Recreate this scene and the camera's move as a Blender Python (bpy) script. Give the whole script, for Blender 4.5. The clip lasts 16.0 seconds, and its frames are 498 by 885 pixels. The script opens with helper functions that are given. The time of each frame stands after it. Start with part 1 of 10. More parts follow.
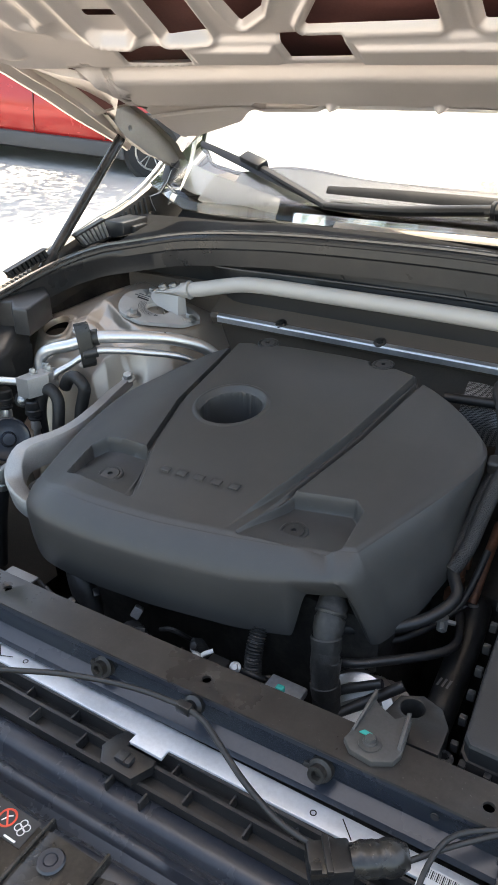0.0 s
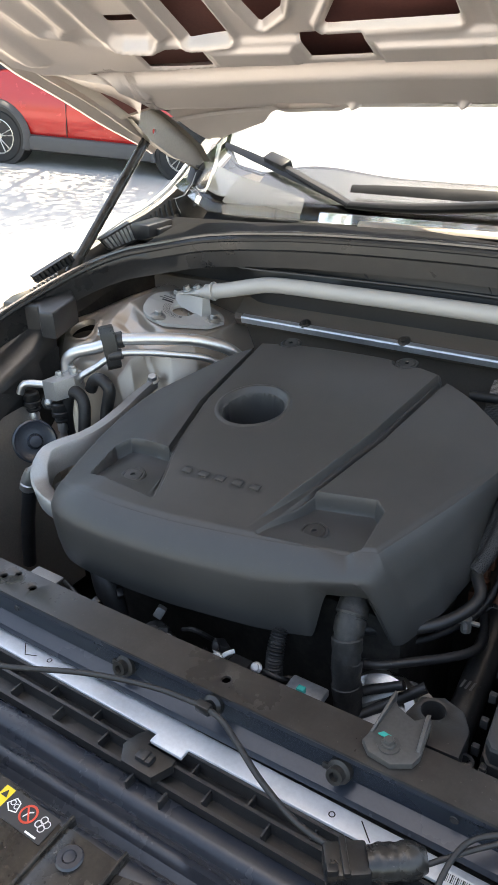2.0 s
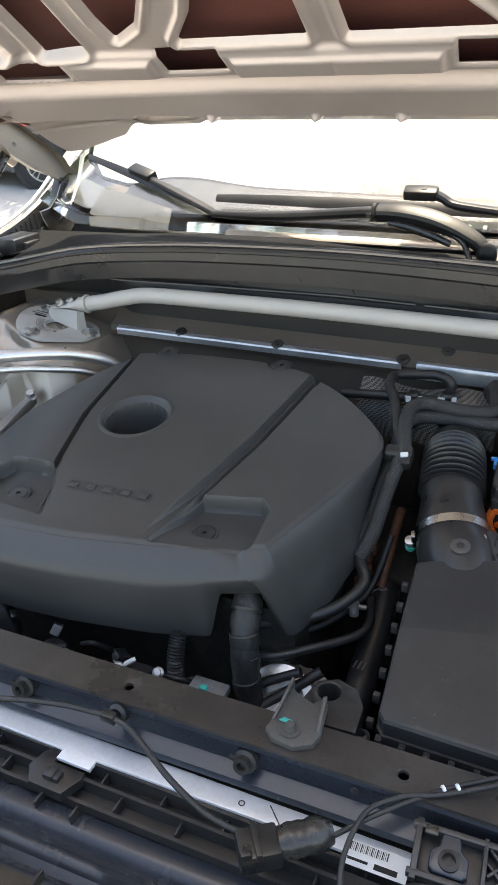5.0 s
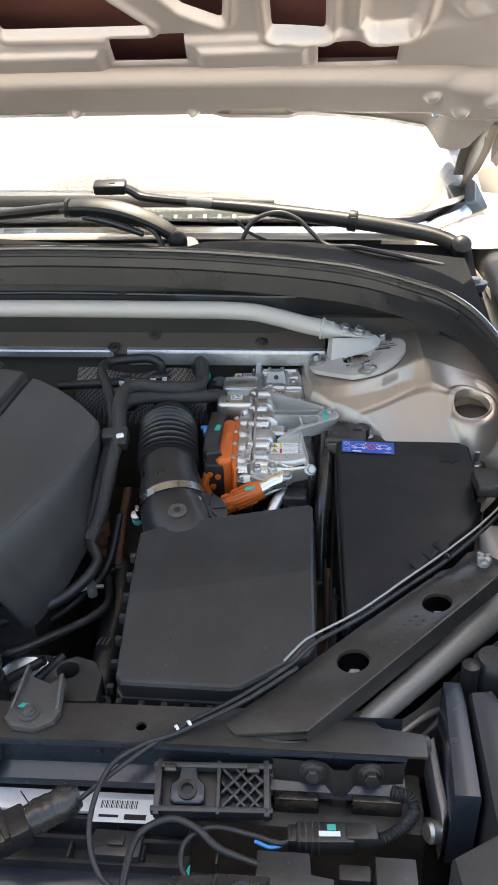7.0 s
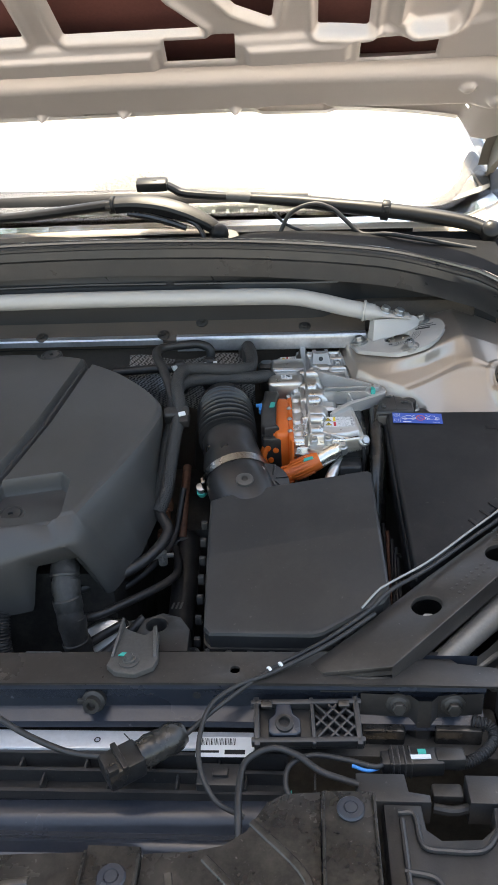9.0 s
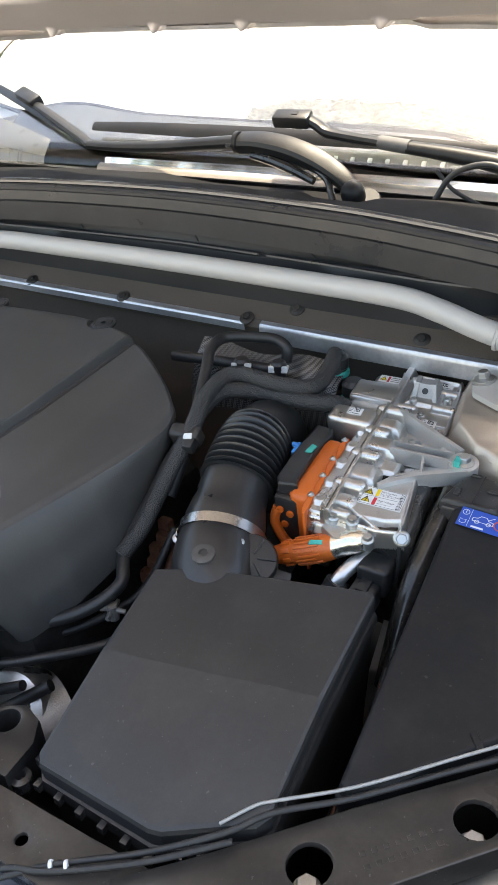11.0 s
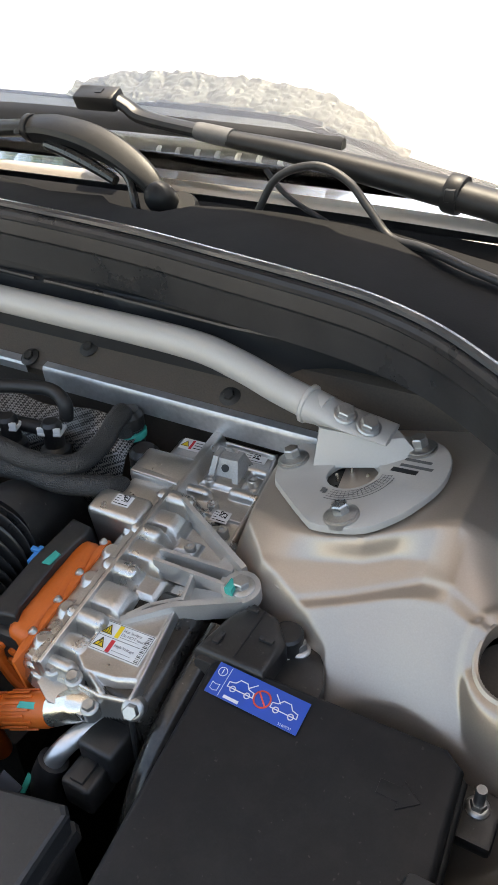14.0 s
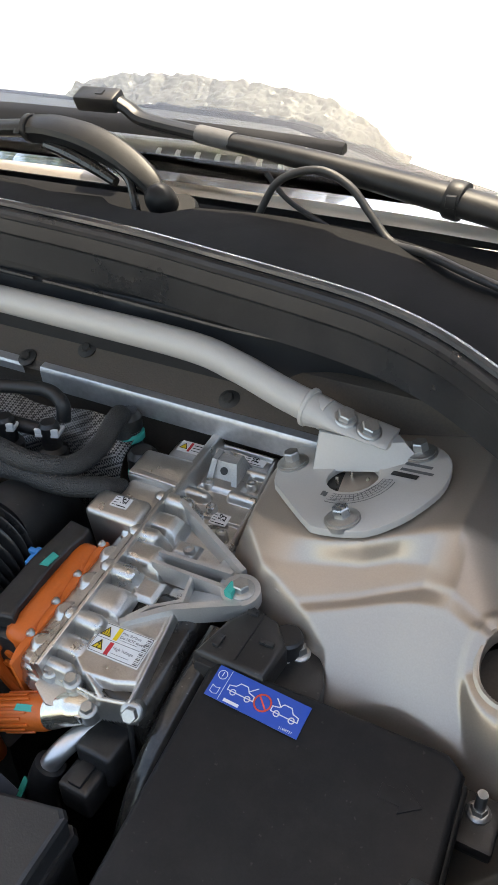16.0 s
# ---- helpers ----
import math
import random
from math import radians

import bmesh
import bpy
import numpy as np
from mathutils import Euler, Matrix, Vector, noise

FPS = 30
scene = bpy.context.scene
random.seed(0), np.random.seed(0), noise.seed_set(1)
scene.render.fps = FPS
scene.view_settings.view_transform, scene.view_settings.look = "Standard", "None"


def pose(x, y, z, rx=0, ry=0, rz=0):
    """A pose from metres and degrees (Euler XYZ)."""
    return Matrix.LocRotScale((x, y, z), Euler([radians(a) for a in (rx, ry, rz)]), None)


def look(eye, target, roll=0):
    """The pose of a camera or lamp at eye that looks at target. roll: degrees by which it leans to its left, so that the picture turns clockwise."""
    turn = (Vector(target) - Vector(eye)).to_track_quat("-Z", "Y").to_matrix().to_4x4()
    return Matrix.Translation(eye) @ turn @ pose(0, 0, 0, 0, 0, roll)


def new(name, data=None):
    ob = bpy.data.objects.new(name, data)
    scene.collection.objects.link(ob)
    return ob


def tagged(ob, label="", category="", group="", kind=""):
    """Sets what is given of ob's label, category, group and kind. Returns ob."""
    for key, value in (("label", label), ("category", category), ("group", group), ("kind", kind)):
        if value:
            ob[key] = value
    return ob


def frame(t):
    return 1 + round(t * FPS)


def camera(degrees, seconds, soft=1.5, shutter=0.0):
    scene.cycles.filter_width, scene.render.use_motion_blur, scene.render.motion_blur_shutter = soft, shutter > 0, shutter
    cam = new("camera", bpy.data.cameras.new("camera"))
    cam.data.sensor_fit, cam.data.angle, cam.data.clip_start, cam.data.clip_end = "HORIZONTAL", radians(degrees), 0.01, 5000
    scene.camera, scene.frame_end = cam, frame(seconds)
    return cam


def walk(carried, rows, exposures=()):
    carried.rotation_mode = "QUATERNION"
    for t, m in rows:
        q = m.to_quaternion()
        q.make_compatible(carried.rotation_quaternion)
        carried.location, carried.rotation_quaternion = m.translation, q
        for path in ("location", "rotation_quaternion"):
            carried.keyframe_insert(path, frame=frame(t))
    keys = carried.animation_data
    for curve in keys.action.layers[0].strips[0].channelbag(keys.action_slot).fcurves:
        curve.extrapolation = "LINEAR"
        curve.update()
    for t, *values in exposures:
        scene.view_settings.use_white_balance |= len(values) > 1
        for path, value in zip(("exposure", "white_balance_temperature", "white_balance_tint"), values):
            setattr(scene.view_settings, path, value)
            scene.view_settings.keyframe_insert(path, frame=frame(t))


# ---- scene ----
cam = camera(36.7, 16.0, soft=0.75)
PATH = [
    (0, (0.37, -0.443, 1.467), (-0.575, 1.061, 0.549), -0.6),
    (0.5, (0.372, -0.444, 1.465), (-0.591, 1.05, 0.547), -0.8),
    (1, (0.374, -0.44, 1.465), (-0.61, 1.039, 0.545), -1.3),
    (1.5, (0.382, -0.434, 1.463), (-0.621, 1.033, 0.546), -1.8),
    (2, (0.385, -0.434, 1.467), (-0.636, 1.022, 0.552), -2.3),
    (2.5, (0.387, -0.435, 1.468), (-0.638, 1.017, 0.552), -2.5),
    (3, (0.382, -0.436, 1.469), (-0.647, 1.015, 0.554), -2.5),
    (3.2, (0.382, -0.444, 1.473), (-0.645, 1.007, 0.558), -2.4),
    (5.3, (0.405, -0.458, 1.479), (-0.234, 1.202, 0.564), -2.1),
    (5.5, (0.426, -0.465, 1.477), (-0.123, 1.226, 0.559), -2.2),
    (6, (0.452, -0.475, 1.475), (0.091, 1.261, 0.55), -2.1),
    (6.5, (0.465, -0.487, 1.478), (0.245, 1.272, 0.55), -1.6),
    (7, (0.483, -0.484, 1.476), (0.312, 1.278, 0.546), -1.6),
    (7.5, (0.48, -0.487, 1.472), (0.312, 1.279, 0.547), -1.9),
    (8, (0.486, -0.495, 1.475), (0.315, 1.273, 0.556), -2.4),
    (8.5, (0.453, -0.522, 1.48), (0.288, 1.25, 0.567), -2.9),
    (9, (0.396, -0.57, 1.46), (0.236, 1.206, 0.553), -3.0),
    (9.5, (0.434, -0.5, 1.446), (0.151, 1.228, 0.48), -1.9),
    (9.7, (0.505, -0.427, 1.437), (0.089, 1.259, 0.446), -1.9),
    (11.8, (0.697, 0.019, 1.44), (-0.27, 1.415, 0.383), -4.0),
    (12, (0.709, 0.071, 1.431), (-0.261, 1.463, 0.372), -4.0),
    (12.5, (0.735, 0.122, 1.427), (-0.196, 1.521, 0.343), -3.6),
    (13, (0.748, 0.145, 1.42), (-0.149, 1.548, 0.312), -3.4),
    (13.5, (0.736, 0.163, 1.416), (-0.129, 1.576, 0.295), -3.3),
    (14, (0.741, 0.2, 1.413), (-0.105, 1.616, 0.282), -3.0),
    (14.5, (0.723, 0.19, 1.42), (-0.124, 1.602, 0.285), -2.8),
    (15, (0.715, 0.179, 1.424), (-0.129, 1.598, 0.295), -2.2),
    (15.5, (0.722, 0.187, 1.42), (-0.11, 1.616, 0.294), -1.8),
    (16, (0.732, 0.195, 1.411), (-0.091, 1.632, 0.29), -1.8),
]
walk(cam, [(t, look(eye, target, roll)) for t, eye, target, roll in PATH], [(0, 2.10, 7800, 7), (9, 2.10, 7800, 7), (11.8, 2.34, 8000, 8), (13, 2.12, 8000, 8), (14, 1.98, 8000, 8), (16, 1.93, 8000, 8)])

# ---- light ----
world = bpy.data.worlds.new("sky")
scene.world = world
world.use_nodes = True
wn = world.node_tree.nodes
sky = wn.new("ShaderNodeTexSky")
sky.sky_type = "NISHITA"
sky.sun_disc = False
sky.dust_density, sky.ozone_density = 2.2, 0.7
sky.sun_elevation = radians(77)
sky.sun_rotation = radians(-3)
wn["Background"].inputs[1].default_value = 0.15
world.node_tree.links.new(sky.outputs[0], wn["Background"].inputs[0])
sun = new("sun", bpy.data.lights.new("sun", "SUN"))
sun.data.energy, sun.data.angle, sun.data.color = 3.0, radians(0.55), (1.0, 0.95, 0.87)
sun.matrix_world = look((-0.2, 2.0, 8.5), (0, 0, 0))


# ---- materials ----
def mat(name, color, rough=0.5, metal=0.0, vary=0.18, big=6.0, fine=120.0, bump=0.08, rvary=0.12, coat=0.0, spec=0.5, dust=0.0, rand=0.0, speck=0.0):
    """A surface with stains at one scale and grain at another; dust: share of pale dust in patches."""
    m = bpy.data.materials.new(name)
    m.use_nodes = True
    nt = m.node_tree
    n, ln = nt.nodes, nt.links
    b = n["Principled BSDF"]
    co = n.new("ShaderNodeTexCoord")
    n1 = n.new("ShaderNodeTexNoise")
    n1.inputs["Scale"].default_value, n1.inputs["Detail"].default_value, n1.inputs["Roughness"].default_value = big, 6, 0.62
    n2 = n.new("ShaderNodeTexNoise")
    n2.inputs["Scale"].default_value, n2.inputs["Detail"].default_value = fine, 3
    for q in (n1, n2):
        ln.new(co.outputs["Object"], q.inputs["Vector"])
    mix = n.new("ShaderNodeMix")
    mix.data_type = "FLOAT"
    mix.inputs[0].default_value = 0.4
    ln.new(n1.outputs["Fac"], mix.inputs[2])
    ln.new(n2.outputs["Fac"], mix.inputs[3])
    ramp = n.new("ShaderNodeValToRGB")
    ramp.color_ramp.elements[0].position, ramp.color_ramp.elements[1].position = 0.3, 0.7
    ramp.color_ramp.elements[0].color = (*[c * (1 - vary) for c in color], 1)
    ramp.color_ramp.elements[1].color = (*[min(1, c * (1 + vary)) for c in color], 1)
    ln.new(mix.outputs[0], ramp.inputs[0])
    col = ramp.outputs[0]
    if dust > 0:
        n3 = n.new("ShaderNodeTexNoise")
        n3.inputs["Scale"].default_value, n3.inputs["Detail"].default_value, n3.inputs["Roughness"].default_value = big * 2.3, 8, 0.75
        ln.new(co.outputs["Object"], n3.inputs["Vector"])
        dr = n.new("ShaderNodeMapRange")
        dr.inputs[1].default_value, dr.inputs[2].default_value, dr.inputs[4].default_value = 0.45, 0.78, dust
        ln.new(n3.outputs["Fac"], dr.inputs[0])
        dm = n.new("ShaderNodeMix")
        dm.data_type = "RGBA"
        dm.inputs[7].default_value = (0.30, 0.27, 0.23, 1)
        ln.new(dr.outputs[0], dm.inputs[0])
        ln.new(col, dm.inputs[6])
        col = dm.outputs[2]
    if speck > 0:
        n4 = n.new("ShaderNodeTexNoise")
        n4.inputs["Scale"].default_value, n4.inputs["Detail"].default_value, n4.inputs["Roughness"].default_value = 230, 2, 0.5
        ln.new(co.outputs["Object"], n4.inputs["Vector"])
        sr = n.new("ShaderNodeMapRange")
        sr.inputs[1].default_value, sr.inputs[2].default_value, sr.inputs[4].default_value = 0.70, 0.76, speck
        ln.new(n4.outputs["Fac"], sr.inputs[0])
        sx = n.new("ShaderNodeMix")
        sx.data_type = "RGBA"
        sx.inputs[7].default_value = (0.42, 0.40, 0.37, 1)
        ln.new(sr.outputs[0], sx.inputs[0])
        ln.new(col, sx.inputs[6])
        col = sx.outputs[2]
    if rand > 0:
        oi = n.new("ShaderNodeObjectInfo")
        hs = n.new("ShaderNodeHueSaturation")
        rr = n.new("ShaderNodeMapRange")
        rr.inputs[3].default_value, rr.inputs[4].default_value = 1 - rand, 1 + rand
        ln.new(oi.outputs["Random"], rr.inputs[0])
        ln.new(rr.outputs[0], hs.inputs["Value"])
        ln.new(col, hs.inputs["Color"])
        col = hs.outputs[0]
    ln.new(col, b.inputs["Base Color"])
    r = n.new("ShaderNodeMapRange")
    r.inputs[1].default_value, r.inputs[2].default_value = 0.3, 0.7
    r.inputs[3].default_value, r.inputs[4].default_value = max(0.02, rough - rvary), min(1, rough + rvary)
    ln.new(n1.outputs["Fac"], r.inputs[0])
    ln.new(r.outputs[0], b.inputs["Roughness"])
    b.inputs["Metallic"].default_value = metal
    b.inputs["Coat Weight"].default_value = coat
    b.inputs["Coat Roughness"].default_value = 0.12
    b.inputs["Specular IOR Level"].default_value = spec
    if bump > 0:
        bp = n.new("ShaderNodeBump")
        bp.inputs["Strength"].default_value, bp.inputs["Distance"].default_value = bump, 0.001
        ln.new(n2.outputs["Fac"], bp.inputs["Height"])
        ln.new(bp.outputs[0], b.inputs["Normal"])
    return m


COVER = mat("engine_cover_plastic", (0.042, 0.0415, 0.041), 0.44, vary=0.10, big=5, fine=900, bump=0.16, rvary=0.06, dust=0.04, speck=0.05)
PLASTIC = mat("black_plastic", (0.015, 0.015, 0.0155), 0.38, vary=0.3, big=9, fine=500, bump=0.12, dust=0.09, speck=0.12)
PLASTIC2 = mat("grey_black_plastic", (0.024, 0.024, 0.025), 0.36, vary=0.25, big=7, fine=600, bump=0.12, dust=0.09, speck=0.12)
LID = mat("box_lid_plastic", (0.0115, 0.0120, 0.0135), 0.46, vary=0.16, big=6, fine=700, bump=0.10, rvary=0.08, dust=0.04, speck=0.06, spec=0.22)
LIDF = mat("filter_lid_plastic", (0.024, 0.0245, 0.0255), 0.46, vary=0.16, big=5, fine=700, bump=0.10, rvary=0.09, dust=0.06, speck=0.08, spec=0.42)
GLOSS = mat("glossy_black_plastic", (0.017, 0.016, 0.015), 0.22, vary=0.35, big=8, fine=200, bump=0.05, dust=0.14, speck=0.14)
RUBBER = mat("rubber", (0.015, 0.015, 0.016), 0.50, vary=0.25, big=10, fine=300, bump=0.15, dust=0.06, speck=0.14)
SEAL = mat("seal_rubber", (0.017, 0.017, 0.018), 0.33, vary=0.2, big=10, fine=300, bump=0.06, dust=0.04)
BEAM = mat("satin_black_steel", (0.027, 0.024, 0.022), 0.34, vary=0.25, big=6, fine=260, bump=0.08, dust=0.12, speck=0.14)
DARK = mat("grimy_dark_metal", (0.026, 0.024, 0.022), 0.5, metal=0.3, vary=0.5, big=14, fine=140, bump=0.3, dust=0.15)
PAINT = mat("champagne_paint", (0.56, 0.49, 0.42), 0.34, metal=0.55, vary=0.05, big=3, fine=1200, bump=0.03, rvary=0.05, coat=0.35)
PRIMER = mat("champagne_inner_paint", (0.55, 0.492, 0.466), 0.44, metal=0.55, vary=0.08, big=5, fine=700, bump=0.05, rvary=0.07, coat=0.2, dust=0.08)
WALLP = mat("cowl_wall_plastic", (0.021, 0.021, 0.022), 0.46, vary=0.10, big=5, fine=600, bump=0.10, dust=0.02, spec=0.4)
WIPER = mat("satin_wiper_black", (0.010, 0.0102, 0.011), 0.42, vary=0.12, big=9, fine=500, bump=0.10, dust=0.03, spec=0.30)
TRAY = mat("clean_black_plastic", (0.013, 0.013, 0.0135), 0.52, vary=0.12, big=6, fine=500, bump=0.10, spec=0.05)
BRACKETM = mat("dull_grey_steel", (0.075, 0.073, 0.070), 0.42, metal=0.3, vary=0.25, big=9, fine=300, bump=0.1)
TOWERP = mat("champagne_tower_paint", (0.435, 0.372, 0.312), 0.36, metal=0.62, vary=0.08, big=5, fine=700, bump=0.05, rvary=0.06, coat=0.15, dust=0.06)
WING = mat("darkened_champagne_paint", (0.19, 0.172, 0.15), 0.42, metal=0.35, vary=0.2, big=7, fine=300, bump=0.1, dust=0.15)
LIPSEAL = mat("glossy_seal_lip", (0.06, 0.06, 0.061), 0.10, vary=0.15, big=10, fine=300, bump=0.0, rvary=0.03, coat=1.0)
TAPE = mat("cloth_tape", (0.014, 0.0137, 0.0134), 0.55, vary=0.4, big=40, fine=160, bump=0.8, dust=0.08)
HOLLOW = mat("shade_dark_cavity_red", (0.135, 0.052, 0.046), 0.6, vary=0.2, big=6, fine=200, bump=0.1)
BARP = mat("silver_painted_tube", (0.45, 0.435, 0.410), 0.52, metal=0.12, vary=0.05, big=7, fine=600, bump=0.06, rvary=0.05)
CAST = mat("cast_aluminium", (0.56, 0.547, 0.525), 0.33, metal=0.94, vary=0.14, big=22, fine=700, bump=0.22, rvary=0.12, dust=0.07)
CASTG = mat("cast_grey_aluminium", (0.36, 0.355, 0.345), 0.52, metal=0.6, vary=0.18, big=12, fine=500, bump=0.5, dust=0.15)
CASTB = mat("satin_cast_bracket", (0.56, 0.55, 0.53), 0.40, metal=0.66, vary=0.10, big=20, fine=700, bump=0.18, dust=0.05)
CLAMPM = mat("dark_polished_steel", (0.30, 0.30, 0.30), 0.24, metal=1.0, vary=0.15, big=20, fine=300, bump=0.08)
ALU = mat("bright_aluminium", (0.62, 0.625, 0.63), 0.36, metal=0.95, vary=0.08, big=10, fine=300, bump=0.05)
SHEET = mat("aluminium_sheet", (0.50, 0.51, 0.53), 0.42, metal=0.8, vary=0.22, big=9, fine=200, bump=0.12, dust=0.12)
ZINC = mat("zinc_bolt", (0.45, 0.45, 0.44), 0.38, metal=0.9, vary=0.15, big=40, fine=600, bump=0.1)
BRASSY = mat("plated_connector", (0.74, 0.70, 0.61), 0.24, metal=0.95, vary=0.15, big=20, fine=300, bump=0.1)
ORANGE = mat("orange_plastic", (0.56, 0.112, 0.014), 0.40, vary=0.10, big=14, fine=400, bump=0.12, dust=0.08)
WHITE = mat("white_label", (0.75, 0.75, 0.74), 0.5, vary=0.04, bump=0.0)
STRIP = mat("pale_aluminium_strip", (0.70, 0.72, 0.75), 0.42, metal=0.45, vary=0.12, big=20, fine=200, bump=0.1, dust=0.12)
BLUE = mat("blue_label", (0.012, 0.075, 0.42), 0.32, vary=0.05, bump=0.0)
YELLOW = mat("yellow_label", (0.80, 0.56, 0.02), 0.4, vary=0.04, bump=0.0)
RED = mat("red_label", (0.55, 0.03, 0.04), 0.4, vary=0.04, bump=0.0)
REDMARK = mat("red_orange_mark", (0.75, 0.09, 0.05), 0.4, vary=0.04, bump=0.0)
INK = mat("black_ink", (0.015, 0.015, 0.016), 0.5, vary=0.05, bump=0.0)
GREYINK = mat("grey_ink", (0.10, 0.10, 0.10), 0.5, vary=0.05, bump=0.0)
TEAL = mat("teal_marking_paint", (0.02, 0.36, 0.30), 0.5, vary=0.2, bump=0.0)
PAINTDOT = mat("white_paint_mark", (0.70, 0.72, 0.72), 0.5, vary=0.1, bump=0.0)
CLIPBLUE = mat("blue_clip", (0.03, 0.22, 0.55), 0.4, vary=0.05, bump=0.0)
COPPERY = mat("rusty_steel", (0.17, 0.075, 0.045), 0.6, metal=0.3, vary=0.5, big=30, fine=200, bump=0.3)
FOAM = mat("brownish_sound_felt", (0.078, 0.060, 0.046), 0.75, vary=0.25, big=20, fine=500, bump=0.3)
DEFLECT = mat("rubber_deflector_sheet", (0.024, 0.029, 0.039), 0.26, vary=0.15, big=5, fine=300, bump=0.05, rvary=0.08, dust=0.05)
GROUND = mat("pale_pavement", (0.46, 0.445, 0.42), 0.85, vary=0.22, big=0.9, fine=60, bump=0.4)
REDPAINT = mat("red_car_paint", (0.43, 0.016, 0.014), 0.20, metal=0.25, vary=0.05, big=2, fine=400, bump=0.0, coat=0.8)
CORNERP = mat("sky_sheen_grey", (0.16, 0.16, 0.16), 0.30, vary=0.06, big=4, fine=300, bump=0.03)
CLAD = mat("grey_cladding", (0.07, 0.07, 0.072), 0.6, vary=0.2, big=4, fine=100, bump=0.2)
TYRE = mat("tyre_rubber", (0.022, 0.022, 0.022), 0.8, vary=0.25, big=8, fine=80, bump=0.3)
RIM = mat("machined_rim", (0.62, 0.60, 0.56), 0.3, metal=0.8, vary=0.1, bump=0.05)
BARK = mat("bark", (0.11, 0.085, 0.065), 0.9, vary=0.4, big=5, fine=40, bump=0.8)
LEAF = mat("leaf", (0.055, 0.11, 0.028), 0.55, vary=0.35, big=2, fine=30, bump=0.1)
TRIM = mat("dark_interior", (0.03, 0.03, 0.032), 0.8, vary=0.2)


def weave_mat():
    m = mat("woven_heat_shield", (0.03, 0.03, 0.03), 0.4)
    n, ln = m.node_tree.nodes, m.node_tree.links
    ck = n.new("ShaderNodeTexChecker")
    ck.inputs["Scale"].default_value = 430
    mp = n.new("ShaderNodeMapping")
    mp.inputs["Rotation"].default_value = (0.6, 0.5, 0.78)
    co = n.new("ShaderNodeTexCoord")
    ln.new(co.outputs["Object"], mp.inputs[0])
    ln.new(mp.outputs[0], ck.inputs["Vector"])
    ck.inputs["Color1"].default_value, ck.inputs["Color2"].default_value = (0.012, 0.012, 0.012, 1), (0.20, 0.20, 0.20, 1)
    ln.new(ck.outputs["Color"], n["Principled BSDF"].inputs["Base Color"])
    n["Principled BSDF"].inputs["Metallic"].default_value = 0.5
    return m


WEAVE = weave_mat()


def braid_mat():
    m = mat("braided_sleeve", (0.03, 0.03, 0.03), 0.6, vary=0.2)
    n, ln = m.node_tree.nodes, m.node_tree.links
    vo = n.new("ShaderNodeTexVoronoi")
    vo.inputs["Scale"].default_value = 650
    co = n.new("ShaderNodeTexCoord")
    ln.new(co.outputs["Object"], vo.inputs["Vector"])
    bp = n.new("ShaderNodeBump")
    bp.inputs["Strength"].default_value, bp.inputs["Distance"].default_value = 0.7, 0.0015
    ln.new(vo.outputs["Distance"], bp.inputs["Height"])
    ln.new(bp.outputs[0], n["Principled BSDF"].inputs["Normal"])
    return m


BRAID = braid_mat()


def glass_mat():
    m = bpy.data.materials.new("windscreen_glass")
    m.use_nodes = True
    b = m.node_tree.nodes["Principled BSDF"]
    b.inputs["Base Color"].default_value = (0.93, 0.96, 0.95, 1)
    b.inputs["Roughness"].default_value = 0.015
    b.inputs["IOR"].default_value = 1.5
    b.inputs["Transmission Weight"].default_value = 1.0
    return m


GLASS = glass_mat()


def foil_mat():
    m = mat("silver_sunshade_foil", (0.86, 0.86, 0.86), 0.42, metal=0.35, vary=0.05, big=5, fine=60, bump=0.3)
    n, ln = m.node_tree.nodes, m.node_tree.links
    co = n.new("ShaderNodeTexCoord")
    mp = n.new("ShaderNodeMapping")
    mp.inputs["Rotation"].default_value = (0, 0, 0.785)
    ln.new(co.outputs["Object"], mp.inputs[0])
    acc = None
    for d in ("X", "Y"):
        w = n.new("ShaderNodeTexWave")
        w.bands_direction = d
        w.inputs["Scale"].default_value, w.inputs["Distortion"].default_value = 5.0, 2.0
        ln.new(mp.outputs[0], w.inputs["Vector"])
        if acc:
            mm = n.new("ShaderNodeMath")
            mm.operation = "MINIMUM"
            ln.new(acc, mm.inputs[0])
            ln.new(w.outputs["Fac"], mm.inputs[1])
            acc = mm.outputs[0]
        else:
            acc = w.outputs["Fac"]
    bp = n.new("ShaderNodeBump")
    bp.inputs["Strength"].default_value, bp.inputs["Distance"].default_value = 0.5, 0.006
    ln.new(acc, bp.inputs["Height"])
    ln.new(bp.outputs[0], n["Principled BSDF"].inputs["Normal"])
    return m


FOIL = foil_mat()
CRUMPLE = mat("tree_reflection_foil", (0.15, 0.142, 0.118), 0.50, metal=0.2, vary=0.18, big=30, fine=160, bump=0.25)


# ---- mesh helpers ----
def link_mesh(name, bm, material, smooth=35):
    me = bpy.data.meshes.new(name)
    bm.normal_update()
    bm.to_mesh(me)
    bm.free()
    me.polygons.foreach_set("use_smooth", [True] * len(me.polygons))
    me.set_sharp_from_angle(angle=radians(smooth))
    me.materials.append(material)
    return new(name, me)


def thing(name, base, label, category, group="", kind=""):
    ob = new(name)
    ob.empty_display_size = 0.02
    ob.location = base
    return tagged(ob, label, category, group, kind)


def part(name, bm, material, parent, label="", smooth=35):
    ob = link_mesh(name, bm, material, smooth)
    ob.parent = parent
    if parent.type == "EMPTY":
        ob.matrix_parent_inverse = Matrix.Translation(-parent.location)
    return tagged(ob, label)


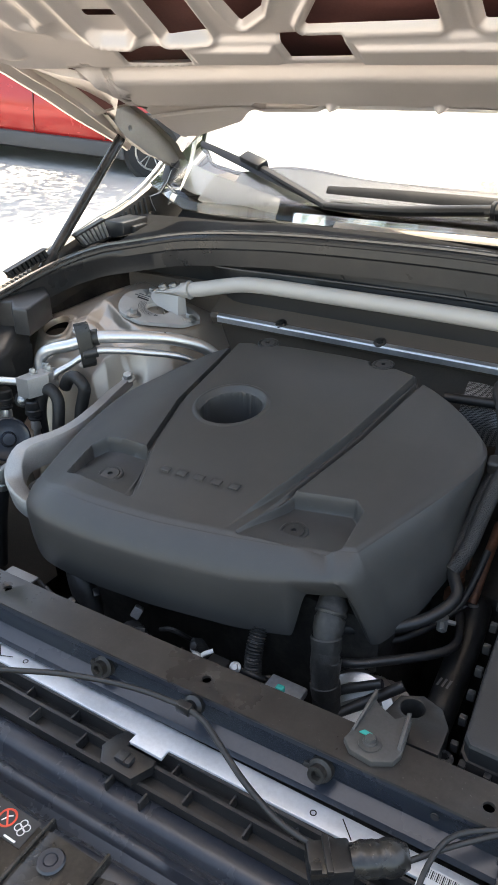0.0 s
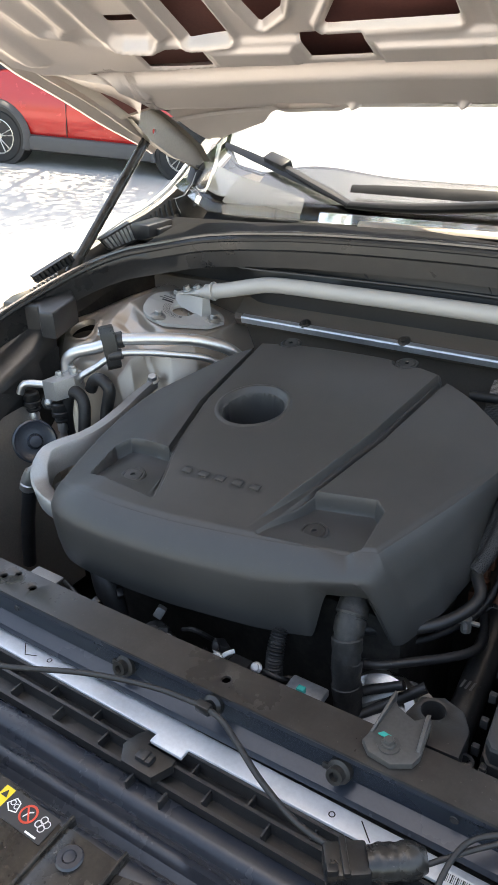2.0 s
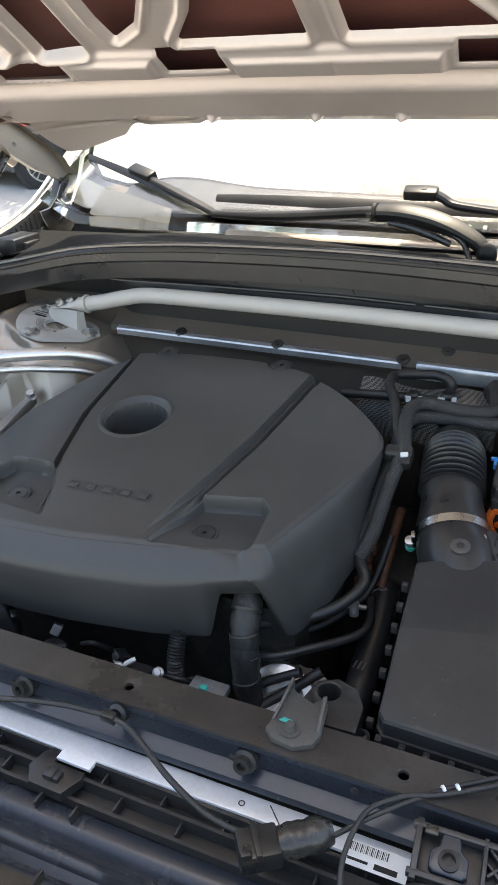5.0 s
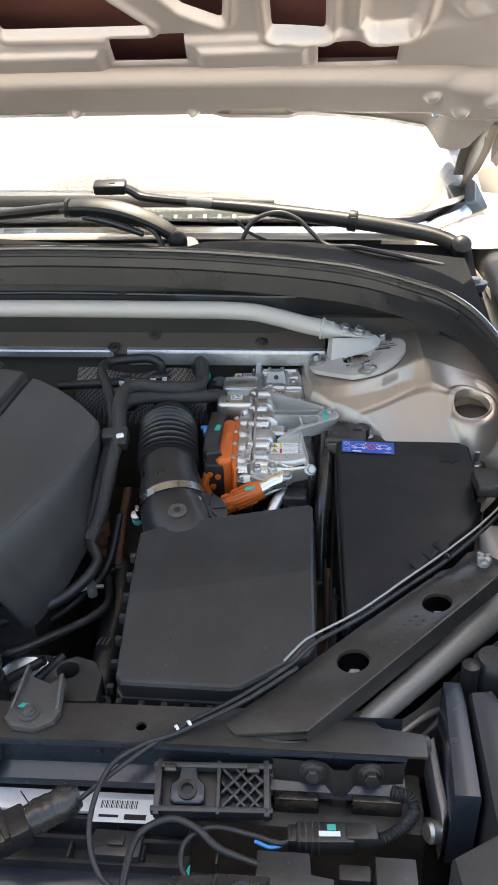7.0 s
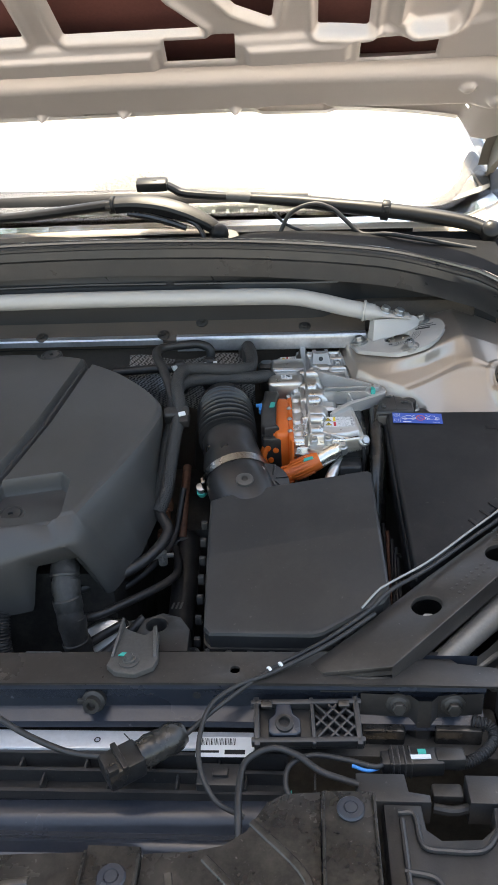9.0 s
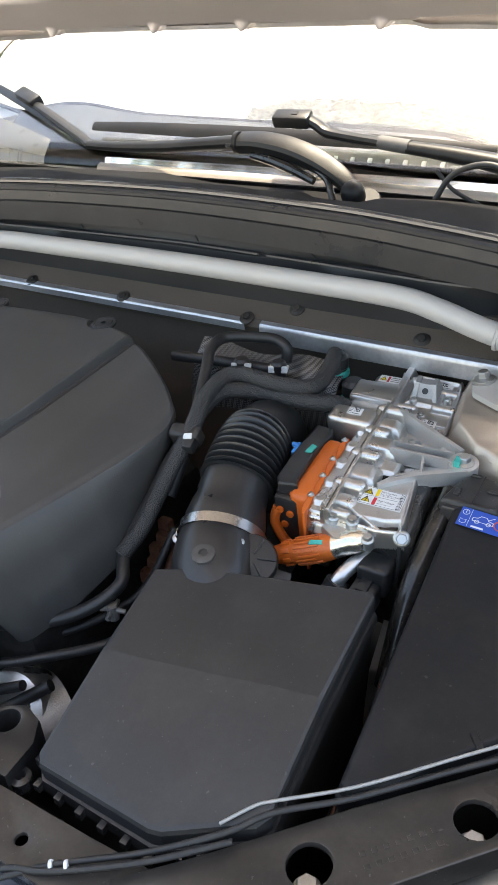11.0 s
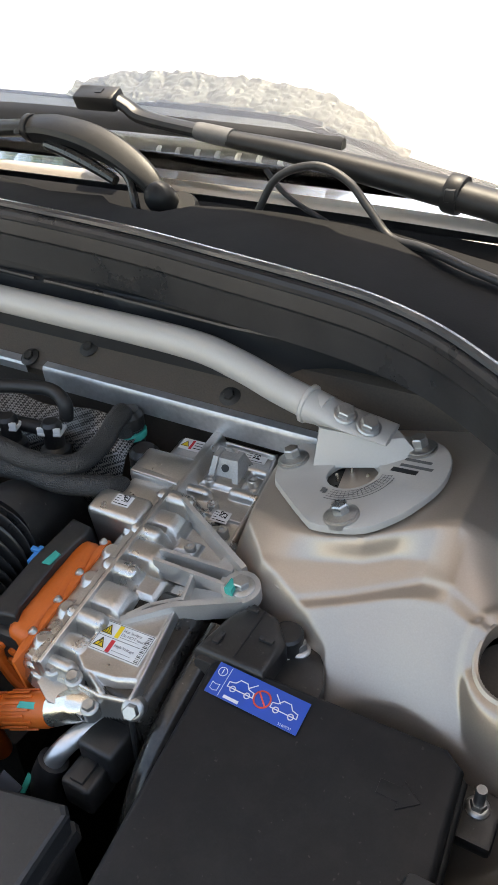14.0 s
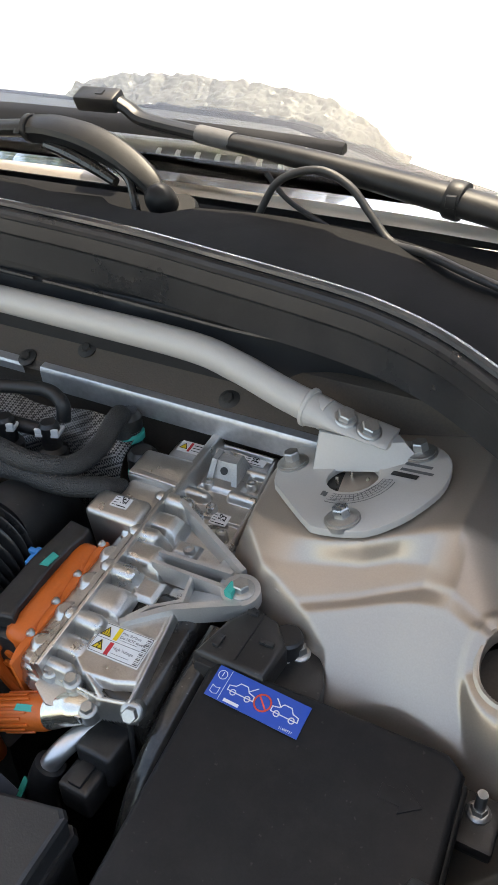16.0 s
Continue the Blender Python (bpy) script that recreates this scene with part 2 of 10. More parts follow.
def solo(name, bm, material, label, category, group="", kind="", smooth=35):
    return tagged(link_mesh(name, bm, material, smooth), label, category, group, kind)


def frame_at(p, zdir, xdir=(1, 0, 0)):
    """A pose at p whose z axis points along zdir."""
    z = Vector(zdir).normalized()
    y = z.cross(Vector(xdir)).normalized()
    x = y.cross(z)
    m = Matrix((x, y, z)).transposed().to_4x4()
    m.translation = Vector(p)
    return m


def bevel_sharp(bm, faces, width, segs=2, angle=25):
    if width <= 0:
        return
    es = [e for e in {e for f in faces if f.is_valid for e in f.edges} if len(e.link_faces) == 2 and e.calc_face_angle(0) > radians(angle)]
    bmesh.ops.bevel(bm, geom=es, offset=width, offset_type="OFFSET", segments=segs, profile=0.5, affect="EDGES", clamp_overlap=True)


def box(bm, c, s, m=None, bevel=0.002, segs=2):
    """A box of centre c and size s, in the pose m."""
    r = bmesh.ops.create_cube(bm, size=1, matrix=(m or Matrix()) @ Matrix.Translation(c) @ Matrix.Diagonal((*s, 1)))
    bevel_sharp(bm, {f for v in r["verts"] for f in v.link_faces}, min(bevel, min(s) * 0.45), segs)
    return bm


def plate(bm, outline, thick, m=None, zf=None, holes=(), bevel=0.0015, segs=2, taper=None):
    """A plate cut from an outline (x, y), its top at z = 0 or zf(x, y), with holes (x, y, radius)."""
    m = m or Matrix()
    loops = [list(outline)] + [[(hx + hr * math.cos(a * math.tau / 20), hy + hr * math.sin(a * math.tau / 20)) for a in range(20)] for hx, hy, hr in holes]
    lp, es = [], []
    for lo in loops:
        vs = [bm.verts.new((x, y, 0)) for x, y in lo]
        lp.append(vs)
        es += [bm.edges.new((vs[i], vs[(i + 1) % len(vs)])) for i in range(len(vs))]
    fs = [g for g in bmesh.ops.triangle_fill(bm, use_beauty=True, use_dissolve=False, edges=es, normal=(0, 0, 1))["geom"] if isinstance(g, bmesh.types.BMFace)]
    for f in fs:
        f.normal_update()
        if f.normal.z < 0:
            f.normal_flip()
    low = {}
    cx = sum(p[0] for p in outline) / len(outline)
    cy = sum(p[1] for p in outline) / len(outline)
    tops = {v for f in fs for v in f.verts}
    for v in tops:
        x, y = v.co.x, v.co.y
        z = zf(x, y) if zf else 0.0
        k = 1 + (taper or 0)
        low[v] = bm.verts.new((cx + (x - cx) * k, cy + (y - cy) * k, z - thick))
        v.co.z = z
    bots = [bm.faces.new([low[v] for v in reversed(f.verts)]) for f in fs]
    sides = []
    for e in {e for f in fs for e in f.edges}:
        if len([f for f in e.link_faces if f in fs]) == 1:
            f = [f for f in e.link_faces if f in fs][0]
            a, b = e.verts
            ls = [l.vert for l in f.loops]
            i = ls.index(a)
            if ls[(i + 1) % len(ls)] is not b:
                a, b = b, a
            sides.append(bm.faces.new((b, a, low[a], low[b])))
    if bevel > 0:
        rim = [e for e in {e for s in sides for e in s.edges} if len(e.link_faces) == 2 and e.calc_face_angle(0) > radians(28)]
        made = bmesh.ops.bevel(bm, geom=rim, offset=bevel, offset_type="OFFSET", segments=segs, profile=0.5, affect="EDGES", clamp_overlap=True)
        touched = set(tops) | set(low.values()) | set(made["verts"])
    else:
        touched = set(tops) | set(low.values())
    for v in touched:
        if v.is_valid:
            v.co = m @ v.co
    return bm


def catmull(pts, n=8):
    ps = [Vector(p) for p in pts]
    if len(ps) < 3:
        return ps
    ps = [2 * ps[0] - ps[1]] + ps + [2 * ps[-1] - ps[-2]]
    out = []
    for i in range(1, len(ps) - 2):
        p0, p1, p2, p3 = ps[i - 1:i + 3]
        for k in range(n):
            t = k / n
            out.append(0.5 * ((2 * p1) + (p2 - p0) * t + (2 * p0 - 5 * p1 + 4 * p2 - p3) * t * t + (3 * p1 - p0 - 3 * p2 + p3) * t ** 3))
    out.append(ps[-2])
    return out


def tube(bm, pts, r, n=12, smooth=8, ripple=None, caps=True, flat=1.0):
    """A tube along pts; r a radius or a list of radii, one a point; ripple: (depth, rings a metre); flat: squash of the section."""
    path = catmull(pts, smooth) if smooth else [Vector(p) for p in pts]
    if ripple:
        fine = [path[0]]
        for a, b in zip(path, path[1:]):
            k = max(1, int((b - a).length * ripple[1] * 6))
            fine += [a.lerp(b, (i + 1) / k) for i in range(k)]
        path = fine
    ln = [0.0]
    for a, b in zip(path, path[1:]):
        ln.append(ln[-1] + (b - a).length)
    total = ln[-1] or 1
    rs = list(r) if isinstance(r, (list, tuple)) else [r, r]
    rings = []
    prev = None
    for i, p in enumerate(path):
        d = (path[min(i + 1, len(path) - 1)] - path[max(i - 1, 0)]).normalized()
        if prev is None:
            side = d.orthogonal().normalized() if abs(d.z) > 0.95 else d.cross(Vector((0, 0, 1))).normalized()
        else:
            side = (prev - d * prev.dot(d)).normalized()
        prev = side
        up = side.cross(d)
        s = ln[i] / total * (len(rs) - 1)
        k = min(int(s), len(rs) - 2)
        rad = rs[k] + (rs[k + 1] - rs[k]) * (s - k)
        if ripple:
            rad += ripple[0] * math.cos(ln[i] * ripple[1] * math.tau)
        rings.append([bm.verts.new(p + (side * math.cos(a * math.tau / n) + up * (flat * math.sin(a * math.tau / n))) * rad) for a in range(n)])
    for a, b in zip(rings, rings[1:]):
        for i in range(n):
            bm.faces.new((a[i], a[(i + 1) % n], b[(i + 1) % n], b[i]))
    if caps:
        bm.faces.new(list(reversed(rings[0])))
        bm.faces.new(rings[-1])
    return bm


def lathe(bm, prof, m=None, n=20, caps=True):
    """A turned form: prof of (radius, height), in the pose m."""
    m = m or Matrix()
    rings = [[bm.verts.new(m @ Vector((r * math.cos(a * math.tau / n), r * math.sin(a * math.tau / n), z))) for a in range(n)] for r, z in prof]
    for a, b in zip(rings, rings[1:]):
        for i in range(n):
            bm.faces.new((a[i], a[(i + 1) % n], b[(i + 1) % n], b[i]))
    if caps:
        bm.faces.new(list(reversed(rings[0])))
        bm.faces.new(rings[-1])
    return bm


def sheet(bm, f, nu, nv, thick=0.0):
    """A surface f(u, v), u and v from 0 to 1; with thick, a solid of that depth below."""
    top = [[bm.verts.new(f(i / nu, j / nv)) for i in range(nu + 1)] for j in range(nv + 1)]
    for j in range(nv):
        for i in range(nu):
            bm.faces.new((top[j][i], top[j][i + 1], top[j + 1][i + 1], top[j + 1][i]))
    if thick:
        low = [[bm.verts.new(v.co - Vector((0, 0, thick))) for v in row] for row in top]
        for j in range(nv):
            for i in range(nu):
                bm.faces.new((low[j][i], low[j + 1][i], low[j + 1][i + 1], low[j][i + 1]))
        rim = [(top[0][i], low[0][i]) for i in range(nu + 1)] + [(top[j][nu], low[j][nu]) for j in range(1, nv + 1)]
        rim += [(top[nv][i], low[nv][i]) for i in range(nu - 1, -1, -1)] + [(top[j][0], low[j][0]) for j in range(nv - 1, 0, -1)]
        for (a, b), (c, d) in zip(rim, rim[1:] + rim[:1]):
            bm.faces.new((a, b, d, c))
    return bm


def hexbolt(bm, p, up=(0, 0, 1), r=0.0075, h=0.007, flange=1.6):
    """A hexagon bolt head on its flange."""
    m = frame_at(p, up)
    if flange:
        lathe(bm, [(r * flange, 0), (r * flange, 0.0012), (r * 1.2, 0.0026), (r * 1.0, 0.003)], m, 20)
    a = [(r, 0.001), (r, h - 0.0012), (r * 0.86, h)]
    lathe(bm, a, m, 6)
    lathe(bm, [(r * 0.55, h - 0.0005), (r * 0.5, h - 0.0015)], m, 12)
    return bm


def loft(bm, rings, closed=True, caps=True):
    vs = [[bm.verts.new(p) for p in ring] for ring in rings]
    n = len(vs[0])
    for a, b in zip(vs, vs[1:]):
        for i in range(n if closed else n - 1):
            bm.faces.new((a[i], a[(i + 1) % n], b[(i + 1) % n], b[i]))
    if caps and closed:
        bm.faces.new(list(reversed(vs[0])))
        bm.faces.new(vs[-1])
    return bm


def text_mesh(body, size, m, material, parent, name="lettering", depth=0.0):
    cu = bpy.data.curves.new(name, "FONT")
    cu.body, cu.size, cu.extrude = body, size, depth
    tmp = bpy.data.objects.new(name, cu)
    me = bpy.data.meshes.new_from_object(tmp)
    bpy.data.objects.remove(tmp)
    me.transform(m)
    me.materials.append(material)
    ob = new(name, me)
    ob.parent = parent
    if parent.type == "EMPTY":
        ob.matrix_parent_inverse = Matrix.Translation(-parent.location)
    return ob


def poly(bm, pts, m, z=0.0):
    """A flat mark on a label."""
    f = bm.faces.new([bm.verts.new(m @ Vector((x, y, z))) for x, y in pts])
    return f


def rect(bm, x0, y0, x1, y1, m, z=0.0):
    return poly(bm, [(x0, y0), (x1, y0), (x1, y1), (x0, y1)], m, z)


def stroke(bm, pts, w, m, z=0.0, closed=False):
    """A drawn line of width w on a label."""
    ps = [Vector(p) for p in pts]
    if closed:
        ps.append(ps[0])
    for a, b in zip(ps, ps[1:]):
        d = (b - a).normalized() if (b - a).length > 0 else Vector((1, 0))
        s = Vector((-d.y, d.x)) * w / 2
        e = d * w * 0.4
        poly(bm, [(a - s - e)[:], (b - s + e)[:], (b + s + e)[:], (a + s - e)[:]], m, z)


def circle(cx, cy, r, n=24, a0=0.0, a1=math.tau):
    return [(cx + r * math.cos(a0 + (a1 - a0) * i / n), cy + r * math.sin(a0 + (a1 - a0) * i / n)) for i in range(n)]


# ---- array helpers ----
def sdf(X, Y, pts):
    """Signed distance to a closed outline, negative inside."""
    d = np.full(X.shape, 1e9)
    inside = np.zeros(X.shape, bool)
    for (x0, y0), (x1, y1) in zip(pts, pts[1:] + pts[:1]):
        ex, ey = x1 - x0, y1 - y0
        t = np.clip(((X - x0) * ex + (Y - y0) * ey) / (ex * ex + ey * ey + 1e-12), 0, 1)
        d = np.minimum(d, np.hypot(X - x0 - t * ex, Y - y0 - t * ey))
        if y1 != y0:
            inside ^= ((y0 > Y) != (y1 > Y)) & (X < (x1 - x0) * (Y - y0) / (y1 - y0) + x0)
    return np.where(inside, -d, d)


def line_dist(X, Y, pts):
    d = np.full(X.shape, 1e9)
    for (x0, y0), (x1, y1) in zip(pts, pts[1:]):
        ex, ey = x1 - x0, y1 - y0
        t = np.clip(((X - x0) * ex + (Y - y0) * ey) / (ex * ex + ey * ey), 0, 1)
        d = np.minimum(d, np.hypot(X - x0 - t * ex, Y - y0 - t * ey))
    return d


def ss(a, b, x):
    t = np.clip((x - a) / (b - a), 0, 1)
    return t * t * (3 - 2 * t)


def net(name, V, material, smooth=35, wrap=False, flip=False, second=None, drop=None):
    """A mesh from a grid of points V[j, i]; second: (material, mask a face), drop: mask of faces left out."""
    nj, ni = V.shape[:2]
    J, I = np.mgrid[0:nj - 1, 0:(ni if wrap else ni - 1)]
    a, b = J * ni + I, J * ni + (I + 1) % ni
    q = np.stack([a, b, b + ni, a + ni], -1).reshape(-1, 4)
    if flip:
        q = q[:, ::-1]
    keep = np.ones(len(q), bool) if drop is None else ~drop.reshape(-1)
    me = bpy.data.meshes.new(name)
    me.from_pydata(V.reshape(-1, 3).tolist(), [], q[keep].tolist())
    me.polygons.foreach_set("use_smooth", [True] * len(me.polygons))
    me.set_sharp_from_angle(angle=radians(smooth))
    me.materials.append(material)
    if second:
        me.materials.append(second[0])
        me.polygons.foreach_set("material_index", second[1].reshape(-1)[keep].astype(np.int32))
    return new(name, me)


def under(ob, parent, label=""):
    ob.parent = parent
    if parent.type == "EMPTY":
        ob.matrix_parent_inverse = Matrix.Translation(-parent.location)
    return tagged(ob, label)


def spline(pts, n):
    """n points spread evenly along a smooth line through pts."""
    c = catmull([(*p, 0)[:3] for p in pts], 12)
    ln = np.r_[0, np.cumsum([(b - a).length for a, b in zip(c, c[1:])])]
    s = np.linspace(0, ln[-1], n)
    return np.stack([np.interp(s, ln, [p[k] for p in c]) for k in range(3)], -1)


# ---- ground ----
def ground_z(x, y):
    """The yard is level round the car and rises a little beyond it."""
    return 0.115 * (max(0.0, min(-6.7 - x, 6.0)))


bm = bmesh.new()
gx = [-300, -100, -40, -20, -14, -12.7, -12, -11, -10, -9, -8, -7.4, -6.7, -6, -4, 0, 4, 20, 100, 300]
loft(bm, [[(x, y, ground_z(x, y)) for y in (-300, -20, 0, 4, 8, 12, 20, 300)] for x in gx], closed=False)
solo("ground", bm, GROUND, "pale sunlit pavement with dappled tree shade", "ground", kind="structure")


# ---- car body ----
def zt(y):
    return 1.064 + 0.21 * (y - 0.52) if y < 1.0 else 1.165 + 0.03 * (y - 1.0)


body = thing("car_body", (0, 1.6, 0), "champagne painted SUV body with an open engine bay", "car")
for side, nm in ((-1, "fender"), (1, "fender")):
    rings = []
    for y in (-0.62, -0.45, -0.25, 0.0, 0.2, 0.4, 0.55, 0.7, 0.85, 1.0, 1.2):
        z = zt(y)
        k = 0.14 * max(0, -0.2 - y) / 0.4
        inner = 0.826 - (0.0 if y > 0.2 else 0.12 * (0.2 - y))
        prof = [(inner, z - 0.07), (inner, z - 0.045), (inner + 0.004, z - 0.010), (inner + 0.014, z - 0.001), (0.862 - k, z - 0.003), (0.90 - k, z - 0.035), (0.928 - k, z - 0.10), (0.942 - k, z - 0.25), (0.935 - k, 0.55), (0.92 - k, 0.30)]
        rings.append([(side * x, y, zz) for x, zz in prof])
    bm = bmesh.new()
    loft(bm, rings, closed=False)
    part("fender", bm, PAINT, body, "pale champagne painted fender")
# shell behind the windscreen
for nm, prof in (("roof", [(-0.58, 1.62), (-0.4, 1.655), (0, 1.67), (0.4, 1.655), (0.58, 1.62)]),):
    bm = bmesh.new()
    loft(bm, [[(x * k, y, z + dz) for x, z in prof] for y, dz, k in ((1.72, -0.05, 1.0), (1.9, -0.01, 1.02), (2.4, 0.0, 1.02), (3.2, -0.03, 1.0), (3.9, -0.12, 0.95))], closed=False)
    part("roof", bm, PAINT, body)
for side in (-1, 1):
    bm = bmesh.new()
    loft(bm, [[(side * x, y, z) for x, z in ((0.945, 0.28), (0.955, 0.6), (0.95, 0.95), (0.90, 1.13 + 0.03 * (y > 1.1)), (0.80, 1.185))] for y in (1.2, 2.0, 3.0, 4.0)], closed=False)
    part("door_side", bm, PAINT, body)
    bm = bmesh.new()
    loft(bm, [[(side * x, y, z) for x, z in ((0.84, 1.16), (0.72, 1.45), (0.60, 1.63))] for y in (1.75, 2.6, 3.9)], closed=False)
    part("side_window", bm, TRIM, body, "dark side window")
    # pillar beside the windscreen
    bm = bmesh.new()
    pts = [(0.800, 1.12, 1.245), (0.797, 1.15, 1.272), (0.778, 1.25, 1.338), (0.735, 1.5, 1.480), (0.690, 1.72, 1.60)]
    loft(bm, [[(side * (x + dx), y + dy, z + dz) for dx, dy, dz in ((0, 0, 0), (0.012, 0.003, 0.012), (0.050, 0.02, 0.006), (0.075, 0.05, -0.05), (0.03, 0.06, -0.07))] for x, y, z in pts])
    part("pillar", bm, PAINT, body)
bm = bmesh.new()
loft(bm, [[(x, -0.66 + 0.16 * (x / 0.8) ** 2 + dy, z) for x in (-0.8, -0.5, -0.2, 0.2, 0.5, 0.8)] for dy, z in ((0.05, 0.80), (0.0, 0.70), (0.0, 0.5), (0.06, 0.28))], closed=False)
part("front_bumper", bm, PAINT, body)
bm = bmesh.new()
loft(bm, [[(x, 4.05, z) for x in (-0.9, 0, 0.9)] for z in (0.3, 0.9, 1.5)], closed=False)
part("tailgate", bm, PAINT, body)
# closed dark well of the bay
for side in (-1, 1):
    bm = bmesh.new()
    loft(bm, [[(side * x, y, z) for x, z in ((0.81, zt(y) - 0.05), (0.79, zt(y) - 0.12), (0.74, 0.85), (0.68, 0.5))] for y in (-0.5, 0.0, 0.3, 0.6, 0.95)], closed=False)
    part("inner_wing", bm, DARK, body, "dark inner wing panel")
bm = bmesh.new()
box(bm, (0, 0.15, 0.42), (1.5, 1.4, 0.03))
part("undertray", bm, PLASTIC, body)


def wheel(cx, cy, side, parent, r=0.36, w=0.22):
    """A wheel whose face looks to -y (side -1) or +y, or, with side (1, 0), to x."""
    d = Vector(side)
    m = frame_at((cx, cy, r), d, (0, 0, 1))
    bm = bmesh.new()
    lathe(bm, [(r * 0.66, -w), (r * 0.9, -w), (r * 0.99, -w * 0.85), (r, -w * 0.5), (r * 0.99, -w * 0.12), (r * 0.93, 0), (r * 0.70, 0.004), (r * 0.66, -0.015), (r * 0.66, -w)], m, 40, caps=False)
    ty = part("wheel", bm, TYRE, parent, "black rubber tyre on a spoked alloy rim")
    bm = bmesh.new()
    lathe(bm, [(r * 0.60, -0.07), (r * 0.655, -0.02), (r * 0.67, -0.002), (r * 0.64, 0.0), (r * 0.60, -0.02), (r * 0.58, -0.075)], m, 40, caps=False)
    lathe(bm, [(r * 0.16, -0.05), (r * 0.15, -0.012), (r * 0.05, -0.008)], m, 20)
    for k in range(5):
        for off in (-0.13, 0.13):
            a = k * math.tau / 5
            p0 = Vector((r * 0.12 * math.cos(a + off), r * 0.12 * math.sin(a + off), -0.02))
            p1 = Vector((r * 0.62 * math.cos(a + off * 1.4), r * 0.62 * math.sin(a + off * 1.4), -0.016))
            tube(bm, [m @ p0, m @ p0.lerp(p1, 0.5), m @ p1], [0.020, 0.016, 0.020], 6, 2, flat=0.5)
    part("rim", bm, RIM, ty, "machined alloy rim")
    bm = bmesh.new()
    lathe(bm, [(r * 0.58, -0.10), (r * 0.3, -0.10), (0.01, -0.10)], m, 30)
    part("brake", bm, DARK, ty)


for sx in (-1, 1):
    for yy in (0.55, 3.4):
        wheel(sx * 0.93, yy, (sx, 0, 0), body)

# windscreen, base and shade behind it
GZ = lambda y: 1.188 + 0.58 * (y - 1.0)


def screen(dz, half, y0, y1, curve=0.05, nu=24, nv=14):
    V = np.zeros((nv + 1, nu + 1, 3))
    for j in range(nv + 1):
        for i in range(nu + 1):
            u, v = i / nu * 2 - 1, j / nv
            y = y0 + (y1 - y0) * v
            hw = half - 0.13 * v
            low = 0.07 * max(0, abs(u) - 0.82) / 0.18 * (1 - v) ** 3
            V[j, i] = (u * hw, y - 0.0 + curve * (-u * u) * 0.6 + low, GZ(y) + dz + low * 0.58)
    return V


pane = under(net("windscreen", screen(0.0, 0.800, 0.955, 1.70), GLASS, flip=False), body, "clear laminated windscreen")
slab = pane.modifiers.new("thickness", "SOLIDIFY")
slab.thickness, slab.offset = 0.005, -1.0
# sunshade: lower edge with rounded corners, quilted face, dark bound edge and a crumpled strip
SX = [-0.765, -0.755, -0.735, -0.700, -0.650, -0.600, -0.520, -0.436, -0.290, -0.080, 0.100, 0.300, 0.400, 0.483, 0.570, 0.624, 0.674, 0.705, 0.724, 0.735, 0.742]
SY = [1.300, 1.214, 1.150, 1.118, 1.104, 1.096, 1.118, 1.119, 1.100, 1.094, 1.090, 1.080, 1.056, 1.031, 1.014, 1.019, 1.039, 1.068, 1.105, 1.160, 1.230]
us = np.unique(np.concatenate([np.linspace(-0.765, 0.742, 140), SX]))
V = np.zeros((60, len(us), 3))
for j, k in enumerate(np.linspace(0, 1, 60) ** 1.4):
    y = np.interp(us, SX, SY)
    y = y + (1.68 - y) * k
    V[j] = np.stack([us * (1 - 0.16 * k), y, GZ(y) - 0.020 + 0.005 * np.sin(us * 23 + np.sin(y * 9)) * np.sin(y * 17)], -1)
shade = thing("sunshade", (0, 1.1, 1.2), "silver quilted foil sunshade spread behind the windscreen", "sunshade")
under(net("foil_panel", V, FOIL), shade)
bm = bmesh.new()
tube(bm, [(x, y - 0.004, GZ(y) - 0.022) for x, y in zip(SX[10:], SY[10:])], 0.0095, 8, 6)
part("bound_edge", bm, TRIM, shade, "dark bound edge")
bm = bmesh.new()
tube(bm, [(x, y - 0.004, GZ(y) - 0.022) for x, y in zip(SX[:11], SY[:11])], 0.0045, 8, 6)
part("bound_edge", bm, TRIM, shade)
# crumpled strip: its dark olive colour stands in for reflected trees
cr = random.Random(12)
nc, mc_ = 150, 40
V = np.zeros((mc_, nc, 3))
for i, x in enumerate(np.linspace(-0.06, 0.470, nc)):
    lo = float(np.interp(x, SX, SY)) - 0.010
    hi = float(np.interp(x, [-0.06, 0.026, 0.094, 0.230, 0.331, 0.406, 0.440, 0.470], [1.108, 1.128, 1.132, 1.126, 1.113, 1.079, 1.050, 1.036])) + 0.006 * noise.noise((x * 60, 3.1, 0))
    for j in range(mc_):
        y = lo + (max(hi, lo + 0.004) - lo) * j / (mc_ - 1)
        q = Vector((x * 42, y * 42, 0.5))
        V[j, i] = (x, y, GZ(y) - 0.011 + 0.0050 * noise.noise(q) + 0.0035 * abs(noise.noise(q * 2.3)) + 0.0016 * noise.noise(q * 5.5))
under(net("crumpled_strip", V, CRUMPLE, smooth=12), shade, "crumpled foil strip along the lower edge, tree reflection coloured in")
bm = bmesh.new()
loft(bm, [[(x, y, z) for x in (-0.72, -0.3, 0, 0.3, 0.72)] for y, z in ((0.985, 1.13), (1.04, 1.165), (1.5, 1.14), (2.0, 1.06))], closed=False)
part("dashboard", bm, TRIM, body)
bm = bmesh.new()
dx_ = np.linspace(-0.60, 0.62, 40)
loft(bm, [[(x, 0.957 + (float(np.interp(x, SX, SY)) - 0.016 - 0.957) * k, GZ(0.957 + (float(np.interp(x, SX, SY)) - 0.016 - 0.957) * k) - 0.011) for x in dx_] for k in (0.0, 0.5, 1.0)], closed=False)
part("demister_panel", bm, CLAD, body, "grey demister panel under the glass")
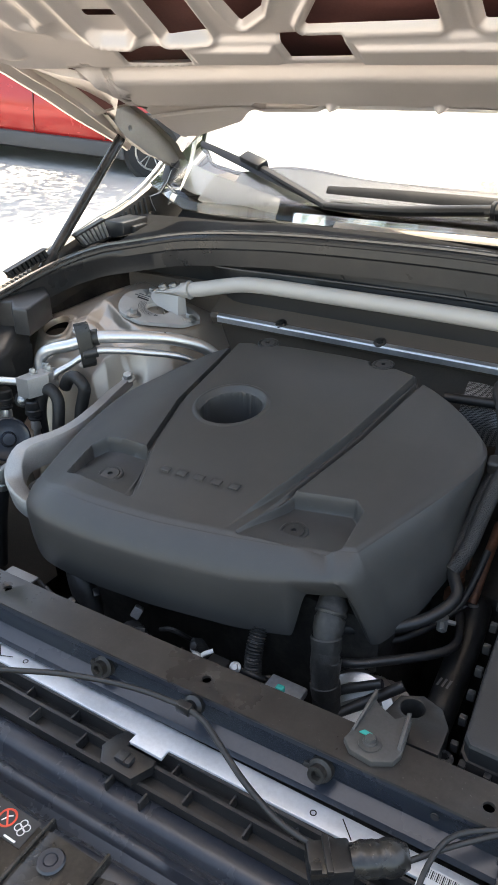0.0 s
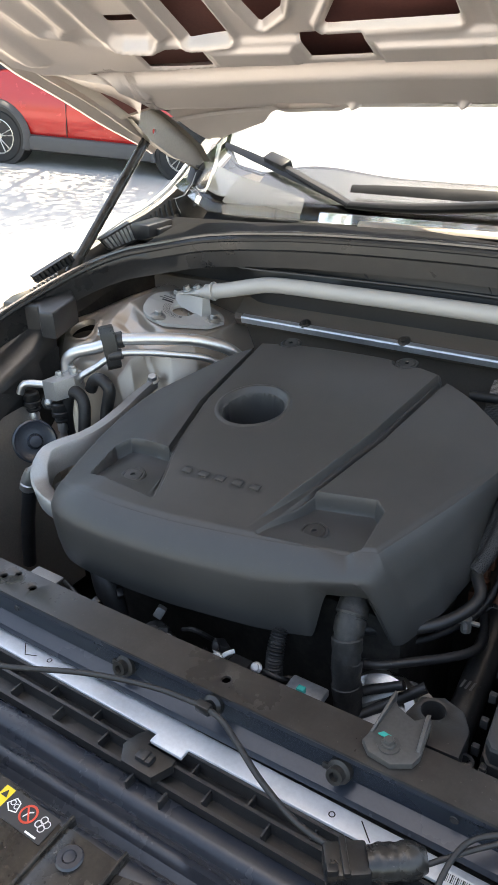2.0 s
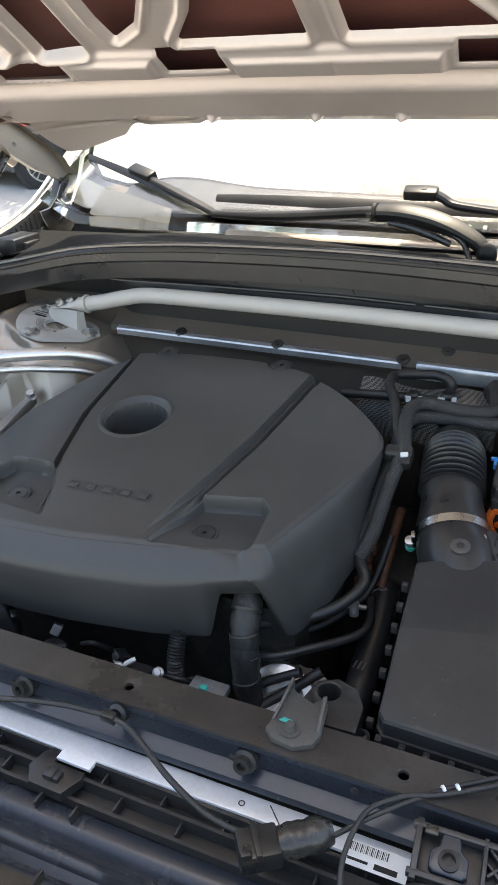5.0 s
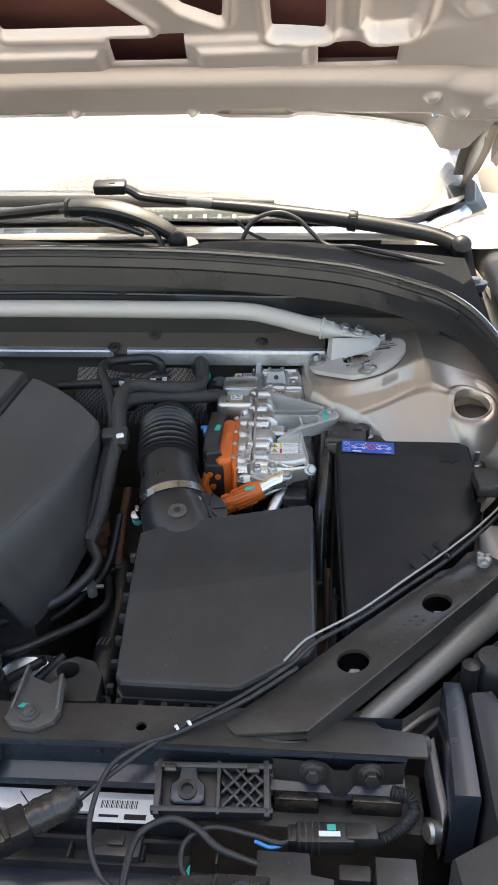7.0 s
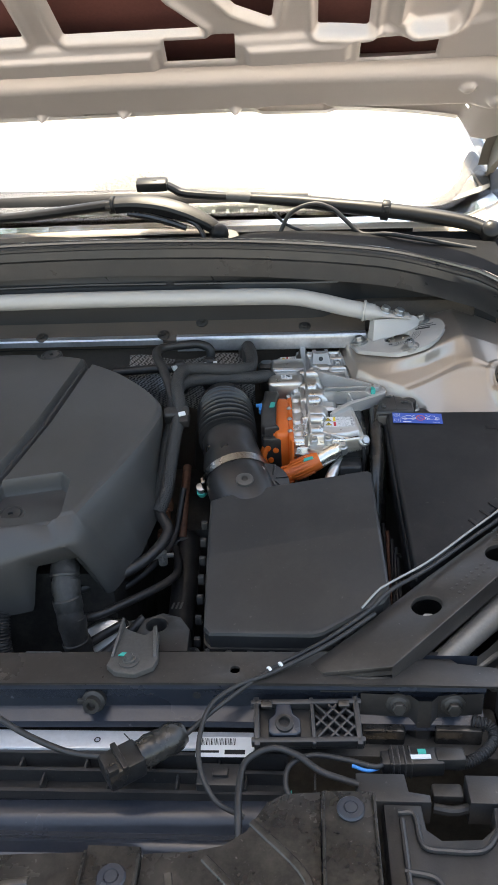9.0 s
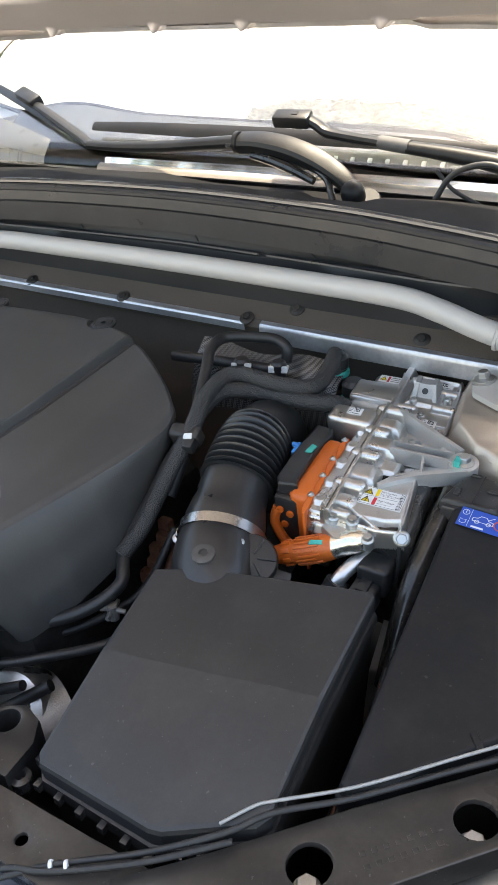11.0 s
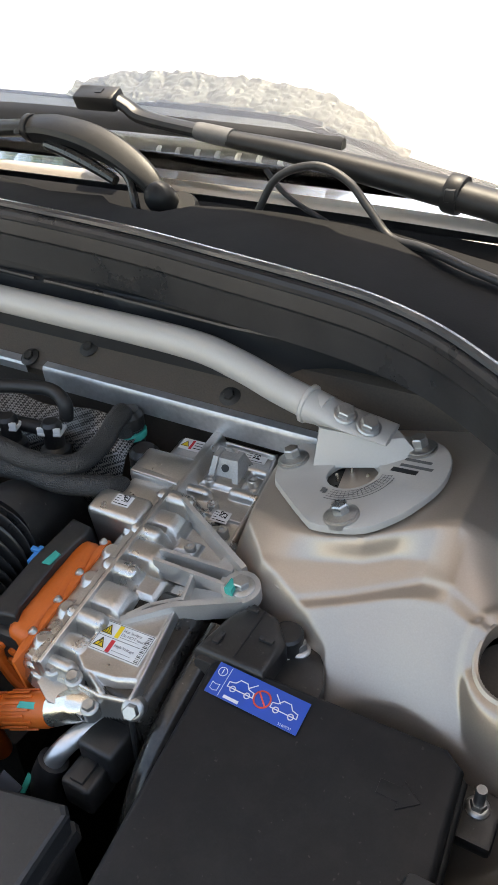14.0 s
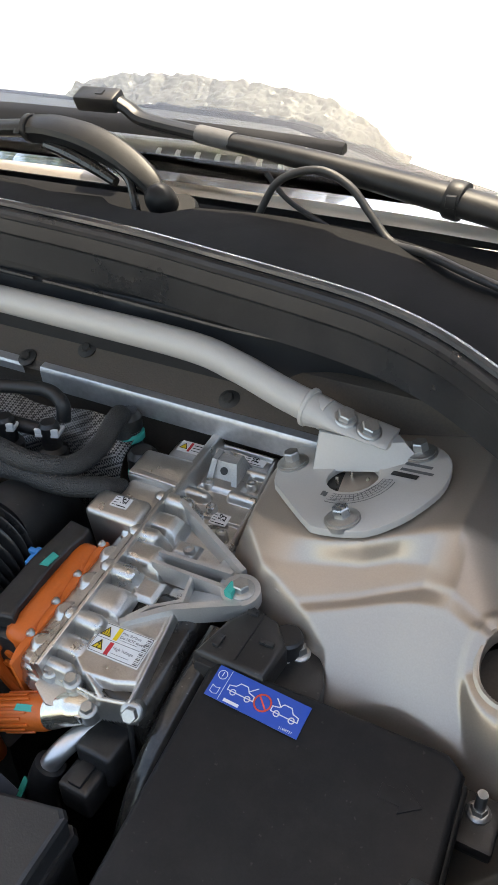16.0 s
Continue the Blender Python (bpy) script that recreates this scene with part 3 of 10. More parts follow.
for i in range(7):
    bm = bmesh.new()
    box(bm, (0, 0, 0), (0.007, 0.050, 0.0015), pose(0.145 + i * 0.029 , 0.992, GZ(0.992) - 0.0085, 30.1, 0, -8), 0.0006)
    part("vent_bar", bm, WHITE, body, "pale demister bar under the glass")
bm = bmesh.new()
loft(bm, [[(x, y - 0.03 * (abs(x) / 0.7) ** 3, z) for x in np.linspace(-0.30, 0.66, 40)] for y, z in ((0.950, 1.156), (0.954, 1.162), (0.962, 1.166), (0.966, 1.160))], closed=False)
part("scuttle_strip", bm, PAINT, body, "pale painted strip under the lower edge of the glass")
# painted corner between the wing and the glass
for side in (1,):
    bm = bmesh.new()
    loft(bm, [[(0.60, 0.935, 1.140), (0.70, 0.925, 1.140), (0.78, 0.920, 1.142), (0.83, 0.915, 1.145)], [(0.605, 0.950, 1.160), (0.70, 0.955, 1.168), (0.785, 0.960, 1.174), (0.84, 0.96, 1.17)], [(0.62, 0.966, 1.170), (0.70, 1.015, 1.199), (0.785, 1.050, 1.222), (0.85, 1.07, 1.21)]], closed=False)
    part("screen_corner", bm, PAINT, body, "pale painted corner below the windscreen pillar")

# ---- firewall, cowl and seal ----
SEALP = [(x, y - 0.008, z - 0.013) for x, y, z in ((0.0, 0.776, 1.186), (0.25, 0.762, 1.184), (0.40, 0.750, 1.177), (0.50, 0.751, 1.166), (0.55, 0.750, 1.158), (0.60, 0.741, 1.148), (0.65, 0.716, 1.139), (0.685, 0.690, 1.133), (0.72, 0.645, 1.120), (0.745, 0.58, 1.102), (0.762, 0.50, 1.080), (0.770, 0.40, 1.055), (0.768, 0.2, 1.008))]
FULL = [(-x, y, z) for x, y, z in reversed(SEALP[1:])] + SEALP
seal = thing("hood_seal", (0, 0.77, 1.15), "black rubber hood seal running round the rear of the bay", "seal")
bm = bmesh.new()
tube(bm, FULL, 0.0065, 10, 10)
part("bulb", bm, SEAL, seal)
bm = bmesh.new()
tube(bm, [(x, y + 0.006, z + 0.009) for x, y, z in FULL], 0.0045, 8, 10)
part("lip", bm, LIPSEAL, seal)
bm = bmesh.new()
line = spline(FULL, 120)
loft(bm, [[tuple(p + np.array((0, dy, dz))) for p in line] for dy, dz in ((0.002, 0.004), (-0.005, -0.004), (-0.006, -0.018), (-0.003, -0.022), (-0.003, -0.052))], closed=False)
part("carrier", bm, SEAL, seal)

cowl = thing("cowl_panel", (0, 0.80, 1.1), "black plastic cowl panel between the engine bay and the windscreen", "cowl panel")
bm = bmesh.new()
XS = np.linspace(-0.692, 0.74, 60)


def cowl_line(x):
    a = abs(x)
    return float(np.interp(a, [0, 0.25, 0.40, 0.50, 0.55, 0.60, 0.65, 0.685, 0.72, 0.74], [0.775, 0.761, 0.749, 0.750, 0.749, 0.741, 0.716, 0.690, 0.650, 0.60]))


def low_line(x):
    return float(np.interp(abs(x), [0, 0.42, 0.50, 0.66, 0.74], [0.775, 0.775, 0.80, 0.80, 0.79]))


def rear_line(x):
    return float(np.interp(x, [-0.74, -0.5, -0.13, -0.05, 0.08, 0.168, 0.186, 0.262, 0.274, 0.36, 0.50, 0.60, 0.74], [0.86, 0.895, 0.925, 0.900, 0.870, 0.878, 0.852, 0.852, 0.884, 0.900, 0.898, 0.875, 0.85]))


loft(bm, [[(x, cowl_line(x) * (1 - k) + rear_line(x) * k, z - float(np.interp(abs(x), (0.3, 0.4, 0.5, 0.6, 0.74), (0, 0.004, 0.014, 0.030, 0.056))) * (1 - 0.6 * k)) for x in XS] for k, z in ((0.03, 1.160), (0.4, 1.163), (0.9, 1.165), (1.0, 1.165), (1.01, 1.160), (1.02, 1.11))], closed=False)
part("top_panel", bm, TRAY, cowl)
bm = bmesh.new()
loft(bm, [[(x, y - 0.03 * (abs(x) / 0.7) ** 3, z) for x in np.linspace(-0.76, 0.76, 40)] for y, z in ((0.80, 1.10), (0.86, 1.115), (0.91, 1.132), (0.935, 1.146), (0.945, 1.150), (0.95, 1.143))], closed=False)
part("scuttle_tray", bm, TRAY, cowl, "dark plastic tray under the wipers")
for side in (1, -1):
    bm = bmesh.new()
    loft(bm, [[(side * x, y, zt(y) + dz) for y in np.linspace(0.30, 1.16, 30)] for x, dz in ((0.779, -0.060), (0.781, -0.030), (0.786, -0.022), (0.796, -0.012), (0.829, -0.006), (0.830, -0.03))], closed=False)
    ct = part("corner_trim", bm, PLASTIC2, cowl, "dark plastic trim beside the wing")
    for k in range(26):
        y = 0.52 + 0.0115 * k + (0.03 if k > 12 else 0)
        bm = bmesh.new()
        box(bm, (side * 0.812, y, zt(y) - 0.007), (0.024, 0.0045, 0.008), bevel=0.001)
        part("slat", bm, PLASTIC, ct)
    bm = bmesh.new()
    loft(bm, [[(side * x, y, z) for x, z in ((0.60, 1.132), (0.70, 1.130), (0.742, 1.120), (0.776, 1.105), (0.782, 1.08))] for y in (0.79, 0.82, 0.90, 1.0)], closed=False)
    part("corner_cover", bm, PAINT if side > 0 else TRAY, cowl, "painted inner corner of the wing" if side > 0 else "dark moulded cover at the end of the cowl")
bm = bmesh.new()
loft(bm, [[(x, cowl_line(x) * (1 - k) + low_line(x) * k + dy, z - float(np.interp(abs(x), (0.3, 0.4, 0.5, 0.6, 0.74), (0, 0.004, 0.014, 0.030, 0.056))) * (1 - k)) for x in XS] for dy, z, k in ((0.007, 1.165, 0), (0.004, 1.13, 0.1), (0.000, 1.104, 0.6), (-0.006, 1.100, 0.8), (-0.010, 1.06, 1), (-0.006, 1.03, 1), (-0.006, 0.98, 1))], closed=False)
part("front_wall", bm, WALLP, cowl)
for x in (-0.42, -0.20, 0.02, 0.215, 0.47):
    yc = cowl_line(x)
    bm = bmesh.new()
    tube(bm, [(x, yc + 0.003, 1.150), (x + 0.002, yc + 0.0025, 1.135), (x + 0.006, yc + 0.002 + 0.1 * (low_line(x) - yc), 1.118), (x + 0.012, yc + 0.4 * (low_line(x) - yc), 1.108)], 0.0014, 6, 4)
    part("moulded_rib", bm, WALLP, cowl)
bm = bmesh.new()
for x0, x1 in ((-0.45, 0.14), (0.155, 0.45)):
    xs = np.linspace(x0, x1, 24)
    loft(bm, [[(x, cowl_line(x) + dy, z) for x in xs] for dy, z in ((-0.001, 1.107), (-0.004, 1.106), (-0.0045, 1.1035), (-0.001, 1.1025))], closed=False)
part("ledge", bm, PLASTIC2, cowl)

wall = thing("firewall", (0, 0.76, 0.5), "dark insulated firewall with an aluminium heat shield", "firewall")
bm = bmesh.new()
box(bm, (0, 0.80, 0.76), (1.4, 0.05, 0.60), bevel=0.01)
part("panel", bm, FOAM, wall)
bm = bmesh.new()
for y0, z0, y1, z1 in ((0.752, 1.035, 0.735, 1.012),):
    loft(bm, [[(x, y, z) for x in np.linspace(-0.46, 0.50, 30)] for y, z in ((0.785, 1.046), (0.772, 1.036), (0.760, 1.024), (0.742, 1.0145), (0.7375, 1.004), (0.745, 0.99))], closed=False)
part("felt_ledge", bm, FOAM, wall, "brownish felt covered ledge")
bm = bmesh.new()
loft(bm, [[(x, y, z) for x in np.linspace(0.155, 0.50, 24)] for y, z in ((0.742, 1.0150), (0.734, 1.0130), (0.7325, 1.0105), (0.7320, 1.006), (0.7335, 0.986), (0.737, 0.984))], closed=False)
part("heat_shield", bm, SHEET, wall, "folded aluminium heat shield")
bm = bmesh.new()
loft(bm, [[(x, y, z) for x in np.linspace(-0.44, 0.13, 30)] for y, z in ((0.742, 1.0150), (0.733, 1.0120), (0.7315, 1.009), (0.733, 0.999))], closed=False)
part("heat_shield", bm, SHEET, wall, "folded aluminium heat shield")
for x, y, z in ((0.13, 0.741, 1.0150), (0.390, 0.755, 1.0205), (-0.10, 0.741, 1.0150), (-0.30, 0.742, 1.0150), (0.20, 0.766, 1.030)):
    bm = bmesh.new()
    hexbolt(bm, (x, y, z), (0, -0.5, 0.85), 0.006, 0.006, 1.9)
    part("fixing", bm, DARK, wall)
bm = bmesh.new()
loft(bm, [[(x, y, z + 0.006 * math.sin(x * 40 + z * 30)) for x in np.linspace(0.07, 0.30, 24)] for y, z in ((0.715, 0.982), (0.685, 0.962), (0.668, 0.925), (0.665, 0.90))], closed=False)
part("woven_shield", bm, WEAVE, wall, "woven glass fibre heat shield")


# ---- strut towers ----
def tower_z(X, Y):
    """Strut tower: flat crown, steep facet, flat shelf, rolled step, then a steep lower face."""
    x = X[0]
    xs = [0.45, 0.481, 0.51, 0.53, 0.56, 0.59, 0.615, 0.64, 0.664, 0.70, 0.80]
    row = lambda *v: np.interp(x, xs, v)
    y1 = row(0.660, 0.637, 0.626, 0.621, 0.617, 0.621, 0.634, 0.646, 0.650, 0.652, 0.66)
    y2, z2 = row(0.620, 0.611, 0.602, 0.601, 0.609, 0.617, 0.626, 0.626, 0.612, 0.600, 0.60), row(0.975, 0.980, 0.983, 0.986, 0.991, 0.996, 1.003, 1.009, 1.013, 1.000, 0.985)
    y3, z3 = row(0.545, 0.550, 0.560, 0.570, 0.582, 0.594, 0.605, 0.613, 0.606, 0.594, 0.59), row(0.955, 0.960, 0.964, 0.967, 0.973, 0.980, 0.988, 0.998, 1.009, 0.996, 0.98)
    even = lambda v: np.convolve(np.pad(v, 20, 'edge'), np.ones(41) / 41, 'valid')
    y4, z4 = even(y3) - 0.011, even(z3) - 0.0035
    crown = lambda y: 1.0105 + 0.25 * (x - 0.55) + 0.04 * (y - 0.69) - 0.62 * np.clip(x - 0.655, 0, 1)
    Z = np.zeros_like(X)
    c0, c1, c2 = crown(y1), crown(0.70), crown(0.82)
    for i in range(X.shape[1]):
        ys = [y4[i] - 0.13, y4[i] - 0.056, y4[i] - 0.003, y4[i], y3[i] - 0.001, y3[i] + 0.001, y2[i], y1[i] - 0.002, y1[i] + 0.004, 0.70, 0.82]
        zs = [z4[i] - 0.42, z4[i] - 0.060, z4[i] - 0.004, z4[i], z3[i] - 0.001, z3[i] + 0.002, z2[i], max(z2[i], c0[i] - 0.002), c0[i], c1[i], c2[i]]
        ys = np.maximum.accumulate(np.array(ys) + 1e-5 * np.arange(11))
        Z[:, i] = np.interp(Y[:, i], ys, zs)
    # rounded hump that leans round the drain opening, and the dip beside it
    q = np.hypot(X - 0.724, (Y - 0.596) * 0.75)
    hump = 0.984 + 0.10 * (X - 0.722) - 0.30 * np.clip(q - 0.030, 0, 1) - 3.2 * np.clip(q - 0.043, 0, 1) + 0.28 * (Y - 0.580)
    Z = np.maximum(Z, hump)
    low = 0.885 + 0.5 * (X - 0.69)
    Z = np.maximum(Z, np.where(X > 0.70, low - 0.9 * np.clip(0.56 - Y, 0, 1), -1))
    d = sdf(X, Y, [(0.462, 0.84), (0.468, 0.70), (0.481, 0.628), (0.512, 0.596), (0.552, 0.578), (0.585, 0.560), (0.604, 0.520), (0.61, 0.46), (0.85, 0.40), (0.85, 0.84)])
    Z = Z - 2.2 * np.clip(d - 0.001, 0, 0.09)
    for _ in range(2):
        Z[1:-1, 1:-1] = 0.4 * Z[1:-1, 1:-1] + 0.15 * (Z[2:, 1:-1] + Z[:-2, 1:-1] + Z[1:-1, 2:] + Z[1:-1, :-2])
    return Z


towers = []
for side in (1, -1):
    tw = thing("strut_tower", (side * 0.57, 0.69, 0.5), "champagne painted suspension strut tower", "strut tower", "strut towers")
    X, Y = np.meshgrid(np.linspace(0.44, 0.79, 240), np.linspace(0.43, 0.80, 250))
    Z = tower_z(X, Y)
    ring = np.hypot(X - 0.722, Y - 0.577)
    Z = Z + 0.003 * ss(0.042, 0.034, ring)
    mid = lambda a: (a[:-1, :-1] + a[1:, 1:] + a[:-1, 1:] + a[1:, :-1]) / 4
    near = np.abs(ring - 0.027) < 0.0011
    X = np.where(near, 0.722 + (X - 0.722) * 0.027 / ring, X)
    Y = np.where(near, 0.577 + (Y - 0.577) * 0.027 / ring, Y)
    under(net("dome", np.stack([side * X, Y, Z], -1), TOWERP, flip=side < 0, smooth=32, drop=np.hypot(mid(X) - 0.722, mid(Y) - 0.577) < 0.0266), tw)
    bm = bmesh.new()
    m = frame_at((side * 0.722, 0.577, 0.975), (-0.10 * side, -0.25, 1))
    lathe(bm, [(0.001, -0.012), (0.034, -0.012)], m, 24, caps=False)
    part("drain_plug", bm, FOAM, tw, "dark plug in the round drain opening")
    bm = bmesh.new()
    gx, gy = np.array([[0.722 + 0.0275 * math.cos(a * math.tau / 40) for a in range(40)]]), np.array([[0.577 + 0.0275 * math.sin(a * math.tau / 40) for a in range(40)]])
    gz = [float(Z[int(round((y - 0.43) / 0.37 * 249)), int(round((x - 0.44) / 0.35 * 239))]) for x, y in zip(gx[0], gy[0])]
    gz = np.array(gz)
    for _ in range(8):
        gz = 0.5 * gz + 0.25 * (np.roll(gz, 1) + np.roll(gz, -1))
    rings = []
    for dr, dz in ((0.0030, -0.0015), (0.0012, 0.0012), (-0.0010, 0.0010), (-0.0022, -0.0030), (-0.0018, -0.0120)):
        rings.append([(side * (0.722 + (x - 0.722) * (1 + dr / 0.0275)), 0.577 + (y - 0.577) * (1 + dr / 0.0275), z + dz) for x, y, z in zip(gx[0], gy[0], gz)])
    loft(bm, rings)
    for f in [f for f in bm.faces if len(f.verts) > 4]:
        bm.faces.remove(f)
    part("drain_rim", bm, TOWERP, tw, "rolled rim of the drain opening", smooth=60)
    towers.append(tw)

# ---- strut brace ----
UP = Vector((-0.25, -0.04, 1)).normalized()


def plate_z(x, y):
    return 1.020 + 0.25 * (x - 0.55) + 0.04 * (y - 0.69)


brace = thing("strut_brace", (0, 0.72, 1.0), "silver painted tubular strut brace bolted across both towers", "strut brace")
half = [(0.0, 0.738, 1.086), (0.2, 0.737, 1.085), (0.355, 0.736, 1.083), (0.415, 0.733, 1.074), (0.465, 0.726, 1.063), (0.512, 0.720, 1.055)]
bm = bmesh.new()
tube(bm, [(-x, y, z) for x, y, z in reversed(half[1:])] + half, 0.0148, 20, 8)
part("tube", bm, BARP, brace)
OUT = [(0.471, 0.717), (0.480, 0.680), (0.490, 0.667), (0.534, 0.627), (0.550, 0.618), (0.587, 0.620), (0.609, 0.638), (0.623, 0.662), (0.631, 0.688), (0.628, 0.718), (0.611, 0.741), (0.580, 0.751), (0.54, 0.748), (0.49, 0.738)]
for side in (1, -1):
    flipx = lambda p: (side * p[0], *p[1:])
    bm = bmesh.new()
    out = [flipx(p) for p in [tuple(q[:2]) for q in spline([*OUT, OUT[0]], 60)][:-1]]
    plate(bm, out, 0.007, zf=lambda x, y: plate_z(abs(x), y), holes=[(side * 0.551, 0.690, 0.0225)], bevel=0.002)
    mp = part("mount_plate", bm, BARP, brace, "silver painted mounting plate with printed scale")
    # clevis that clamps the tube
    bm = bmesh.new()
    a, b = Vector((0.495, 0.7205, 1.058)), Vector((0.574, 0.7215, 1.053))
    rings = []
    for k, (w, h, dz) in enumerate(((0.017, 0.017, 0.0), (0.018, 0.012, -0.001), (0.019, 0.005, -0.0035), (0.019, 0.0035, -0.0045), (0.018, 0.0035, -0.006))):
        p = a.lerp(b, (0, 0.22, 0.5, 0.75, 1.0)[k])
        rings.append([flipx((p.x, p.y + w * math.cos(t * math.tau / 16), p.z + dz + h * math.sin(t * math.tau / 16))) for t in range(16)])
    loft(bm, rings)
    part("tube_end", bm, BARP, brace)
    bm = bmesh.new()
    lathe(bm, [(0.0172, 0), (0.0185, 0.001), (0.0185, 0.004), (0.0172, 0.005)], frame_at(flipx((0.492, 0.7215, 1.0585)), flipx((1, -0.10, -0.16))), 20)
    part("weld", bm, BARP, brace)
    bm = bmesh.new()
    foot = [(0.502, 0.718), (0.510, 0.697), (0.575, 0.703), (0.600, 0.722), (0.590, 0.738), (0.52, 0.735)]
    topf = [(0.506, 0.720), (0.512, 0.706), (0.565, 0.712), (0.584, 0.723), (0.576, 0.732), (0.53, 0.732)]
    loft(bm, [[flipx((x, y, plate_z(x, y) - 0.002)) for x, y in foot], [flipx((x, y, 1.046)) for x, y in topf]])
    bevel_sharp(bm, bm.faces[:], 0.002)
    part("foot", bm, BARP, brace)
    for p in ((0.531, 0.717, 1.0585), (0.5545, 0.714, 1.0545)):
        bm = bmesh.new()
        hexbolt(bm, flipx(p), flipx((0.25, -0.25, 0.93)), 0.0082, 0.009, 1.35)
        part("bolt", bm, ZINC, brace)
    for p in ((0.487, 0.704), (0.566, 0.631), (0.597, 0.730)):
        bm = bmesh.new()
        z = plate_z(*p)
        lathe(bm, [(0.0150, -0.003), (0.0150, 0.0018), (0.0140, 0.0024)], frame_at(flipx((*p, z)), flipx(tuple(UP))), 24)
        hexbolt(bm, flipx((p[0], p[1], z + 0.0024)), flipx(tuple(UP)), 0.0075, 0.011, 1.75)
        part("bolt", bm, ZINC, brace)
    # spring seat seen through the plate
    bm = bmesh.new()
    lathe(bm, [(0.0235, -0.010), (0.0235, -0.032), (0.010, -0.034), (0.009, -0.028), (0.003, -0.026)], Matrix.Translation(flipx((0.551, 0.690, 1.018))), 24)
    for k in range(4):
        box(bm, (0.014 * math.cos(k * 1.57 + 0.6), 0.014 * math.sin(k * 1.57 + 0.6), -0.020), (0.002, 0.002, 0.022), Matrix.Translation(flipx((0.551, 0.690, 1.018))), 0.0005)
    part("damper_top", bm, DARK, brace, "dark damper top inside the plate opening")
    for k in range(3):
        bm = bmesh.new()
        tube(bm, [flipx((0.551 + 0.013 * math.cos(k * 1.3 + 0.7), 0.690 + 0.013 * math.sin(k * 1.3 + 0.7), 0.992)), flipx((0.551 + 0.014 * math.cos(k * 1.3 + 0.7), 0.690 + 0.014 * math.sin(k * 1.3 + 0.7), 1.016))], 0.0014, 8, 0)
        part("pin", bm, BRASSY, brace, "brass pin inside the damper top")

# printed marks on the plates: bars in place of the maker's names, and a scale
for side in (1, -1):
    m = frame_at((side * 0.561, 0.693, plate_z(0.561, 0.693) + 0.0006), (-0.25 * side, -0.04, 1))
    bm = bmesh.new()
    flip = 1 if side > 0 else -1
    for (x, y, w, h) in ((0.037, 0.025, 0.026, 0.0038), (0.040, 0.0165, 0.031, 0.0038)):
        rect(bm, flip * x - w / 2, y, flip * x + w / 2, y + h, m @ Matrix.Rotation(-0.20 * flip, 4, "Z"))
    arc = lambda rr, a: (flip * (rr * math.cos(a) - 0.010), rr * math.sin(a) - 0.003)
    for k in range(16):
        a0 = -0.02 - k * 0.115
        for rr in (0.0275, 0.0305, 0.0335, 0.0365):
            stroke(bm, [arc(rr, a) for a in (a0, a0 - 0.115)], 0.00045, m)
        stroke(bm, [arc(0.0275, a0), arc(0.0365, a0)], 0.00045, m)
    stroke(bm, [arc(0.0365, -1.75), arc(0.033, -1.2), arc(0.0275, -0.3)], 0.0006, m)
    for k in range(26):
        a0 = -0.1 - k * 0.068
        stroke(bm, [arc(0.0395, a) for a in (a0, a0 - 0.045)], 0.0009, m)
    for k in range(2):
        c = arc(0.032, -2.02 - 0.10 * k)
        rect(bm, c[0] - 0.0016, c[1] - 0.003, c[0] + 0.0016, c[1] + 0.003, m)
    part("print", bm, GREYINK, brace, "dark printed scale and bars")
    bm = bmesh.new()
    rect(bm, flip * 0.033 - 0.0125, 0.0075, flip * 0.033 + 0.0125, 0.0135, m @ Matrix.Rotation(-0.20 * flip, 4, "Z"), 0.0002)
    part("print", bm, INK, brace, "black printed bar")


# ---- hood ----
HO, HV, HN = np.array((0, 0.93, 1.358)), np.array((0, -0.834, 0.552)), np.array((0, -0.552, -0.834))


def hood_crown(X):
    return 0.125 * (np.abs(X) / 0.78) ** 5


def hood_pt(X, V, W):
    crown = hood_crown(X)
    bend = -0.05 * np.clip(V - 0.4, 0, None) ** 1.5
    w = W + crown + bend * -1
    X = X * (1 - 0.075 * ss(0.50, 0.08, V) * (np.abs(X) / 0.78) ** 10)
    return HO + X[..., None] * np.array((1.0, 0, 0)) + V[..., None] * HV + w[..., None] * HN


def hood_edge(X):
    A = np.abs(X)
    return 0.036 - 0.046 * (A / 0.617) ** 4.5 - 0.011 * ss(0.300, 0.325, A) * ss(0.452, 0.430, A) + 1.9 * hood_crown(X)


def panel_edge(X):
    """Rear edge of the inner panel, which steps forward over the hinges. The right flap is cut short where glare would
    wash it out.
    """
    A = np.abs(X)
    left = np.interp(A, [0.0, 0.44, 0.50, 0.55, 0.61, 0.640, 0.650, 0.656, 0.664, 0.674, 0.684, 0.705, 0.730, 0.752, 0.80], [0.036, 0.030, 0.002, -0.010, -0.018, -0.006, 0.030, 0.085, 0.150, 0.200, 0.240, 0.280, 0.315, 0.365, 0.46])
    right = np.interp(A, [0.0, 0.640, 0.660, 0.675, 0.693, 0.720, 0.745, 0.755, 0.770, 0.80], [0.036, 0.068, 0.085, 0.075, 0.060, 0.078, 0.120, 0.170, 0.250, 0.40])
    out = np.where(X < 0, left, right)
    k = np.where(X < 0, ss(0.44, 0.50, A), ss(0.62, 0.66, A))
    return hood_edge(X) * (1 - k) + out * k


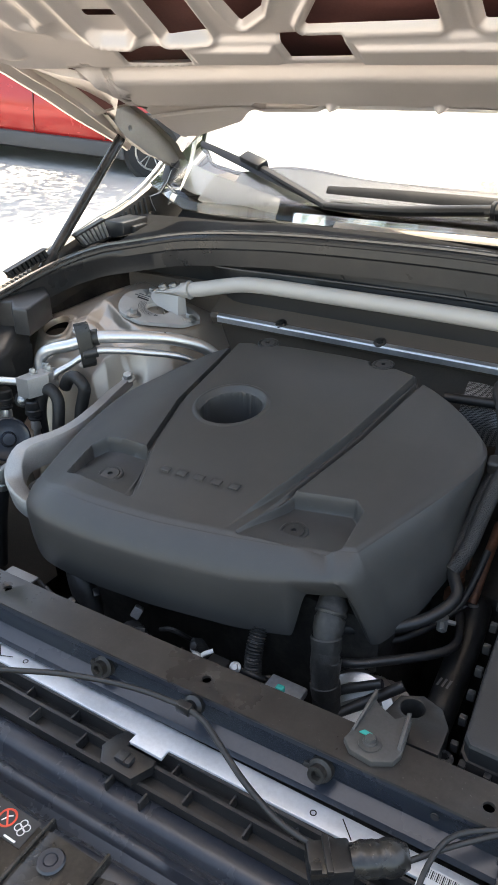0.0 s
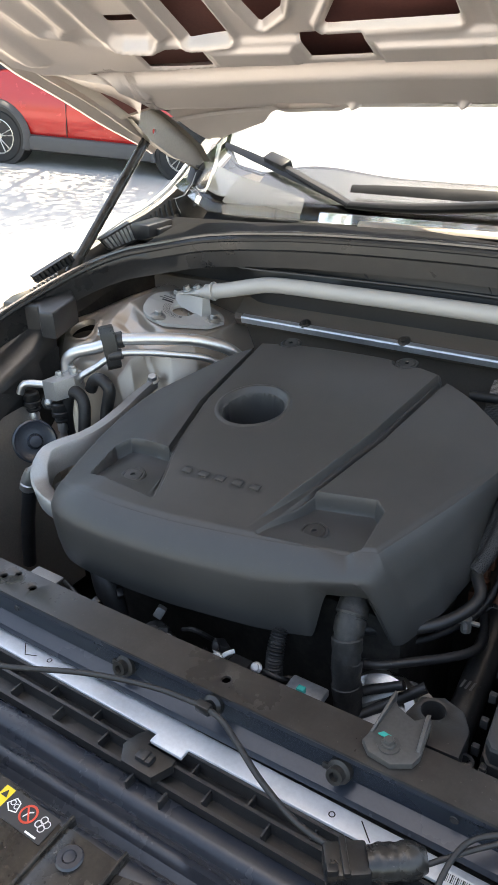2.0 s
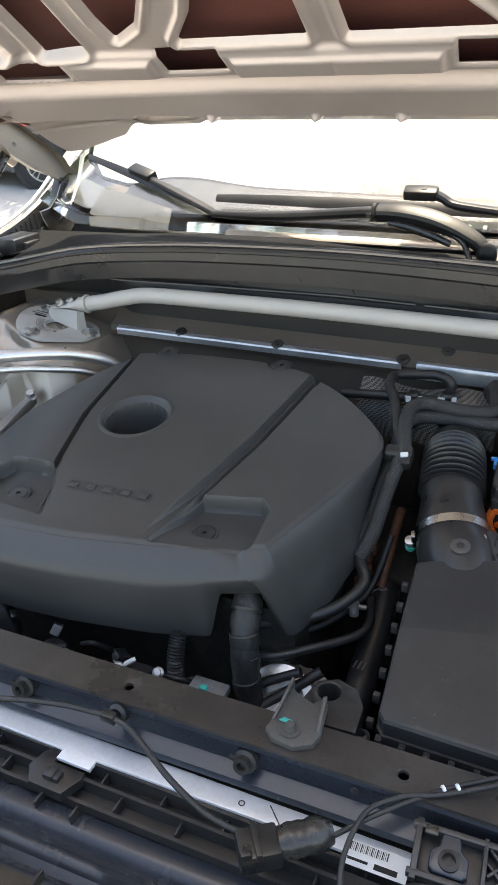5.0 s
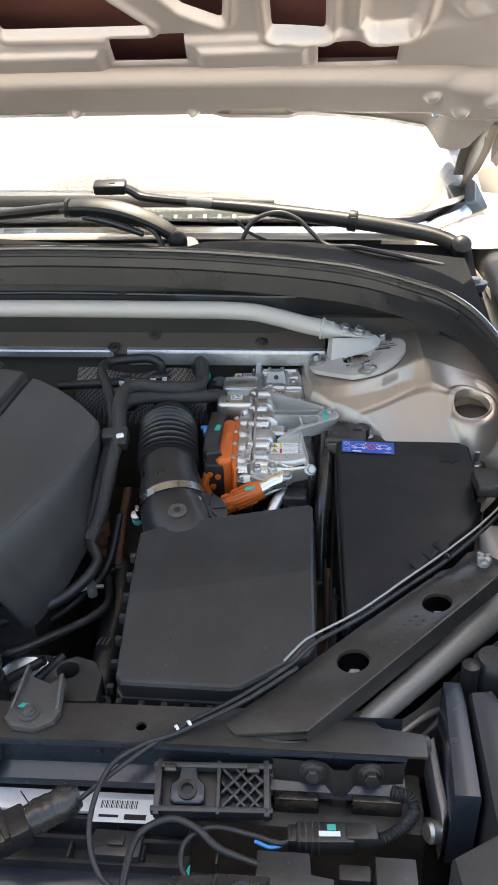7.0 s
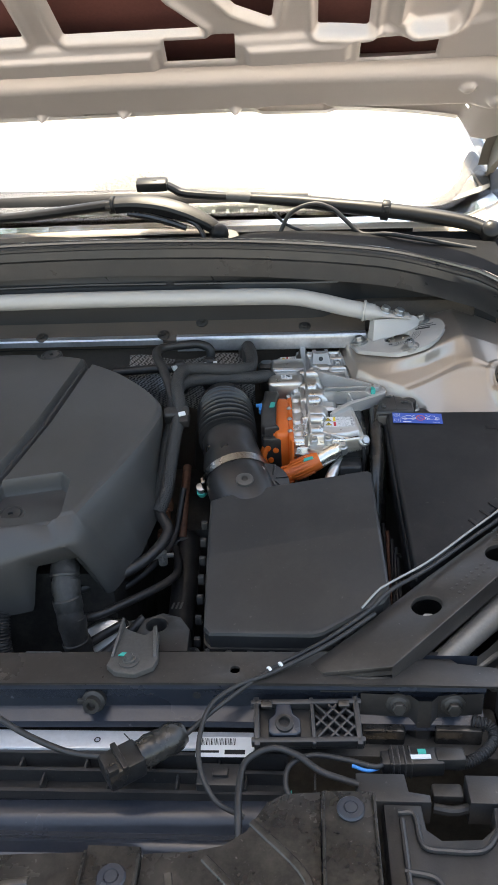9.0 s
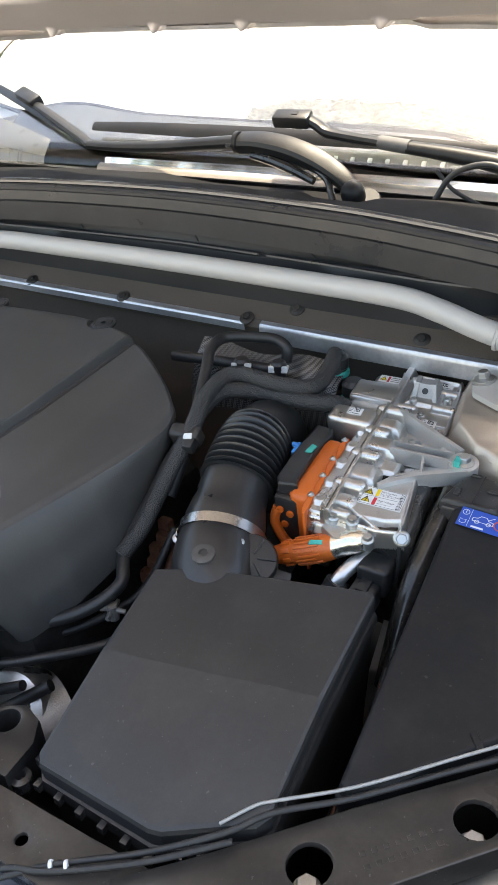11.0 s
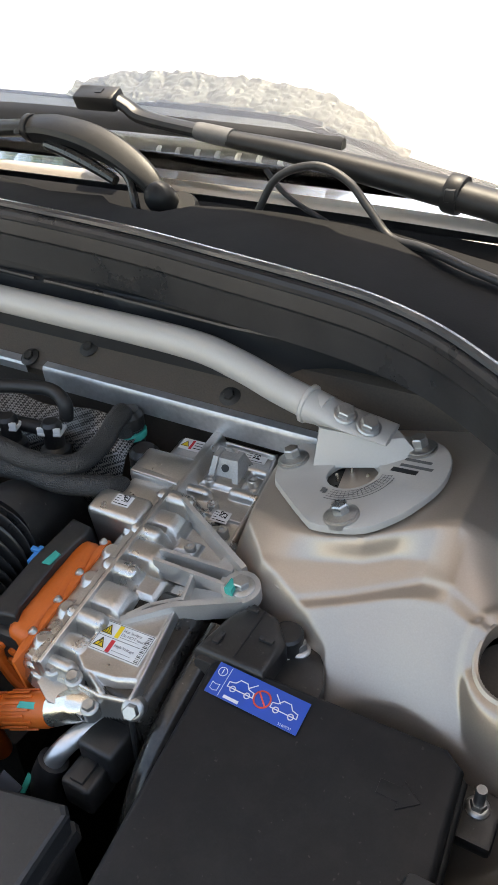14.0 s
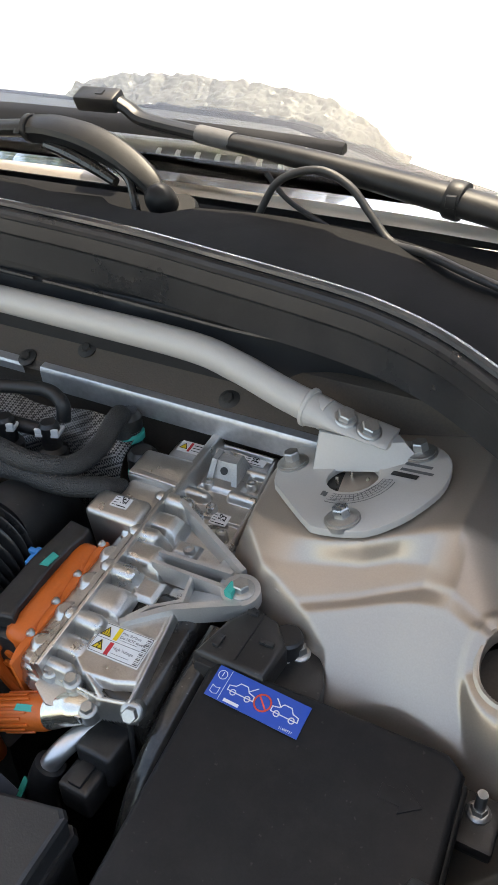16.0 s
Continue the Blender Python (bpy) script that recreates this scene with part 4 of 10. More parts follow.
CUTS = [
    [(0.036, 0.276), (0.236, 0.275), (0.192, 0.330), (0.13, 0.45), (0.036, 0.45)],
    [(0.345, 0.290), (0.351, 0.33), (0.351, 0.45), (0.215, 0.45), (0.30, 0.318)],
    [(0.420, 0.267), (0.486, 0.260), (0.486, 0.45), (0.420, 0.45)],
]
SLOTS = [[(0.181, 0.213), (0.287, 0.212), (0.290, 0.257), (0.184, 0.258)], [(0.481, 0.193), (0.590, 0.187), (0.590, 0.235), (0.481, 0.237)]]


def hood_w(X, V):
    A = np.abs(X)
    V = V - 1.9 * hood_crown(X)
    side = ss(0.60, 0.70, A)
    # lip, flat band, rolled crease, channel with slots
    b0 = 0.060 - 0.026 * (A / 0.62) ** 2.2
    w = 0.013 * ss(b0, b0 + 0.012, V)
    cr = 0.150 - 0.045 * (A / 0.75) ** 3
    w += -0.022 * ss(cr - 0.012, cr + 0.020, V) + 0.026 * ss(cr + 0.030, cr + 0.052, V)
    w += -0.010 * ss(0.246, 0.262, V) * (1 - side)
    # swages between the slots
    for a, b in ((-0.16, 0.16), (0.31, 0.46)):
        d = np.maximum(np.abs(A - (max(a, 0) + b) / 2) - (b - max(a, 0)) / 2, np.abs(V - 0.222) - 0.018)
        w += 0.009 * ss(0.008, -0.004, d)
    for c in CUTS:
        d = sdf(A, V, c) - 0.004
        w += 0.007 * np.exp(-((d - 0.012) / 0.006) ** 2) - 0.007 * ss(0.006, 0.0, d)
    for c in SLOTS:
        d = sdf(A, V, c) - 0.001
        w -= 0.004 * ss(0.005, 0.0, d)
    # webs between the cut-outs and the two raised loops outboard
    loop = sdf(A, V, [(0.532, 0.31), (0.532, 0.268), (0.556, 0.243), (0.602, 0.243), (0.618, 0.265), (0.618, 0.46), (0.532, 0.46)])
    w += 0.012 * np.exp(-((loop) / 0.010) ** 2) - 0.006 * ss(0.0, -0.012, loop)
    loop = sdf(A, V, [(0.652, 0.46), (0.652, 0.295), (0.668, 0.272), (0.688, 0.280), (0.700, 0.46)])
    w += 0.010 * np.exp(-((loop) / 0.010) ** 2)
    # drops along the rear lip, the latch pocket and its slit
    for bx in (0.076, 0.275):
        d = np.hypot((A - bx - 0.10 * (0.05 - V)) / 0.011, (V - (b0 + 0.002)) / 0.017)
        w += 0.013 * ss(1.25, 0.3, d)
    d = sdf(A, V, [(0.305, 0.050), (0.325, 0.066), (0.425, 0.067), (0.446, 0.046), (0.430, 0.020), (0.330, 0.024)])
    w -= 0.013 * ss(0.006, -0.010, d)
    d = sdf(A, V, [(0.345, 0.0605), (0.405, 0.061), (0.405, 0.0645), (0.345, 0.064)])
    w -= 0.004 * ss(0.004, -0.001, d)
    # corner flare and a pair of dimples over the hinge
    w += 0.010 * ss(0.66, 0.70, A) * ss(0.20, 0.10, V)
    for hx, hv in ((0.700, 0.060), (0.735, 0.085), (0.655, 0.09)):
        d = np.hypot(A - hx, V - hv)
        w += 0.009 * ss(0.014, 0.006, d)
    # long pressed flute outboard
    d = line_dist(A, V, [(0.735, 0.20), (0.745, 0.45)])
    w += 0.010 * ss(0.020, 0.006, d)
    return w


def hood_holes(X, V):
    """Distance to the nearest opening of the inner panel, negative inside, in the panel's own flat measure."""
    A = np.abs(X)
    d = np.full(X.shape, 1e9)
    for c in CUTS:
        d = np.minimum(d, sdf(A, V, c) - 0.004)
    for c in SLOTS:
        d = np.minimum(d, sdf(A, V, c) - 0.001)
    d = np.minimum(d, sdf(A, V, [(0.552, 0.301), (0.596, 0.298), (0.596, 0.306), (0.552, 0.309)]) - 0.003)
    d = np.minimum(d, sdf(A, V, [(0.345, 0.0600), (0.405, 0.0605), (0.405, 0.0650), (0.345, 0.0645)]) - 0.001)
    for hx, hv in ((0.0, 0.052), (0.672, 0.016)):
        d = np.minimum(d, np.hypot(A - hx, V - hv) - 0.0055)
    return d


hood = thing("hood", (0, 0.93, 1.35), "champagne painted car hood propped open, pressed inner panel showing", "hood")
nx, nv = 470, 170
X, t = np.meshgrid(np.linspace(-0.765, 0.765, nx), np.linspace(0, 1, nv))
E0 = panel_edge(X) - 1.9 * hood_crown(X)
Q = E0 + np.maximum(0.44 - E0, 0.02) * t
for _ in range(3):
    e = 1e-4
    d = hood_holes(X, Q)
    gx, gv = (hood_holes(X + e, Q) - d) / e, (hood_holes(X, Q + e) - d) / e
    near = (np.abs(d) < 0.0021) & (t > 0.01) & (t < 0.99)
    X = np.where(near, X - d * gx, X)
    Q = np.where(near, Q - d * gv, Q)
mid = lambda a: (a[:-1, :-1] + a[1:, 1:] + a[:-1, 1:] + a[1:, :-1]) / 4
gone = hood_holes(mid(X), mid(Q)) < -1e-5
V = Q + 1.9 * hood_crown(X)
W = hood_w(X, V)
under(net("inner_panel", hood_pt(X, V, W), PRIMER, smooth=50, drop=gone), hood, "pressed inner panel with cut-outs and slots")
rim = hood_pt(X[-1], V[-1], W[-1])
X, t = np.meshgrid(np.linspace(-0.775, 0.775, 80), np.linspace(0, 1, 30))
V0 = 0.44 + 1.9 * hood_crown(X)
V = V0 + (1.12 - V0) * t
W0 = hood_w(X, V0)
ribs = 0.012 * np.sin(X * 22) * ss(0.0, 0.15, t) * ss(1.0, 0.85, t)
under(net("inner_panel_front", hood_pt(X, V, W0 * (1 - ss(0, 0.2, t)) + ribs * 0.6), PRIMER, smooth=50), hood)
# reddish sheet behind the openings, its colour darkened for the shade within
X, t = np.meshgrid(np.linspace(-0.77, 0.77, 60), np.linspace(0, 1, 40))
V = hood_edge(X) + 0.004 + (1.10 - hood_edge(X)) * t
under(net("cavity", hood_pt(X, V, np.full_like(X, -0.044)), HOLLOW), hood, "reddish sheet inside the hood, darkened for shade")
X, t = np.meshgrid(np.linspace(-0.80, 0.80, 60), np.linspace(0, 1, 40))
V = hood_edge(X) - 0.012 + (1.14 - hood_edge(X)) * t
skin = hood_pt(X, V, np.full_like(X, -0.052))
under(net("outer_skin", skin, PAINT, flip=True), hood, "painted outer skin")
# rear fold between the panel and the skin
xs = np.linspace(-0.66, 0.66, 120)
rows = [hood_pt(xs, hood_edge(xs) - 0.012 + dv, np.full(len(xs), w)) for dv, w in ((0.0, -0.052), (-0.002, -0.03), (0.004, -0.012), (0.012, 0.0), (0.03, 0.004))]
under(net("hem", np.stack(rows), PRIMER), hood)
# side flange: outer hem, thin joint, pressed band, hollow flute, edge towards the panel
FA = [(0.92, 1.280), (0.885, 1.300), (0.773, 1.352), (0.687, 1.397), (0.610, 1.435), (0.541, 1.472)]
FB = [(0.92, 1.292), (0.870, 1.318), (0.743, 1.388), (0.690, 1.414), (0.647, 1.433), (0.575, 1.473)]
FC = [(0.85, 1.345), (0.815, 1.368), (0.704, 1.429), (0.655, 1.445), (0.604, 1.457), (0.538, 1.478)]
FD = [(0.755, 1.402), (0.735, 1.412), (0.689, 1.429), (0.654, 1.437), (0.598, 1.455), (0.520, 1.484)]
FDX = [0.665, 0.670, 0.690, 0.712, 0.738, 0.772]


def hood_line(yz, xs, dx=0.0, up=0.0):
    q = [np.array((x + dx, y + 0.552 * up, z + 0.834 * up)) for (y, z), x in zip(yz, xs)]
    q += [q[-1] + 0.3 * HV, q[-1] + 0.62 * HV]
    return spline([tuple(p) for p in q], 60)


for side in (-1, 1):
    flat = np.array((side, 1, 1))
    AX, BX, CX = [0.80] * 6, [0.780] * 6, [0.765] * 6
    a0, b0, c0, d0 = hood_line(FA, AX), hood_line(FB, BX), hood_line(FC, CX), hood_line(FD, FDX)
    rows = [a0 + np.array((0.004, 0.012, 0.030)), a0 + np.array((0.004, 0, 0.004)), a0, a0 + np.array((-0.006, 0, 0.001)), a0 + np.array((-0.007, 0.001, 0.006)), a0 + np.array((-0.0085, 0.001, 0.006)), a0 + np.array((-0.0095, 0, 0.002)), b0 + np.array((0.003, 0, -0.001)), b0, b0 * 0.82 + c0 * 0.18 + np.array((0, 0.008, 0.014)), b0 * 0.45 + c0 * 0.55 + np.array((0, 0.008, 0.014)), c0 + np.array((0, 0.003, 0.004)), c0, c0 * 0.5 + d0 * 0.5 + np.array((0, -0.001, -0.002)), d0, d0 + np.array((-0.004, 0.006, 0.012))]
    under(net("side_flange", np.stack(rows) * flat, PRIMER, smooth=30), hood, "folded side flange with a long flute")

# hinges and the gas strut
for side in (-1, 1):
    bm = bmesh.new()
    yz = [(0.800, 1.380), (0.812, 1.392), (0.862, 1.389), (0.922, 1.359), (0.976, 1.326), (1.033, 1.287), (1.062, 1.250), (1.053, 1.228), (1.030, 1.236), (0.997, 1.252), (0.938, 1.274), (0.868, 1.314), (0.818, 1.360)]
    m = Matrix(((0, 0, side, side * 0.766), (1, 0, 0, 0), (0, 1, 0, 0), (0, 0, 0, 1)))
    plate(bm, yz, 0.005, m, holes=[(0.893, 1.330, 0.006)], bevel=0.0012)
    # hinge paint is champagne; its shade is put in by this darker colour
    hg = part("hinge_arm", bm, WING, hood, "champagne painted steel hinge arm, darkened for shade")
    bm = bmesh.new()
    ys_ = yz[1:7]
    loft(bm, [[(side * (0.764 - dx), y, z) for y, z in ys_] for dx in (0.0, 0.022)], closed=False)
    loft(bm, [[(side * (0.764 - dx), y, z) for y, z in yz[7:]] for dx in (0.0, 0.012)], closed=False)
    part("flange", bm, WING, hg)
    for y, z in ((0.847, 1.374), (0.966, 1.314)):
        bm = bmesh.new()
        hexbolt(bm, (side * 0.762, y, z), (-side, 0, 0), 0.0085, 0.010, 1.5)
        part("bolt", bm, ZINC, hg)
    bm = bmesh.new()
    plate(bm, [(0.99, 1.10), (0.995, 1.16), (1.012, 1.215), (1.03, 1.245), (1.06, 1.24), (1.07, 1.15), (1.05, 1.08)], 0.02, Matrix(((0, 0, side, side * 0.780), (1, 0, 0, 0), (0, 1, 0, 0), (0, 0, 0, 1))), bevel=0.006)
    part("hinge_base", bm, PLASTIC, hood, "black lower hinge bracket")
gas = thing("gas_strut", (-0.72, 0.58, 1.1), "black gas strut that holds the hood open", "gas strut")
a, b = Vector((-0.775, 0.878, 1.312)), Vector((-0.775, 0.625, 1.098))
bm = bmesh.new()
tube(bm, [a.lerp(b, 0.0), a.lerp(b, 0.05), a.lerp(b, 1.0)], 0.0105, 14, 0)
part("cylinder", bm, GLOSS, gas)
bm = bmesh.new()
tube(bm, [a.lerp(b, 0.93), a.lerp(b, 1.0), a.lerp(b, 1.06)], [0.0125, 0.0135, 0.012], 12, 2)
part("end_fitting", bm, PLASTIC, gas)

# ---- engine cover ----
FR = [(-0.385, 0.185), (-0.34, 0.166), (-0.27, 0.161), (-0.18, 0.166), (-0.115, 0.175), (-0.008, 0.195), (0.06, 0.214), (0.096, 0.228)]
RI = [(0.096, 0.228), (0.140, 0.36), (0.166, 0.456), (0.160, 0.503), (0.125, 0.538)]
RE = [(-0.305, 0.602), (-0.238, 0.620), (-0.15, 0.628), (-0.063, 0.628), (0.03, 0.604), (0.125, 0.538)]
LE = [(-0.385, 0.185), (-0.415, 0.27), (-0.432, 0.36), (-0.432, 0.44), (-0.405, 0.505), (-0.36, 0.56), (-0.305, 0.602)]


def cover_base(X, Y):
    return 0.958 + 0.159 * (Y - 0.238) - 0.03 * ss(-0.30, -0.44, X) - 0.012 * ss(0.08, 0.17, X)


def cover_feat(X, Y):
    gl = line_dist(X, Y, [(-0.312, 0.615), (-0.293, 0.416), (-0.262, 0.300), (-0.207, 0.175)])
    gr = line_dist(X, Y, [(0.024, 0.612), (-0.001, 0.43), (-0.026, 0.31), (-0.062, 0.180)])
    z = -0.0090 * ss(0.0078, 0.0048, gl) * ss(0.200, 0.27, Y) - 0.0120 * ss(0.0100, 0.0060, gr) * ss(0.188, 0.30, Y)
    # the middle panel stands slightly proud
    mid = sdf(X, Y, [(-0.312, 0.64), (-0.293, 0.416), (-0.262, 0.300), (-0.207, 0.12), (-0.06, 0.12), (-0.026, 0.31), (-0.001, 0.43), (0.024, 0.64)])
    z += 0.0060 * ss(0.002, -0.003, mid) * ss(0.19, 0.30, Y)
    rl = sdf(X, Y, [(-0.336, 0.205), (-0.352, 0.272), (-0.340, 0.290), (-0.262, 0.288), (-0.218, 0.196)]) - 0.003
    z -= (0.006 + 0.016 * ss(0.18, 0.28, Y)) * ss(0.0014, -0.0028, rl)
    rr = sdf(X, Y, [(-0.048, 0.196), (-0.020, 0.288), (0.055, 0.304), (0.070, 0.290), (0.074, 0.226), (0.060, 0.214)]) - 0.003
    z -= (0.004 + 0.020 * ss(0.19, 0.29, Y)) * ss(0.0014, -0.0030, rr)
    for bx, by in ((-0.259, 0.624), (-0.046, 0.628)):
        q = np.hypot(X - bx, Y - by)
        z -= 0.005 * ss(0.0235, 0.0215, q)
    ho = np.hypot(X + 0.207, Y - 0.426)
    z += 0.0015 * ss(0.060, 0.0565, ho) - 0.0085 * ss(0.0545, 0.0475, ho) - 0.075 * ss(0.0470, 0.0445, ho)
    return z


ec = thing("engine_cover", (-0.14, 0.38, 0.80), "matte dark grey plastic engine cover with a round filler opening", "engine cover")
nu, nw = 300, 380
f_, r_ = spline(FR, nu), spline(RE, nu)
l_, g_ = spline(LE, nw), spline(RI, nw)


def coons(U, S):
    """A patch between the four border lines."""
    at = lambda line, k: np.stack([np.interp(k, np.linspace(0, 1, len(line)), line[:, a]) for a in range(2)], -1)
    C = (1 - S)[..., None] * at(f_, U) + S[..., None] * at(r_, U) + (1 - U)[..., None] * at(l_, S) + U[..., None] * at(g_, S)
    return C - (((1 - U) * (1 - S))[..., None] * f_[0][:2] + (U * (1 - S))[..., None] * f_[-1][:2] + ((1 - U) * S)[..., None] * r_[0][:2] + (U * S)[..., None] * r_[-1][:2])


GL = [(-0.312, 0.615), (-0.293, 0.416), (-0.262, 0.300), (-0.207, 0.175)]
GR = [(0.024, 0.612), (-0.001, 0.43), (-0.026, 0.31), (-0.062, 0.180)]
fine = np.linspace(0, 1, 900)
sv = np.linspace(0, 1, nw)
probe = coons(*np.meshgrid(fine, sv))
ul, ur = [fine[np.argmin(line_dist(probe[..., 0], probe[..., 1], g), axis=1)] for g in (GL, GR)]
for _ in range(12):
    for a in (ul, ur):
        a[1:-1] = 0.5 * a[1:-1] + 0.25 * (a[2:] + a[:-2])
cols = np.unique(np.round(np.concatenate([np.linspace(0, 1, 400), 0.25 + np.linspace(-0.024, 0.024, 44), 0.75 + np.linspace(-0.03, 0.03, 50)]), 5))
nu = len(cols)
U = np.stack([np.interp(cols, (0, 0.25, 0.75, 1), (0, a, b, 1)) for a, b in zip(ul, ur)])
S = np.repeat(sv[:, None], nu, 1)
C = coons(U, S)
X, Y = C[..., 0], C[..., 1]
edge = np.minimum(np.minimum(U * 0.55, (1 - U) * 0.55), np.minimum(S * 0.45, (1 - S) * 0.45))
Z = cover_base(X, Y) + cover_feat(X, Y) - 0.0035 * (1 - ss(0, 0.012, edge)) ** 2
top = np.stack([X, Y, Z], -1)
under(net("shell", top, COVER, smooth=40), ec)
# skirt
loop = np.concatenate([top[0, :-1], top[:-1, -1], top[-1, :0:-1], top[:0:-1, 0]])
K = len(loop)
side_of = np.concatenate([np.zeros(nu - 1), np.ones(nw - 1), np.full(nu - 1, 2), np.full(nw - 1, 3)])
cen = np.array((-0.14, 0.38))
lowx, lowz, midp = np.zeros((K, 2)), np.zeros(K), np.zeros((K, 3))
RB = np.array([(0.212, 0.134, 0.252, 0.822), (0.30, 0.157, 0.300, 0.842), (0.36, 0.170, 0.365, 0.858), (0.456, 0.156, 0.470, 0.888), (0.538, 0.126, 0.546, 0.930)])
for i, p in enumerate(loop):
    x, y = p[:2]
    if side_of[i] == 0:
        k = float(ss(-0.05, 0.096, np.array(x)))
        tgt = np.array((x + 0.038 * k, y - 0.020 + 0.030 * k))
        z = 0.825 - 0.003 * k
        midp[i] = (x + 0.014 * k, y - 0.030 + 0.006 * k, 0.908 + 0.02 * k)
    elif side_of[i] == 1:
        tgt = np.array((np.interp(y, RB[:, 0], RB[:, 1]), np.interp(y, RB[:, 0], RB[:, 2])))
        z = float(np.interp(y, RB[:, 0], RB[:, 3]))
        midp[i] = (*(p[:2] * 0.55 + tgt * 0.45 + np.array((0.004, 0.0))), p[2] * 0.55 + z * 0.45)
    elif side_of[i] == 2:
        tgt = np.array((x, y + 0.012))
        z = p[2] - 0.05
        midp[i] = (x, y + 0.008, p[2] - 0.02)
    else:
        k = ss(0.165, 0.30, np.array(y))
        tgt = np.array((x - 0.012, y + 0.004))
        z = 0.83 + 0.05 * k + 0.06 * ss(0.3, 0.6, np.array(y))
        midp[i] = (x - 0.016, y - 0.006 * (1 - k), p[2] - 0.035)
    lowx[i], lowz[i] = tgt, z


def smooth_loop(a, n=5):
    for _ in range(n):
        a = 0.5 * a + 0.25 * (np.roll(a, 1, 0) + np.roll(a, -1, 0))
    return a


lowx = smooth_loop(lowx, 12)
lowz = smooth_loop(lowz, 12)
midp = smooth_loop(midp, 40)
# arched notch for the harness
nt = np.abs(lowx[:, 0] - 0.074) - 0.040
lowz = np.where(lowx[:, 1] < 0.30, lowz + 0.068 * ss(0.006, -0.012, nt), lowz)
outw = lowx - cen
outw /= np.linalg.norm(outw, axis=1)[:, None]
rows = []
low3 = np.concatenate([lowx, lowz[:, None]], 1)
out3 = np.concatenate([outw, np.zeros((K, 1))], 1)
for a, b, f, bulge in ((loop, midp, 0.0, 0.0), (loop, midp, 0.07, 0.0016), (loop, midp, 0.25, 0.003), (loop, midp, 0.6, 0.003), (loop, midp, 0.9, 0.0012), (midp, low3, 0.04, 0.0), (midp, low3, 0.3, 0.002), (midp, low3, 0.7, 0.002), (midp, low3, 1.0, 0.0), (midp, low3, 0.985, -0.004), (midp, low3, 0.5, -0.010)):
    rows.append(a * (1 - f) + b * f + out3 * bulge)
under(net("skirt", np.stack(rows), COVER, smooth=40, wrap=True, flip=True), ec)
for bx, by, dz in ((-0.286, 0.233, 0.0), (0.006, 0.238, 0.0), (-0.259, 0.624, 0.0), (-0.046, 0.628, 0.0)):
    a = np.array([bx]), np.array([by])
    z = float((cover_base(*a) + cover_feat(*a))[0])
    bm = bmesh.new()
    m = frame_at((bx, by, z), (0, -0.14, 1))
    lathe(bm, [(0.0185, -0.002), (0.0185, 0.001), (0.0170, 0.0022), (0.0145, 0.0022), (0.0138, 0.0008), (0.0130, 0.0024), (0.0036, 0.0026), (0.0032, -0.001)], m, 28)
    part("fastener", bm, PLASTIC2, ec, "round plastic fastener with a star socket")
bm = bmesh.new()
lathe(bm, [(0.046, 0.930), (0.045, 0.88), (0.036, 0.88), (0.034, 0.895), (0.01, 0.895)], Matrix.Translation((-0.207, 0.426, 0)), 40)
part("filler_well", bm, PLASTIC, ec, "dark well of the oil filler")
# raised plain blocks and a fine line where the maker's word stands
for k in range(5):
    x = -0.203 + 0.027 * k
    y = 0.255 + 0.0015 * k
    z = float((cover_base(np.array([x]), np.array([y])) + cover_feat(np.array([x]), np.array([y])))[0])
    bm = bmesh.new()
    stroke(bm, [(-0.0095, -0.0075), (0.0095, -0.0075), (0.0095, 0.0075), (-0.0095, 0.0075)], 0.0016, frame_at((x, y, z), (0, -0.159, 1)), 0.0009, closed=True)
    box(bm, (0, 0, 0), (0.0140, 0.0105, 0.0034), frame_at((x, y, z), (0, -0.159, 1)), 0.0009)
    part("emblem_block", bm, COVER, ec)
bm = bmesh.new()
box(bm, (0, 0, 0), (0.15, 0.0016, 0.0015), frame_at((-0.15, 0.277, 0.9675), (0, -0.159, 1)), 0.0004)
part("emblem_line", bm, COVER, ec)

# ---- radiator support beam ----
beam = thing("radiator_support_beam", (0, 0.05, 0.5), "satin black steel radiator support beam across the nose", "support beam")
bm = bmesh.new()
yf = lambda x: 0.021 + 0.012 * ss(-0.3, 0.4, np.array(x))
outl = [(x, float(yf(x))) for x in np.linspace(-0.66, 0.60, 15)] + [(0.60, 0.06), (0.43, 0.084)] + [(x, float(yf(x)) + 0.048) for x in np.linspace(0.36, -0.66, 12)]
plate(bm, outl, 0.004, Matrix.Translation((0, 0, 0.86)), holes=[(-0.306, 0.047, 0.0048), (0.003, 0.049, 0.0052), (0.311, 0.053, 0.0055), (-0.36, 0.045, 0.0048), (-0.346, 0.058, 0.0042)], bevel=0.0012)
part("top_flange", bm, BEAM, beam)
bm = bmesh.new()
xs = np.linspace(-0.66, 0.58, 60)
loft(bm, [[(x, float(yf(x)) + dy, z) for x in xs] for dy, z in ((0.0005, 0.859), (-0.001, 0.852), (0.003, 0.846), (0.004, 0.822), (-0.012, 0.815), (-0.014, 0.808), (0.02, 0.80), (0.045, 0.80), (0.047, 0.858))], closed=False)
part("front_web", bm, DEFLECT, beam, "blue-black painted front web")
